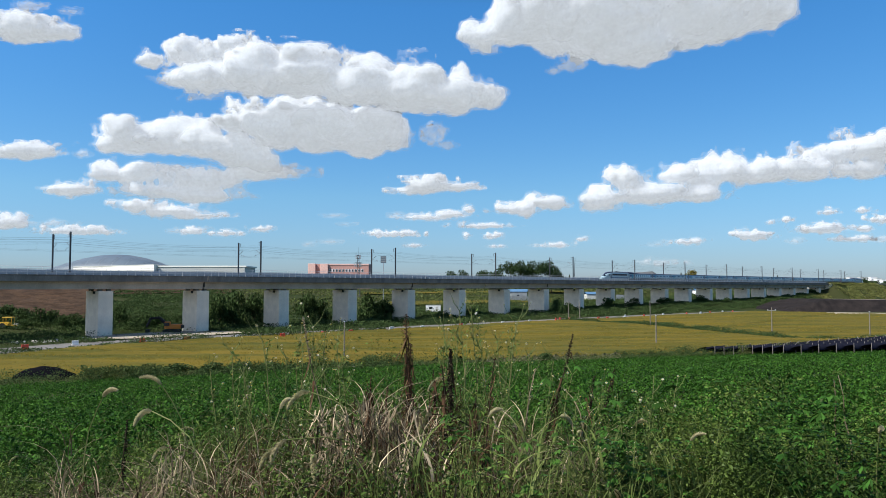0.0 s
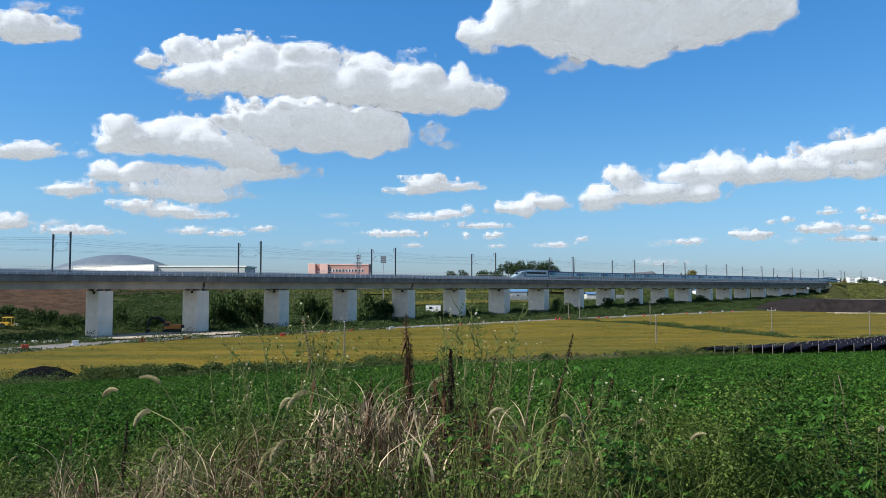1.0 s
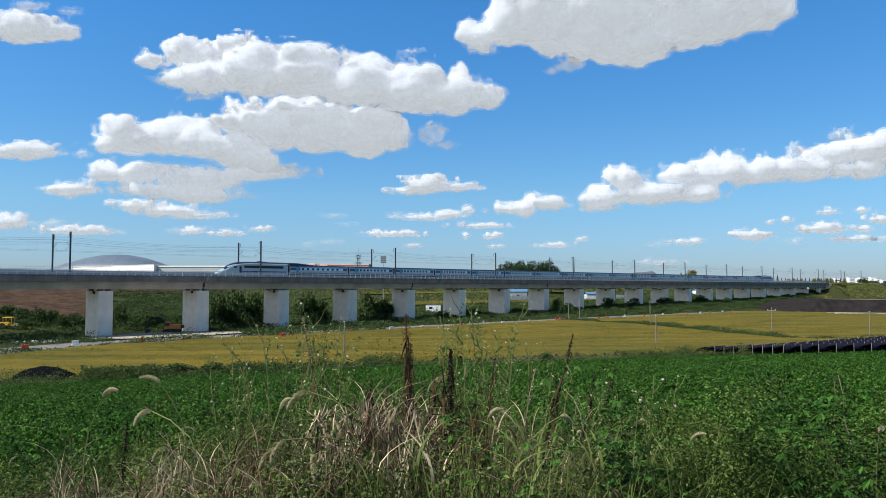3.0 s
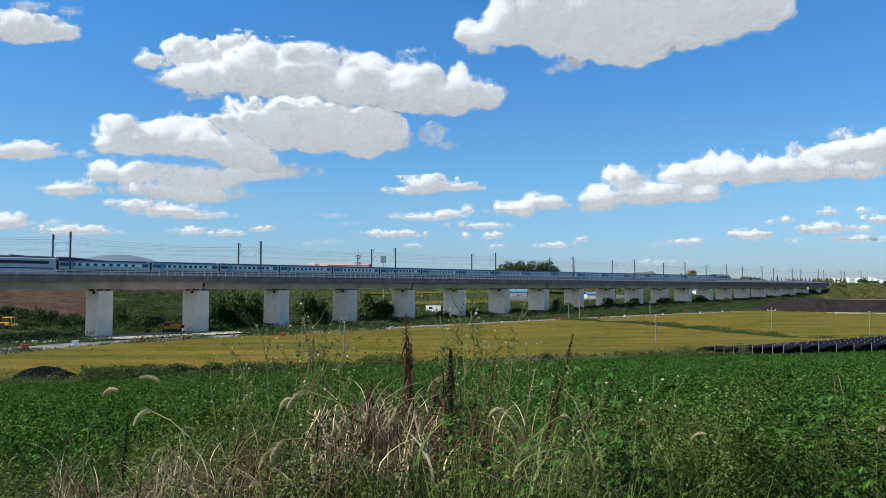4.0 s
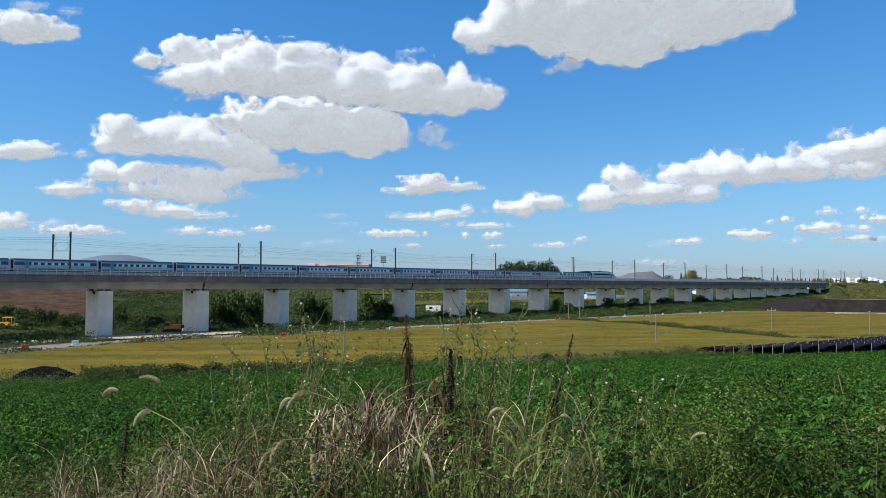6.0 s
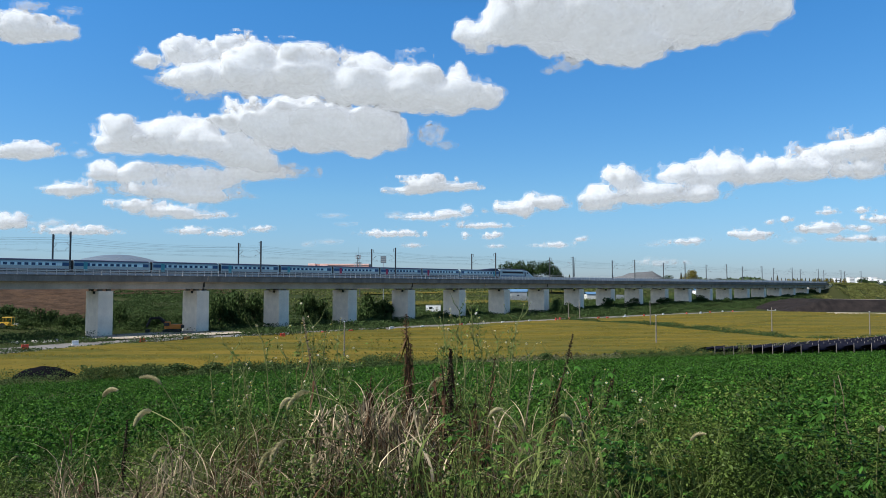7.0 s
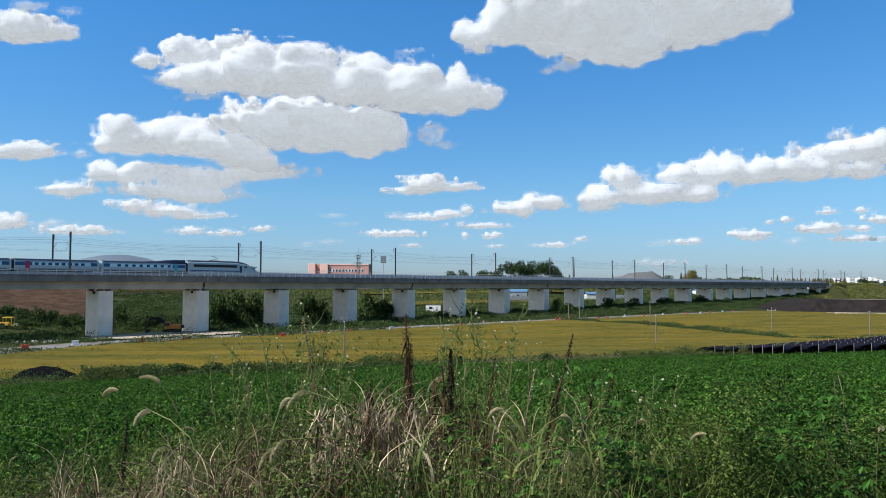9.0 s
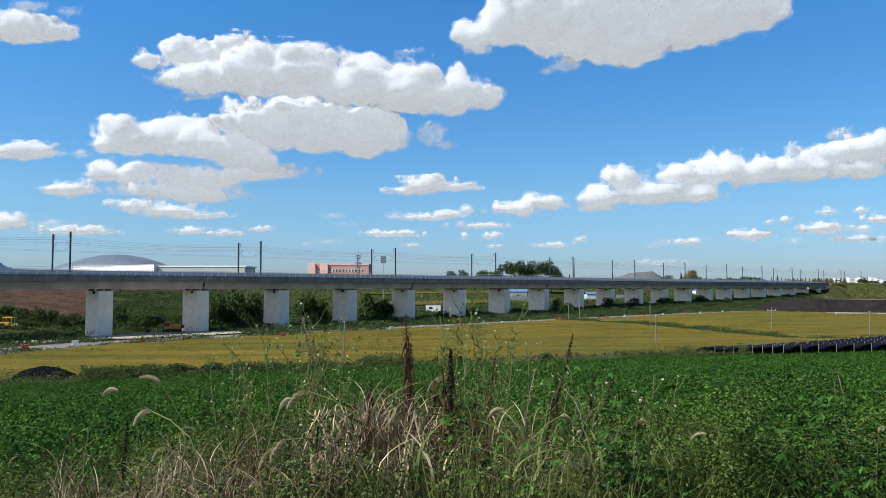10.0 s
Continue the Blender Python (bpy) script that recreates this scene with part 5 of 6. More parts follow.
def shade_rows():
    """Black shade cloth on timber posts over a crop, in parallel rows."""
    a, b = Vector((0.79, 0.61, 0)), Vector((0.61, -0.79, 0))
    rot = Matrix(((a.x, -b.x, 0, 0), (a.y, -b.y, 0, 0), (0, 0, 1, 0), (0, 0, 0, 1)))
    pm = to_mesh(rod(bmesh.new(), (0, 0, -0.3), (0, 0, 1.0), 0.05, 0.045, 6), "post", M["timber"])
    rng = random.Random(9)
    for k in range(1, 21):
        d = 1.7 * k
        m = max(0.0, (0.79 * d - 12) / 0.61)
        p = Vector((43.6, 129.0, 0)) + b * d + a * m
        length = min(62.0, 3.02 * d + 2) - m
        g = float(height(p.x, p.y))
        t = thing("shade_row", Matrix.Translation((p.x, p.y, g)) @ rot, "row of black shade cloth on timber posts over a crop", "shade frame", "shade frames over the crop")
        n = int(length / 1.9)
        xs = np.arange(0, n + 0.01, 0.25) * 1.9
        V, F = [], []
        for xx in xs:
            sag = 0.10 * abs(math.sin(xx / 1.9 * math.pi)) + rng.uniform(0, 0.02)
            V += [(xx, -0.99, 1.0 - sag), (xx, -0.95, 1.72 - sag), (xx, 0.0, 1.52 - sag * 1.3), (xx, 0.93, 1.15 - sag * 0.7), (xx, 0.93, 0.85), (xx, 0.91, 1.12 - sag), (xx, 0.0, 1.49 - sag * 1.3), (xx, -0.95, 1.69 - sag)]
        for c in range(len(xs) - 1):
            for r in range(7):
                F.append((c * 8 + r, c * 8 + r + 1, (c + 1) * 8 + r + 1, (c + 1) * 8 + r))
        part("shade_cloth", quads("shade_cloth", V, F, M["shade"], True), None, t, "black woven shade cloth")
        if k == 1:
            continue
        for c in range(0, n + 1, 2):
            q = part("post", pm, None, t)
            q.matrix_basis = Matrix.Translation((c * 1.9, -0.90, 0)) @ Matrix.Diagonal((1.0, 1.0, 1.92 + rng.uniform(-0.03, 0.08), 1))


shade_rows()

# ---- weeds in front, on the bank above the bean field ----
M.update(
    grass=leafy("grass_blade", (0.032, 0.060, 0.012), (0.135, 0.165, 0.048), 0.18, 0.6, 1.2, 1.2),
    straw=leafy("dry_straw", (0.42, 0.34, 0.225), (0.05, 0.033, 0.018), 0.1, 0.7, 1.7, 3.0),
    brown=leafy("withered_leaf", (0.045, 0.024, 0.014), (0.12, 0.07, 0.038), 0.15, 0.85, 1.2, 2.0),
    husk=material("blackened_stalk", (0.022, 0.017, 0.013), (0.04, 0.03, 0.02), 8, 60, 0.95, bump=0.4, dist=0.004, spec=0.1),
    stem=material("green_stem", (0.12, 0.16, 0.04), (0.16, 0.15, 0.06), 6, 40, 0.7, bump=0),
    vine=leafy("vine_leaf", (0.015, 0.056, 0.009), (0.060, 0.138, 0.024), 0.15, 0.42, 1.2, 1.0),
    aster_leaf=leafy("aster_leaf", (0.075, 0.125, 0.030), (0.13, 0.175, 0.05), 0.3, 0.5, 0.9, 1.0),
    # near-black green and brown: the shade under the weeds put into leaf colour
    under_leaf=leafy("shade_dark_leaf", (0.014, 0.026, 0.007), (0.028, 0.022, 0.012), 0.05, 0.7, 0.8, 1.0),
    bristle=leafy("seed_bristle", (0.58, 0.52, 0.34), (0.46, 0.43, 0.25), 0.5, 0.7, 0.3, 3.0),
)


def bank(x, y):
    return height(x, y)


def cover(n, y0, y1, t0=-0.68, t1=0.68):
    y = y0 * (y1 / y0) ** RNG.random(n)
    return y * RNG.uniform(t0, t1, n), y


def crest(t):
    """How tall the weeds stand, by bearing."""
    return np.interp(t, (-0.65, -0.45, -0.3, -0.15, 0.0, 0.15, 0.3, 0.45, 0.65), (0.92, 0.90, 1.05, 1.28, 1.30, 1.2, 1.12, 1.1, 1.08))


def mound(x, y):
    """The growth heaps up in mounds a stride or two across."""
    return np.clip(0.97 + 0.24 * fbm(x / 1.2 + 50, y / 1.2, 0, 2), 0.6, 1.12)


def crown_top(x, y):
    """The height of the growth: mounds, kept lower towards the path where one stands."""
    t = x / y
    fall = np.interp(t, (-0.6, -0.45, -0.35, -0.25, -0.15, 0.0, 0.1, 0.2, 0.35, 0.6), (0.215, 0.208, 0.185, 0.16, 0.138, 0.138, 0.155, 0.172, 0.178, 0.184))
    return np.minimum(crest(t) * mound(x, y), EYE - fall * y - bank(x, y))


def dry_gap(x, y):
    """Green growth thins out where the dry clumps stand."""
    t = x / y
    a = np.exp(-((t + 0.10) / 0.085) ** 2) + 0.85 * np.exp(-((t + 0.34) / 0.075) ** 2) + 0.5 * np.exp(-((t + 0.505) / 0.02) ** 2)
    return np.clip(1 - 0.36 * a, 0.3, 1)


def weed_cover():
    x, y = cover(270000, 3.2, 8.5)
    k = RNG.random(len(x)) < np.clip(0.60 + 1.7 * fbm(x / 0.5, y / 0.5), 0.0, 1) * dry_gap(x, y)
    x, y = x[k], y[k]
    h = crown_top(x, y) * np.clip(0.70 + 1.0 * fbm(x / 0.5 + 3, y / 0.5), 0.15, 1.35) * np.interp(y, (3.2, 6.5, 9), (0.95, 0.95, 0.5))
    z = bank(x, y) + h * (1 - 0.75 * RNG.random(len(x)) ** 1.8)
    stuff("weed_leaves", leaf_quads(np.stack([x, y, z], 1), RNG.uniform(0.010, 0.036, len(x)), 0.5, 0.14, 0.45), M["weed"], "mixed green weed leaves on the bank", "weeds")
    x, y = cover(24000, 3.2, 9.0)
    k = RNG.random(len(x)) < np.clip(0.5 + 1.0 * fbm(x / 1.1 + 9, y / 1.1), 0.08, 1) * dry_gap(x, y) * np.where(x / y > 0.14, 0.22, 1)
    x, y = x[k], y[k]
    h = crown_top(x, y) * RNG.uniform(0.55, 1.25, len(x)) * np.interp(y, (3.2, 6.5, 9), (0.95, 1.0, 0.6))
    stuff("grass_blades", blades(np.stack([x, y, bank(x, y)], 1), h, RNG.uniform(0.1, 0.75, len(x)), RNG.uniform(0.007, 0.015, len(x)), 4), M["grass"], "long green grass blades on the bank", "grass")
    # dry clumps
    P, H, Ln = [], [], []
    for px, py, n, tall, spread in ((-0.375, 4.6, 520, 0.80, 0.42), (-0.30, 4.3, 420, 0.85, 0.35), (-0.505, 5.2, 110, 1.05, 0.12), (-0.15, 4.5, 420, 0.95, 0.26), (-0.09, 4.6, 480, 1.0, 0.24), (-0.045, 5.0, 320, 1.12, 0.2),
                                   (0.05, 5.0, 180, 0.95, 0.3), (0.10, 4.6, 120, 0.85, 0.3), (0.2, 5.0, 80, 0.9, 0.4), (-0.22, 4.6, 260, 0.9, 0.4), (-0.58, 4.4, 120, 0.7, 0.4), (0.48, 5.0, 60, 0.9, 0.4)):
        n, tall = int(n * 0.28), tall * 0.85
        x, y = px * py + RNG.normal(0, spread, n), py + RNG.normal(0, spread, n)
        P.append(np.stack([x, y, bank(x, y)], 1)), H.append(tall * RNG.uniform(0.5, 1.1, n)), Ln.append(RNG.uniform(0.1, 1.3, n))
    P, H, Ln = np.concatenate(P), np.concatenate(H), np.concatenate(Ln)
    stuff("dry_grass", blades(P, H, Ln, RNG.uniform(0.004, 0.011, len(P)), 5), M["straw"], "tangled clumps of dry straw-coloured grass", "dry grass")
    # lodged straw lying every way over the clumps
    Q, k = [], 0
    for px, py, n, tall, spread in ((-0.345, 4.3, 950, 1.08, 0.34), (-0.27, 4.2, 200, 1.18, 0.28), (-0.41, 4.2, 420, 0.92, 0.3), (-0.10, 4.6, 1150, 1.34, 0.28), (-0.505, 5.0, 260, 1.12, 0.07), (-0.17, 4.5, 520, 1.25, 0.25), (-0.035, 4.7, 520, 1.3, 0.2), (0.09, 4.5, 320, 1.08, 0.25), (-0.6, 4.4, 160, 0.85, 0.4), (0.19, 4.6, 220, 1.12, 0.2)):
        n = int(n * 1.0)
        x, y = px * py + RNG.normal(0, spread, n), py + RNG.normal(0, spread * 0.8, n)
        top = tall * np.exp(-((x - px * py) ** 2 + (y - py) ** 2) / (2 * (spread * 1.4) ** 2))
        Q.append(np.stack([x, y, bank(x, y) + top * RNG.uniform(0.35, 1.0, n)], 1))
    Q = np.concatenate(Q)
    stuff("lodged_straw", blades(Q, RNG.uniform(0.14, 0.4, len(Q)), RNG.uniform(0.6, 1.6, len(Q)), RNG.uniform(0.003, 0.009, len(Q)), 4), M["straw"], "pale lodged straw lying over the weeds", "dry grass")
    x, y = cover(2600, 4.2, 6.0, -0.3, 0.08)
    stuff("brown_stems", blades(np.stack([x, y, bank(x, y)], 1), RNG.uniform(0.7, 1.35, len(x)), RNG.uniform(0.05, 0.4, len(x)), RNG.uniform(0.006, 0.011, len(x)), 4), M["brown"], "reddish-brown dead stems among the weeds", "dead weeds")
    # broad pale dry leaves hanging in the tallest clump
    n = 600
    x, y = cover(n, 4.0, 5.2, -0.175, -0.03)
    Q2 = np.stack([x, y, bank(x, y) + RNG.uniform(0.55, 1.35, n)], 1)
    stuff("hanging_dry_leaves", blades(Q2, -RNG.uniform(0.06, 0.2, n), RNG.uniform(-1.4, -0.4, n), RNG.uniform(0.004, 0.013, n), 5), M["straw"], "pale dry leaves hanging from withered stems", "dead leaves")
    n = 15000
    k = RNG.integers(0, len(P), n)
    Q = P[k] + RNG.normal(0, 0.12, (n, 3))
    Q[:, 2] = bank(Q[:, 0], Q[:, 1]) + H[k] * RNG.uniform(0.1, 0.9, n)
    stuff("withered_leaves", leaf_quads(Q, RNG.uniform(0.03, 0.11, n), 0.1, 0.3, 0.3), M["brown"], "withered brown leaves hanging in the dry grass", "dead leaves")


def palmate(P, size, rng):
    """Five-fingered leaves: five slim leaflets fanned from each place."""
    n = len(P)
    yaw, tilt = rng.uniform(0, math.tau, n), rng.normal(0.25, 0.3, n)
    roll = rng.normal(0, 0.35, n)
    sets = []
    for a, l in ((-1.25, 0.62), (-0.62, 0.88), (0, 1.0), (0.62, 0.88), (1.25, 0.62)):
        d = np.stack([np.cos(yaw + a), np.sin(yaw + a), -np.sin(tilt) - 0.3 * np.sin(a) * roll], 1)
        s = np.stack([-np.sin(yaw + a), np.cos(yaw + a), roll * 0.5], 1)
        L = (size * l)[:, None]
        up = np.array([0, 0, 1.0])
        V = np.stack([P, P + d * L * 0.55 + s * L * 0.2 + up * L * 0.06, P + d * L - up * L * 0.10, P + d * L * 0.55 - s * L * 0.2 + up * L * 0.06], 1).reshape(-1, 3)
        sets.append((V, np.arange(4 * n).reshape(n, 4)))
    return join(*sets)


def vines():
    for n, t0, t1, y0, y1, wt in ((4300, 0.21, 0.70, 3.3, 4.9, 1.0), (800, 0.24, 0.70, 4.5, 7.5, 0.6), (420, 0.0, 0.2, 3.3, 4.2, 0.7), (260, -0.66, -0.4, 3.3, 4.2, 0.7)):
        x, y = cover(n, y0, y1, t0, t1)
        k = RNG.random(n) < np.clip(wt * (0.6 + 0.9 * fbm(x / 0.8 + 4, y / 0.8)), 0, 1)
        x, y = x[k], y[k]
        top = crown_top(x, y) * np.clip(0.82 + 0.7 * fbm(x / 0.8, y / 0.8), 0.35, 1.3)
        z = bank(x, y) + top * (1 - 0.35 * RNG.random(len(x)))
        stuff("vine_leaves", palmate(np.stack([x, y, z], 1), RNG.uniform(0.03, 0.066, len(x)), RNG), M["vine"], "climbing vine with five-fingered green leaves", "vine")


def sprigs():
    """Bushy weeds: upright plumes of many fine leaves, in mounds with dark gaps between."""
    for t0, t1, n, name, mat in ((0.10, 0.70, 1150, "bushy_weeds", M["weed"]), (-0.68, 0.12, 620, "bushy_weeds", M["weed"]), (-0.68, -0.2, 300, "bushy_weeds", M["vine"])):
        x, y = cover(n, 3.5, 7.5, t0, t1)
        heap = fbm(x / 0.9 + 21, y / 0.9)
        k = RNG.random(n) < np.clip(0.65 + 1.2 * heap, 0, 1) * dry_gap(x, y)
        x, y, heap = x[k], y[k], heap[k]
        top = crown_top(x, y) * np.clip(0.80 + 0.38 * heap, 0.4, 1.2) * np.interp(y, (3.5, 6, 7.5), (0.85, 0.98, 0.9))
        m = 85
        i = np.repeat(np.arange(len(x)), m)
        u = RNG.random(len(i)) ** 0.7
        tall = RNG.uniform(0.25, 0.55, len(x))[i]
        wide = RNG.uniform(0.05, 0.11, len(x))[i] * (1.15 - u)
        a = RNG.uniform(0, math.tau, len(i))
        r = np.sqrt(RNG.random(len(i))) * wide
        lean = RNG.normal(0, 0.18, (len(x), 2))[i] * (u * tall)[:, None]
        P = np.stack([x[i] + np.cos(a) * r + lean[:, 0], y[i] + np.sin(a) * r + lean[:, 1], bank(x, y)[i] + top[i] - tall * (1 - u)], 1)
        stuff(name, leaf_quads(P, RNG.uniform(0.010, 0.034, len(P)), 0.35, 0.15, 0.4), mat, "bushy weeds with fine leaves in mounds on the bank", "weeds")


def arching_leaves():
    """Broad grass leaves that rise, bend over and hang, green or half withered."""
    for n, t0, t1, mat, label in ((1700, -0.66, 0.25, M["grass"], "broad green grass leaves bending over"), (620, -0.55, 0.12, M["straw"], "curled dry grass leaves bending over"),
                                  (260, -0.3, 0.1, M["brown"], "reddish-brown withered leaves bending over"), (260, 0.2, 0.68, M["grass"], "broad green grass leaves bending over")):
        x, y = cover(n, 3.6, 6.4, t0, t1)
        z = bank(x, y) + crown_top(x, y) * RNG.uniform(0.25, 0.85, n)
        stuff("arching_leaves", blades(np.stack([x, y, z], 1), RNG.uniform(0.16, 0.36, n), RNG.uniform(0.7, 1.9, n), RNG.uniform(0.007, 0.017, n), 6), mat, label, "grass")


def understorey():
    """Lower leaves added to shade the ground, shade also put into their dark colour."""
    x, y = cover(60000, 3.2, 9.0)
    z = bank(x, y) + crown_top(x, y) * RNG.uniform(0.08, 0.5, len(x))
    stuff("lower_leaves", leaf_quads(np.stack([x, y, z], 1), RNG.uniform(0.05, 0.11, len(x)), 0.6, 0.15, 0.6), M["under_leaf"], "lower leaves with the shade beneath the weeds in their dark colour", "weeds")


understorey()
weed_cover()
vines()
sprigs()
arching_leaves()


def curve_rod(bm, pts, r0, r1, n=5):
    """One tapered round stem along a bent line."""
    P = [Vector(p) for p in pts]
    k, rings = len(P) - 1, []
    for i, p in enumerate(P):
        t = (P[min(i + 1, k)] - P[max(i - 1, 0)]).normalized()
        u = t.cross(Vector((0.31, 0.95, 0.05))).normalized()
        w = t.cross(u)
        r = r0 + (r1 - r0) * i / k
        rings.append([bm.verts.new(p + (u * math.cos(2 * math.pi * j / n) + w * math.sin(2 * math.pi * j / n)) * r) for j in range(n)])
    for A, B in zip(rings, rings[1:]):
        for j in range(n):
            bm.faces.new((A[j], A[(j + 1) % n], B[(j + 1) % n], B[j]))
    bm.faces.new(rings[0][::-1])
    bm.faces.new(rings[-1])
    return bm


def arc(tall, lean, droop, n=9):
    out = []
    for i in range(n + 1):
        t = i / n
        out.append(Vector((lean * t ** 1.5 + droop * max(0, t - 0.72) * 0.7, 0, tall * (t - 0.55 * droop * max(0, t - 0.75) ** 1.5 * 2.2))))
    return out


def foxtail_kind(seed, tall, lean, droop, green):
    rng = np.random.default_rng(seed)
    pts = arc(tall, lean, droop)
    stem = to_mesh(curve_rod(bmesh.new(), pts, 0.0042, 0.0024, 4), "stem", M["stem"] if green else M["straw"])
    # the bristly head hangs on from the stem's tip
    d = (pts[-1] - pts[-2]).normalized()
    head, p = [pts[-1]], pts[-1]
    for i in range(6):
        d = (d + Vector((0.02, 0, -0.30 * droop - 0.06))).normalized()
        p = p + d * 0.018
        head.append(p)
    n = 620
    t = rng.random(n) * 5.999
    i = t.astype(int)
    H = np.array([list(v) for v in head])
    c = H[i] + (H[i + 1] - H[i]) * (t - i)[:, None]
    ax = H[i + 1] - H[i]
    ax /= np.linalg.norm(ax, axis=1, keepdims=True)
    r = rng.normal(size=(n, 3))
    r -= ax * (r * ax).sum(1, keepdims=True)
    r /= np.linalg.norm(r, axis=1, keepdims=True)
    s = np.cross(ax, r)
    L = (0.015 * np.clip(1.25 - np.abs(t / 6 - 0.4) * 1.3, 0.4, 1))[:, None]
    w = 0.0028
    V = np.stack([c - s * w, c + s * w, c + (r * 0.8 + ax * 0.6) * L + s * w * 0.2, c + (r * 0.8 + ax * 0.6) * L - s * w * 0.2], 1).reshape(-1, 3)
    bristles = quads("seed_head", V, np.arange(4 * n).reshape(n, 4), M["bristle"])
    P = np.array([list(pts[1]), list(pts[3]), list(pts[4])])
    leaf = quads("leaf_blades", *blades(P, np.array([0.3, 0.32, 0.28]), np.array([0.6, 0.8, 0.9]), np.array([0.012, 0.012, 0.010]), 5, rng), M["grass"] if green else M["straw"])
    return stem, bristles, leaf


FOX = [foxtail_kind(1, 1.0, 0.12, 0.9, True), foxtail_kind(2, 0.95, 0.25, 1.2, True), foxtail_kind(3, 1.1, 0.05, 0.5, True), foxtail_kind(4, 1.0, 0.2, 1.0, False)]


def foxtail(i, x, y, k, turn):
    t = thing("foxtail_grass", Matrix.Translation((x, y, float(bank(x, y)) - 0.02)) @ Matrix.Rotation(turn, 4, "Z") @ Matrix.Scale(k, 4),
              "pale bristly foxtail grass with a nodding head" if i % 4 != 3 else "dry straw-coloured foxtail grass with a nodding head", "grass", "foxtails on the bank")
    for nm, me in zip(("stem", "seed_head", "leaf_blades"), FOX[i % 4]):
        part(nm, me, None, t)


rng = random.Random(11)
# bearing, distance, height
for i, (b, d, h) in enumerate(((-0.305, 4.4, 1.55), (-0.385, 4.2, 1.12), (-0.487, 5.0, 1.42), (0.130, 4.0, 1.15), (-0.072, 4.6, 1.66), (-0.04, 4.4, 1.60), (-0.245, 4.6, 1.3), (-0.27, 5.0, 1.25), (-0.14, 4.3, 1.4),
                               (-0.19, 4.8, 1.55), (0.03, 4.6, 1.2), (0.06, 4.2, 1.1), (0.095, 4.8, 1.35), (0.155, 4.5, 1.2), (0.58, 4.4, 1.1), (0.565, 4.8, 1.2), (0.60, 4.6, 1.15), (-0.11, 4.1, 1.2), (-0.16, 4.0, 1.1),
                               (0.075, 5.0, 1.5), (0.15, 4.6, 1.22), (-0.30, 5.2, 1.55), (-0.335, 5.0, 1.45), (0.0, 4.4, 1.25), (-0.2, 4.4, 1.25), (-0.13, 4.8, 1.38), (0.3, 4.4, 1.05), (0.42, 4.6, 1.1), (0.085, 5.4, 1.62))):
    foxtail(i, b * d, d, h, rng.uniform(0, 6.28))
for i in range(46):
    d = rng.uniform(3.8, 7.5)
    b = rng.gauss(-0.1, 0.3)
    if abs(b) < 0.66:
        foxtail(i, b * d, d, rng.uniform(0.8, 1.25), rng.uniform(0, 6.28))


def flower_mesh():
    bm = bmesh.new()
    n = 14
    for i in range(n):
        a = i * math.tau / n
        c, s = math.cos(a), math.sin(a)
        c2, s2 = math.cos(a + 0.2), math.sin(a + 0.2)
        q = [(0.003 * c, 0.003 * s, 0), (0.011 * c, 0.011 * s, 0.002), (0.012 * c2, 0.012 * s2, 0.002), (0.003 * c2, 0.003 * s2, 0)]
        bm.faces.new([bm.verts.new(p) for p in q])
    return to_mesh(bm, "flower_head", M["petal"])


FLOWER = flower_mesh()
EYELET = to_mesh(rod(bmesh.new(), (0, 0, -0.004), (0, 0, 0.004), 0.0035, 0.0045, 8), "flower_centre", M["yolk"])


def aster(b, d, tall, seed, flowers=12, lean=0.1):
    """A tall branching weed with narrow leaves and small white daisies."""
    r = random.Random(seed)
    x, y = b * d, d
    t = thing("white_aster", Matrix.Translation((x, y, float(bank(x, y)) - 0.02)) @ Matrix.Rotation(r.uniform(0, 6.28), 4, "Z"),
              "tall branching green weed with small white daisies", "weed", "asters on the bank")
    bm = bmesh.new()
    main = [Vector((lean * (i / 8) ** 1.6 + r.gauss(0, 0.006), r.gauss(0, 0.006), tall * i / 8)) for i in range(9)]
    curve_rod(bm, main, 0.007, 0.003, 5)
    tips, lp = [main[-1]], []
    for i in range(3, 9):
        for k in range(3):
            a = r.uniform(0, 6.28)
            L = tall * r.uniform(0.08, 0.26) * (1.15 - i / 10)
            p0 = main[i]
            p1 = p0 + Vector((math.cos(a) * L * 0.5, math.sin(a) * L * 0.5, L * 0.55))
            p2 = p1 + Vector((math.cos(a) * L * 0.25, math.sin(a) * L * 0.25, L * 0.55))
            curve_rod(bm, [p0, p1, p2], 0.0022, 0.0012, 4)
            tips.append(p2)
            lp += [p0, p1, (p0 + p1) / 2]
    for i in range(1, 400):
        lp.append(main[min(8, int(i / 400 * 8))] + Vector((r.gauss(0, 0.02), r.gauss(0, 0.02), r.uniform(0, tall / 8))))
    part("stem", bm, M["stem"], t)
    g = np.random.default_rng(seed)
    P = np.array([list(p) for p in lp])
    part("leaves", quads("leaves", *leaf_quads(P, g.uniform(0.016, 0.048, len(P)), 0.2, 0.15, 0.26, g), M["aster_leaf"]), None, t)
    r.shuffle(tips)
    for p in tips[:flowers]:
        f = part("flower_head", FLOWER, None, t, "small white daisy")
        f.location = p
        f.rotation_euler = (r.gauss(0.5, 0.6), r.gauss(0, 0.7), 0)
        k = r.uniform(0.6, 0.95)
        f.scale = (k, k, k)
        c = part("flower_centre", EYELET, None, f)


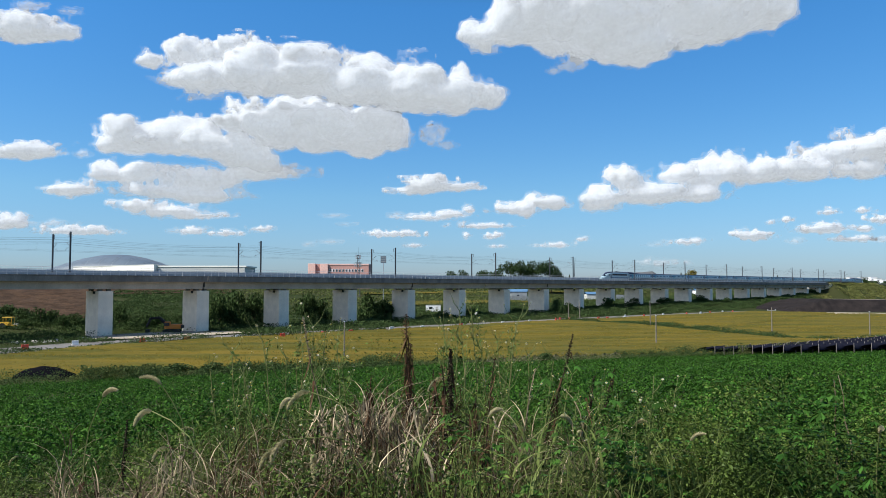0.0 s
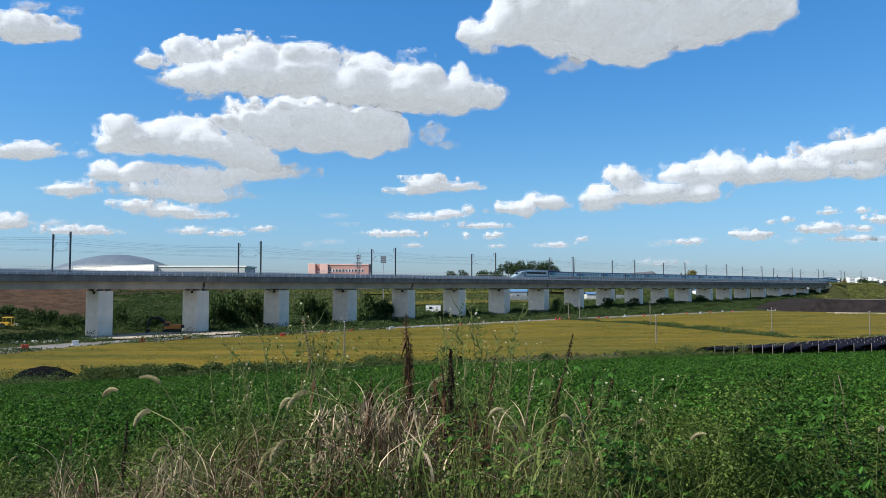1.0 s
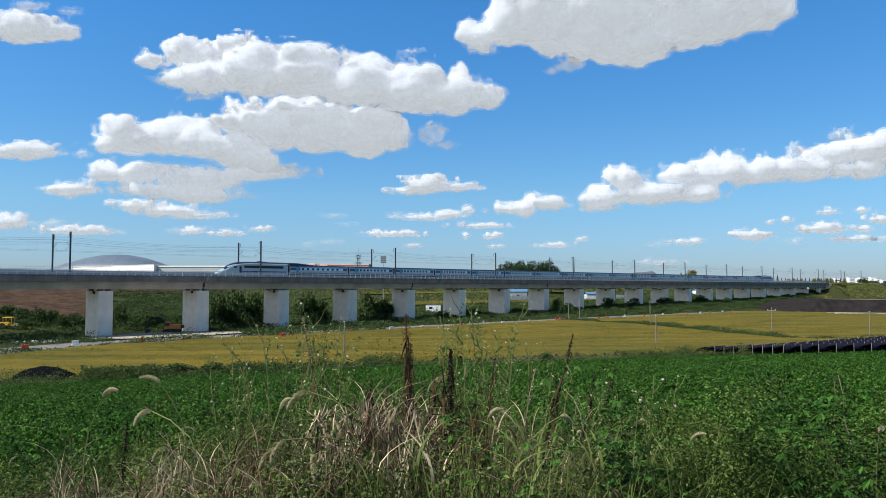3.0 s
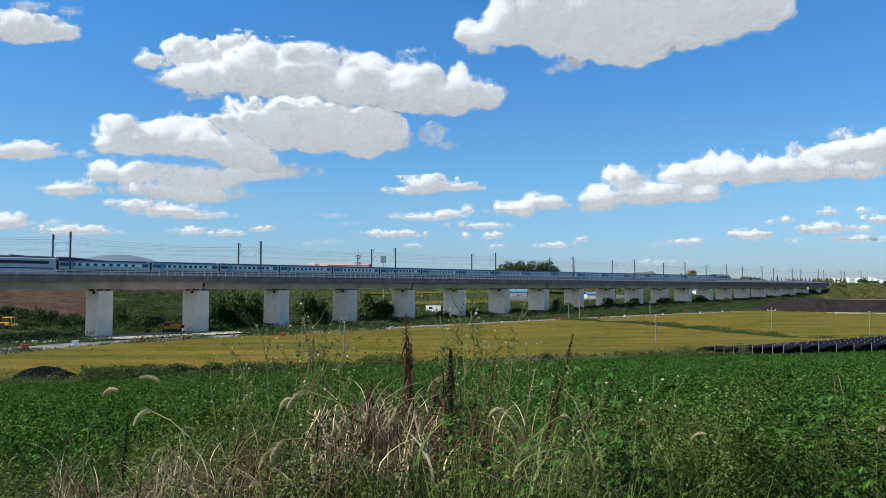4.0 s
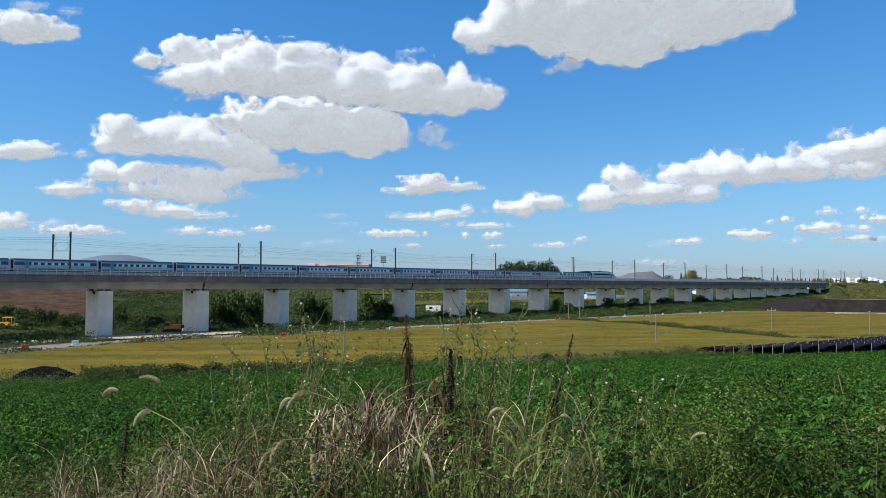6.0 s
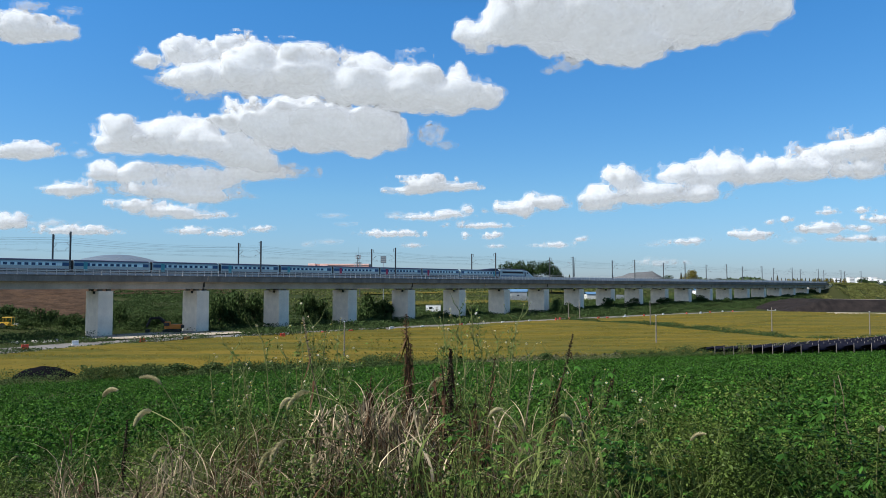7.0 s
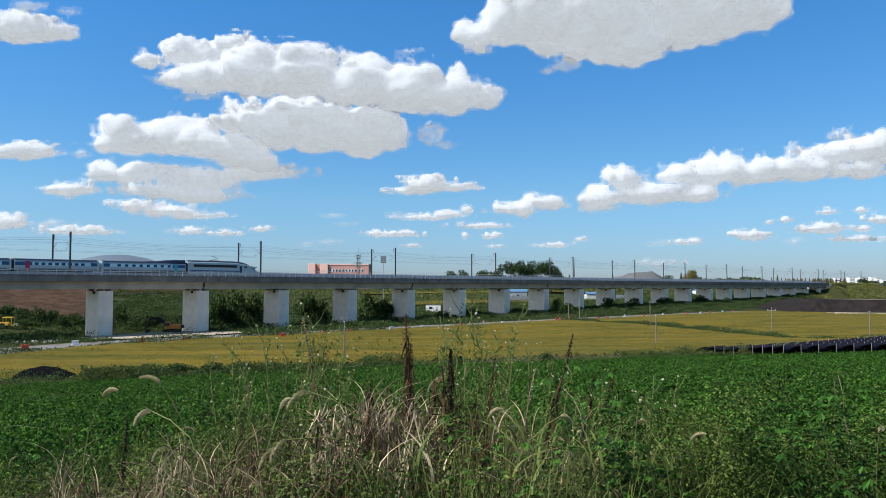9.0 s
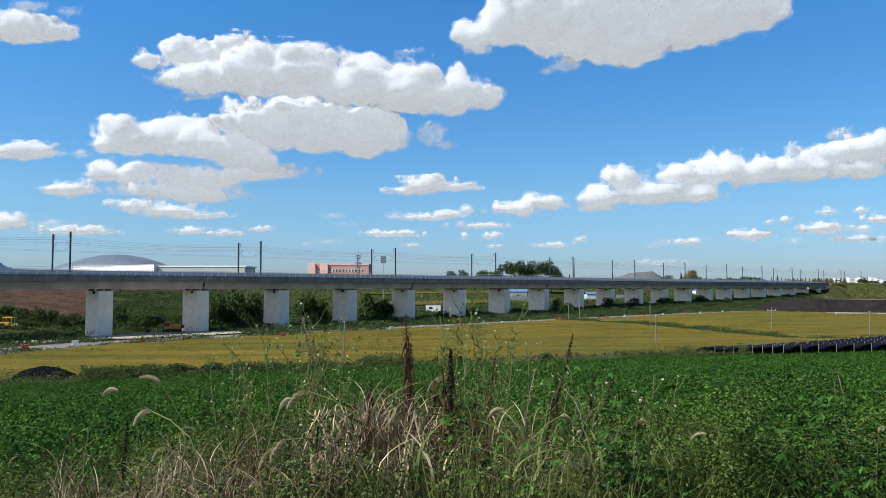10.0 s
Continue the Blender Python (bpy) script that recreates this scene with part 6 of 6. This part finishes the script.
for n, (b, d, tall, fl, lean) in enumerate(((-0.223, 5.2, 1.78, 12, 0.12), (-0.273, 5.0, 1.68, 10, 0.1), (-0.255, 5.4, 1.6, 6, 0.1), (-0.185, 5.6, 1.86, 8, 0.05), (-0.13, 5.4, 1.75, 7, 0.1), (-0.16, 5.8, 1.8, 6, 0.1), (-0.205, 5.8, 1.75, 6, 0.1),
                                           (0.035, 5.4, 1.92, 12, 0.1), (0.055, 5.6, 1.96, 13, 0.1), (0.075, 5.4, 1.82, 9, 0.15), (0.09, 5.8, 1.7, 7, 0.1), (0.02, 5.8, 1.8, 6, 0.1), (0.12, 5.2, 1.55, 6, 0.15),
                                           (0.19, 5.0, 1.25, 7, 0.1), (0.20, 5.4, 1.35, 6, 0.1), (0.27, 5.2, 1.3, 8, 0.1), (0.29, 5.5, 1.3, 8, 0.12), (0.25, 5.8, 1.2, 5, 0.1), (-0.62, 4.6, 1.0, 3, 0.1), (0.36, 4.2, 1.0, 5, 0.1), (-0.36, 4.2, 0.9, 5, 0.1),
                                           (-0.315, 4.0, 0.85, 5, 0.1), (0.62, 5.0, 1.2, 4, 0.1))):
    aster(b, d, tall, 40 + n, fl + 5, lean)
    aster(b + 0.014 * (-1) ** n, d + 0.15, tall * 0.93, 140 + n, fl + 2, lean * 1.4)


def dead_stalk(b0, d, base_up, b1, top_up, label, seed, thick, dense, mat, leafy_n=0, start=0.0):
    """A dead stalk from one bearing to another, crusted with dry seed clusters; heights are from the eye."""
    r = np.random.default_rng(seed)
    a = np.array([b0 * d, d, EYE + base_up])
    a[2] = float(bank(a[0], a[1])) - 0.03 if base_up is None else a[2]
    c = np.array([b1 * d, d, EYE + top_up])
    t = thing("dead_stalk", pose(*a), label, "dead weed")
    v = c - a
    pts = [Vector(v * k + (r.normal(0, 0.008, 3) if 0 < k < 1 else 0)) for k in np.linspace(0, 1, 10)]
    part("stalk", curve_rod(bmesh.new(), pts, 0.008, 0.003, 6), M["husk"] if mat is not M["straw"] else M["straw"], t)
    if dense:
        k = start + (1 - start) * r.random(dense)
        P = v[None] * k[:, None] + r.normal(0, 1, (dense, 3)) * (thick * np.interp(k, (0, 0.5, 0.9, 1), (0.5, 1, 0.8, 0.3)))[:, None]
        part("seed_crust", quads("seed_crust", *leaf_quads(P, r.uniform(0.008, 0.02, dense), 0.1, 0.3, 0.7, r), mat), None, t)["kind"] = "stuff"
    if leafy_n:
        k = 0.15 + 0.8 * r.random(leafy_n)
        P = v[None] * k[:, None] + r.normal(0, 0.012, (leafy_n, 3))
        part("withered_leaves", quads("withered_leaves", *blades(P, -r.uniform(0.06, 0.22, leafy_n), r.uniform(-0.9, -0.3, leafy_n), r.uniform(0.008, 0.022, leafy_n), 4, r), M["brown"]), None, t)


def ground_drop(b, d):
    return float(bank(b * d, d)) - EYE


D = 5.0
dead_stalk(0.006, D, ground_drop(0.006, D), 0.0105, -0.42, "upright blackened dead stalk crusted with seeds", 3, 0.013, 1500, M["husk"], 10, 0.35)
dead_stalk(-0.038, 5.3, ground_drop(-0.038, 5.3), -0.050, -0.20, "tall withered brown weed with curled hanging leaves", 4, 0.026, 620, M["brown"], 90, 0.35)
dead_stalk(-0.056, 5.5, ground_drop(-0.056, 5.5), -0.044, -0.42, "tall withered brown weed with curled hanging leaves", 14, 0.024, 420, M["brown"], 70, 0.3)
dead_stalk(0.095, 5.4, ground_drop(0.095, 5.4), 0.176, -0.35, "leaning dark dead stalk with seed clusters", 5, 0.016, 520, M["husk"], 26, 0.3)
dead_stalk(0.17, 5.6, ground_drop(0.17, 5.6), 0.232, -0.62, "leaning dark dead stalk with seed clusters", 6, 0.012, 300, M["husk"], 14, 0.4)
dead_stalk(-0.435, 4.8, ground_drop(-0.435, 4.8), -0.425, -0.86, "short blackened dead stalk", 7, 0.008, 320, M["husk"], 4, 0.4)
dead_stalk(0.53, 5.2, ground_drop(0.555, 5.2), 0.528, -0.65, "bare bleached dry stick leaning in the weeds", 8, 0.004, 0, M["straw"], 0)
dead_stalk(0.575, 5.2, ground_drop(0.575, 5.2), 0.534, -0.62, "bare bleached dry stick leaning in the weeds", 9, 0.004, 0, M["straw"], 0)
dead_stalk(0.07, 5.0, ground_drop(0.07, 5.0), 0.125, -0.55, "dry straw-coloured stalk leaning over", 10, 0.006, 60, M["straw"], 5, 0.6)
dead_stalk(-0.12, 5.0, ground_drop(-0.10, 5.0), -0.19, -0.20, "dry straw-coloured stalk leaning over", 12, 0.006, 60, M["straw"], 4, 0.85)
dead_stalk(-0.095, 5.2, ground_drop(-0.095, 5.2), -0.075, -0.7, "brown withered stalk in dry grass", 13, 0.012, 260, M["brown"], 40, 0.3)

# more withered weeds standing in the dry clumps
for i in range(15):
    r = np.random.default_rng(70 + i)
    b, dist = r.uniform(-0.19, 0.05), r.uniform(4.7, 5.6)
    dead_stalk(b, dist, ground_drop(b, dist), b + r.uniform(-0.03, 0.045), -r.uniform(0.45, 0.85), "dark brown withered weed with limp hanging leaves", 90 + i, 0.024, int(r.integers(80, 240)), M["brown"], int(r.integers(40, 75)), 0.3)
for i in range(2):
    r = np.random.default_rng(172 + i)
    b, dist = r.uniform(0.10, 0.42), r.uniform(5.0, 5.8)
    dead_stalk(b, dist, ground_drop(b, dist), b + r.uniform(0.02, 0.07), -r.uniform(0.62, 0.85), "leaning dark dead stalk with seed clusters", 190 + i, 0.014, int(r.integers(200, 380)), M["husk"], 18, 0.35)

# ---- fair-weather cumulus: soft-edged heaps built from nested skins of a billowing density ----
def cloud_material(name, alpha, ragged=0.5, least=0.0):
    """White vapour that scatters light on both sides; thin skins let the sky through in ragged patches."""
    m = bpy.data.materials.new(name)
    m.use_nodes = True
    n, l = m.node_tree.nodes, m.node_tree.links
    n.remove(n["Principled BSDF"])
    d, t, mix = n.new("ShaderNodeBsdfDiffuse"), n.new("ShaderNodeBsdfTranslucent"), n.new("ShaderNodeMixShader")
    d.inputs[0].default_value = t.inputs[0].default_value = (0.43, 0.455, 0.485, 1)
    mix.inputs[0].default_value = 0.3
    l.new(d.outputs[0], mix.inputs[1])
    l.new(t.outputs[0], mix.inputs[2])
    # light scattered on inside the cloud
    em, ad = n.new("ShaderNodeEmission"), n.new("ShaderNodeAddShader")
    em.inputs["Color"].default_value, em.inputs["Strength"].default_value = (0.90, 0.945, 1.0, 1), 0.315
    l.new(mix.outputs[0], ad.inputs[0])
    l.new(em.outputs[0], ad.inputs[1])
    out = ad.outputs[0]
    if alpha < 1:
        tc, nz = n.new("ShaderNodeTexCoord"), n.new("ShaderNodeTexNoise")
        nz.inputs["Scale"].default_value, nz.inputs["Detail"].default_value, nz.inputs["Roughness"].default_value = 0.02, 5.0, 0.6
        l.new(tc.outputs["Object"], nz.inputs["Vector"])
        rg = n.new("ShaderNodeMapRange")
        rg.inputs["From Min"].default_value, rg.inputs["From Max"].default_value = ragged - 0.14, ragged + 0.14
        rg.inputs["To Min"].default_value, rg.inputs["To Max"].default_value = least, alpha
        l.new(nz.outputs["Fac"], rg.inputs["Value"])
        tp, mx = n.new("ShaderNodeBsdfTransparent"), n.new("ShaderNodeMixShader")
        l.new(rg.outputs[0], mx.inputs[0])
        l.new(tp.outputs[0], mx.inputs[1])
        l.new(out, mx.inputs[2])
        out = mx.outputs[0]
    l.new(out, n["Material Output"].inputs["Surface"])
    return m


CLOUD = [cloud_material("cloud_haze", 0.13, 0.53), cloud_material("cloud_veil", 0.36, 0.49, 0.06), cloud_material("cloud_edge", 0.72, 0.45, 0.42), cloud_material("cloud_body", 1.0)]


def skin(d, iso):
    """The surface where a density on a grid passes iso: one corner a cell, four-cornered faces."""
    s = d > iso
    nx, ny, nz = (k - 1 for k in d.shape)
    acc, cnt = np.zeros((nx, ny, nz, 3), np.float32), np.zeros((nx, ny, nz), np.float32)
    base = [(a, b, c) for a in (0, 1) for b in (0, 1) for c in (0, 1)]
    for p in base:
        for ax in range(3):
            if p[ax]:
                continue
            q = tuple(v + (i == ax) for i, v in enumerate(p))
            A = d[p[0]:p[0] + nx, p[1]:p[1] + ny, p[2]:p[2] + nz]
            B = d[q[0]:q[0] + nx, q[1]:q[1] + ny, q[2]:q[2] + nz]
            cross = (A > iso) != (B > iso)
            t = np.where(cross, (iso - A) / np.where(cross, B - A, 1), 0)
            for i in range(3):
                acc[..., i] += np.where(cross, p[i] + (t if i == ax else 0), 0)
            cnt += cross
    live = cnt > 0
    idx = np.full(live.shape, -1, np.int64)
    idx[live] = np.arange(live.sum())
    verts = (acc[live] / cnt[live][:, None]) + np.argwhere(live)
    faces = []
    for ax in range(3):
        o = [i for i in range(3) if i != ax]
        a = [slice(None)] * 3
        b = [slice(None)] * 3
        a[ax], b[ax] = slice(0, -1), slice(1, None)
        for k in o:
            a[k] = b[k] = slice(1, -1)
        A, B = s[tuple(a)], s[tuple(b)]
        for pos in (True, False):
            c = np.argwhere((A != B) & (A == pos))
            for k in o:
                c[:, k] += 1
            e1, e2 = np.zeros(3, int), np.zeros(3, int)
            e1[o[0]], e2[o[1]] = 1, 1
            f = [idx[tuple((c - da * e1 - db * e2).T)] for da, db in ((0, 0), (1, 0), (1, 1), (0, 1))]
            flip = pos != (ax == 1)
            faces.append(np.stack(f if flip else f[::-1], -1))
    return verts, np.concatenate(faces)


CLOUDS = []
CLOUD_TEXT = dict(big="large white heaped cumulus cloud with a grey base", mid="white cumulus cloud drifting in the blue sky",
                  small="small flat white cloud low over the horizon", wisp="thin ragged wisp of white cloud")
# grid step, size of the billows, and the skins as (depth, material)
CLOUD_KIND = dict(big=(3.4, 38.0, ((-3.5, 0), (-1.2, 1), (1.4, 2), (4.6, 3))), mid=(2.6, 20.0, ((-2.2, 0), (-0.8, 1), (1.0, 2), (3.2, 3))),
                  small=(1.5, 11.0, ((-1.2, 0), (0.2, 1), (1.6, 2))), wisp=(1.7, 13.0, ((-1.4, 0), (0.2, 0), (1.8, 1))))


def blur(d):
    """A field averaged over its neighbours."""
    for ax in range(3):
        d = (np.roll(d, 1, ax) + 2 * d + np.roll(d, -1, ax)) / 4
    return d


def cloud(kind, far, drift, lobes):
    """lobes: rows of bearing, height and half sizes, all in thousandths of the distance; drift likewise, each way."""
    v, sc, levels = CLOUD_KIND[kind]
    L = np.array(lobes, float)
    room = L[:, 2:].min(1).max()
    amp = min(0.32 * sc, 0.48 * room)
    grow = 1.1 + 0.9 * amp / L[:, 2:].min(1, keepdims=True)
    lo, hi = (L[:, :2] - L[:, 2:] * grow).min(0) - 6, (L[:, :2] + L[:, 2:] * grow).max(0) + 6
    deep = L[:, 2:].min(1).max() * 1.5 + 8
    x, y, z = np.arange(lo[0], hi[0] + v, v), np.arange(-deep, deep + v, v * 1.8), np.arange(lo[1], hi[1] + v, v)
    X, Y, Z = np.meshgrid(x, y, z, indexing="ij")
    k = len(CLOUDS) * 31.7
    # how deep inside the heap of lobes, joined softly
    soft = 0.09 * np.median(L[:, 3])
    total = np.zeros(X.shape)
    for cx, cz, rx, rz in lobes:
        r = min(rx, rz)
        q = ((X - cx) / rx) ** 2 + ((Z - cz) / np.where(Z < cz, rz * 0.8, rz)) ** 2 + (Y / (r * 1.3)) ** 2
        total += np.exp(np.clip((1 - np.sqrt(q)) * r / soft, -60, 60))
    body = soft * np.log(total + 1e-26)
    lump, size = 0, 1.0
    for step_k in range(4):
        f = 2.1 ** step_k / sc
        lump = lump + size * (2.4 * np.abs(vnoise(X * f + k, Y * f + 3 * step_k, Z * f * 1.2)) - 0.75)
        size *= 0.55
    up = np.clip((Z - lo[1]) / (hi[1] - lo[1]) * 1.5, 0.65, 1)
    d = body + amp * up * lump * 0.8
    if kind in ("wisp", "small"):
        d = d + 0.5 * amp * fbm(X / sc * 2.5 + k, Y / sc * 2.5, Z / sc * 3.5, 3)
    d[[0, -1]] = d[:, [0, -1]] = d[:, :, [0, -1]] = -99
    # the light falls on a softened shape, as it does in vapour
    gentle = blur(blur(blur(np.maximum(d, -8.0))))
    G = np.stack(np.gradient(gentle, v, v * 1.8, v), -1) + 1.0 * np.stack(np.gradient(np.maximum(body, -30.0), v, v * 1.8, v), -1)
    V, F, mats, n = [], [], [], 0
    for iso, mi in levels:
        a, f = skin(d, iso)
        if len(a) == 0:
            continue
        V.append(a), F.append(f + n), mats.append(np.full(len(f), mi, np.int32))
        n += len(a)
    V, F, mats = np.concatenate(V), np.concatenate(F), np.concatenate(mats)
    near = np.clip(np.rint(V).astype(int), 0, np.array(d.shape) - 1)
    N = -G[near[:, 0], near[:, 1], near[:, 2]]
    N /= np.linalg.norm(N, axis=1, keepdims=True) + 1e-9
    P = np.stack([np.interp(V[:, i], np.arange(len(g)), g) for i, g in enumerate((x, y, z))], -1) * far / 1000
    mid = np.array([(lo[0] + hi[0]) / 2, 0, (lo[1] + hi[1]) / 2]) * far / 1000
    me = quads("cloud", P - mid, F, None, True)
    for m in CLOUD:
        me.materials.append(m)
    me.polygons.foreach_set("material_index", mats)
    me.normals_split_custom_set_from_vertices(N.astype(np.float32))
    ob = tagged(new("cloud", me), CLOUD_TEXT[kind], "cloud", "clouds in the sky")
    ob.location = (mid[0], far, EYE + mid[2])
    CLOUDS.append((ob, drift * far / 1000))


cloud("big", 2600, 4.6, [(138, 382, 67, 59), (216, 374, 94, 67), (255, 340, 66, 39), (326, 382, 102, 56), (404, 386, 67, 45), (447, 383, 30, 33), (91, 362, 31, 33), (48, 342, 27, 19), (30, 354, 14, 17)])
cloud("wisp", 2600, 4.6, [(169, 304, 19, 9), (147, 298, 8, 5)])
cloud("big", 2900, 2.0, [(-377, 285, 23, 10), (-323, 285, 58, 25), (-253, 293, 62, 35), (-190, 294, 66, 36), (-112, 277, 62, 34), (-42, 272, 61, 34), (12, 264, 45, 28), (51, 261, 31, 16)])
cloud("mid", 2900, 2.2, [(-407, 310, 22, 12), (-358, 322, 27, 20), (-323, 318, 31, 16), (-291, 329, 33, 17)])
cloud("big", 3200, 1.5, [(-271, 227, 35, 23), (-260, 237, 31, 17), (-221, 217, 58, 36), (-158, 216, 62, 39), (-104, 212, 54, 39), (-73, 208, 25, 30), (-221, 249, 26, 12)])
cloud("big", 3250, 1.5, [(-457, 194, 27, 12), (-422, 206, 40, 25), (-376, 206, 45, 25), (-337, 196, 50, 25), (-298, 187, 50, 23), (-263, 175, 37, 14)])
cloud("big", 3400, 1.4, [(-452, 152, 35, 14), (-402, 155, 58, 17), (-336, 147, 74, 20), (-266, 155, 57, 14), (-382, 131, 70, 14), (-328, 125, 54, 11)])
cloud("mid", 3900, 1.3, [(-420, 111, 37, 10), (-374, 103, 46, 8), (-335, 96, 32, 5)])
cloud("big", 3400, 1.4, [(217, 120, 36, 15), (252, 144, 26, 20), (279, 126, 60, 19), (325, 126, 50, 13), (345, 152, 62, 17), (407, 155, 70, 19), (477, 161, 74, 22), (532, 180, 58, 20), (579, 189, 50, 22), (625, 183, 43, 28), (555, 161, 50, 14)])
cloud("mid", 3700, 1.4, [(101, 106, 31, 11), (144, 114, 29, 12)])
cloud("mid", 3600, 1.4, [(-22, 139, 34, 13), (-49, 131, 25, 7), (15, 138, 23, 6)])
cloud("mid", 3300, 1.2, [(-569, 186, 47, 13), (-596, 183, 31, 11)])
cloud("mid", 2800, 1.2, [(-578, 356, 48, 22), (-533, 350, 27, 13), (-606, 362, 27, 17)])
cloud("wisp", 2700, 1.2, [(-575, 388, 19, 8)])
cloud("wisp", 2700, 1.2, [(-517, 381, 12, 5)])
cloud("mid", 3700, 1.0, [(-506, 133, 39, 11)])
cloud("wisp", 3300, 1.2, [(-495, 181, 12, 5)])
cloud("mid", 4100, 1.0, [(-593, 89, 28, 10)])
cloud("small", 4100, 1.0, [(-502, 76, 52, 7)])
cloud("small", 4300, 1.0, [(-344, 76, 23, 6)])
cloud("small", 4300, 1.0, [(-295, 73, 26, 5)])
cloud("small", 4300, 1.0, [(-248, 79, 17, 5)])
cloud("wisp", 3100, 1.2, [(-15, 209, 19, 16), (5, 194, 14, 6)])
cloud("mid", 4000, 1.0, [(-19, 94, 37, 5), (12, 99, 26, 6), (34, 105, 10, 7)])
cloud("small", 4000, 1.0, [(52, 83, 39, 5)])
cloud("small", 4300, 1.0, [(422, 70, 25, 8)])
cloud("small", 4200, 1.0, [(520, 79, 39, 8)])
cloud("small", 4200, 1.0, [(556, 65, 25, 5)])
cloud("small", 4200, 1.0, [(573, 79, 14, 5)])
cloud("small", 4100, 1.0, [(525, 102, 15, 5)])
cloud("small", 4100, 1.0, [(573, 104, 14, 4)])
cloud("small", 4400, 1.0, [(331, 61, 25, 5)])
cloud("wisp", 4400, 1.0, [(290, 58, 14, 3)])
cloud("small", 4400, 1.0, [(-72, 72, 40, 6)])
cloud("small", 4400, 1.0, [(-43, 56, 15, 4)])
cloud("small", 4400, 1.0, [(68, 69, 14, 5)])
cloud("small", 4400, 1.0, [(31, 69, 7, 4)])
cloud("small", 4400, 1.0, [(72, 55, 12, 3)])
cloud("small", 4500, 1.0, [(149, 57, 22, 4)])
cloud("small", 4500, 1.0, [(187, 65, 10, 4)])
cloud("wisp", 4400, 1.0, [(-153, 61, 14, 3)])
cloud("wisp", 4400, 1.0, [(-183, 58, 8, 3)])
cloud("wisp", 4400, 1.0, [(-150, 97, 12, 3)])
cloud("wisp", 4400, 1.0, [(-134, 85, 10, 3)])
cloud("small", 4200, 1.0, [(600, 92, 19, 7)])
cloud("small", 4200, 1.0, [(468, 91, 9, 5)])
cloud("small", 4200, 1.0, [(446, 88, 8, 4)])
cloud("wisp", 4200, 1.0, [(479, 62, 12, 4)])
cloud("wisp", 4450, 1.0, [(297, 33, 26, 5)])
cloud("wisp", 4450, 1.0, [(-535, 86, 26, 5)])
cloud("wisp", 4450, 1.0, [(598, 65, 20, 5)])
cloud("wisp", 4450, 1.0, [(-65, 99, 11, 3)])


def motions():
    """The train runs at about 225 km/h; the clouds drift slowly."""
    walk(train, [(t, on_track(284.8 - 62.55 * t)) for t in (0.0, 2.5, 5.0, 7.5, 10.0)])
    for ob, d in CLOUDS:
        p = ob.location.copy()
        walk(ob, [(0.0, pose(p.x + d, p.y, p.z)), (10.0, pose(p.x - d, p.y, p.z))])


motions()
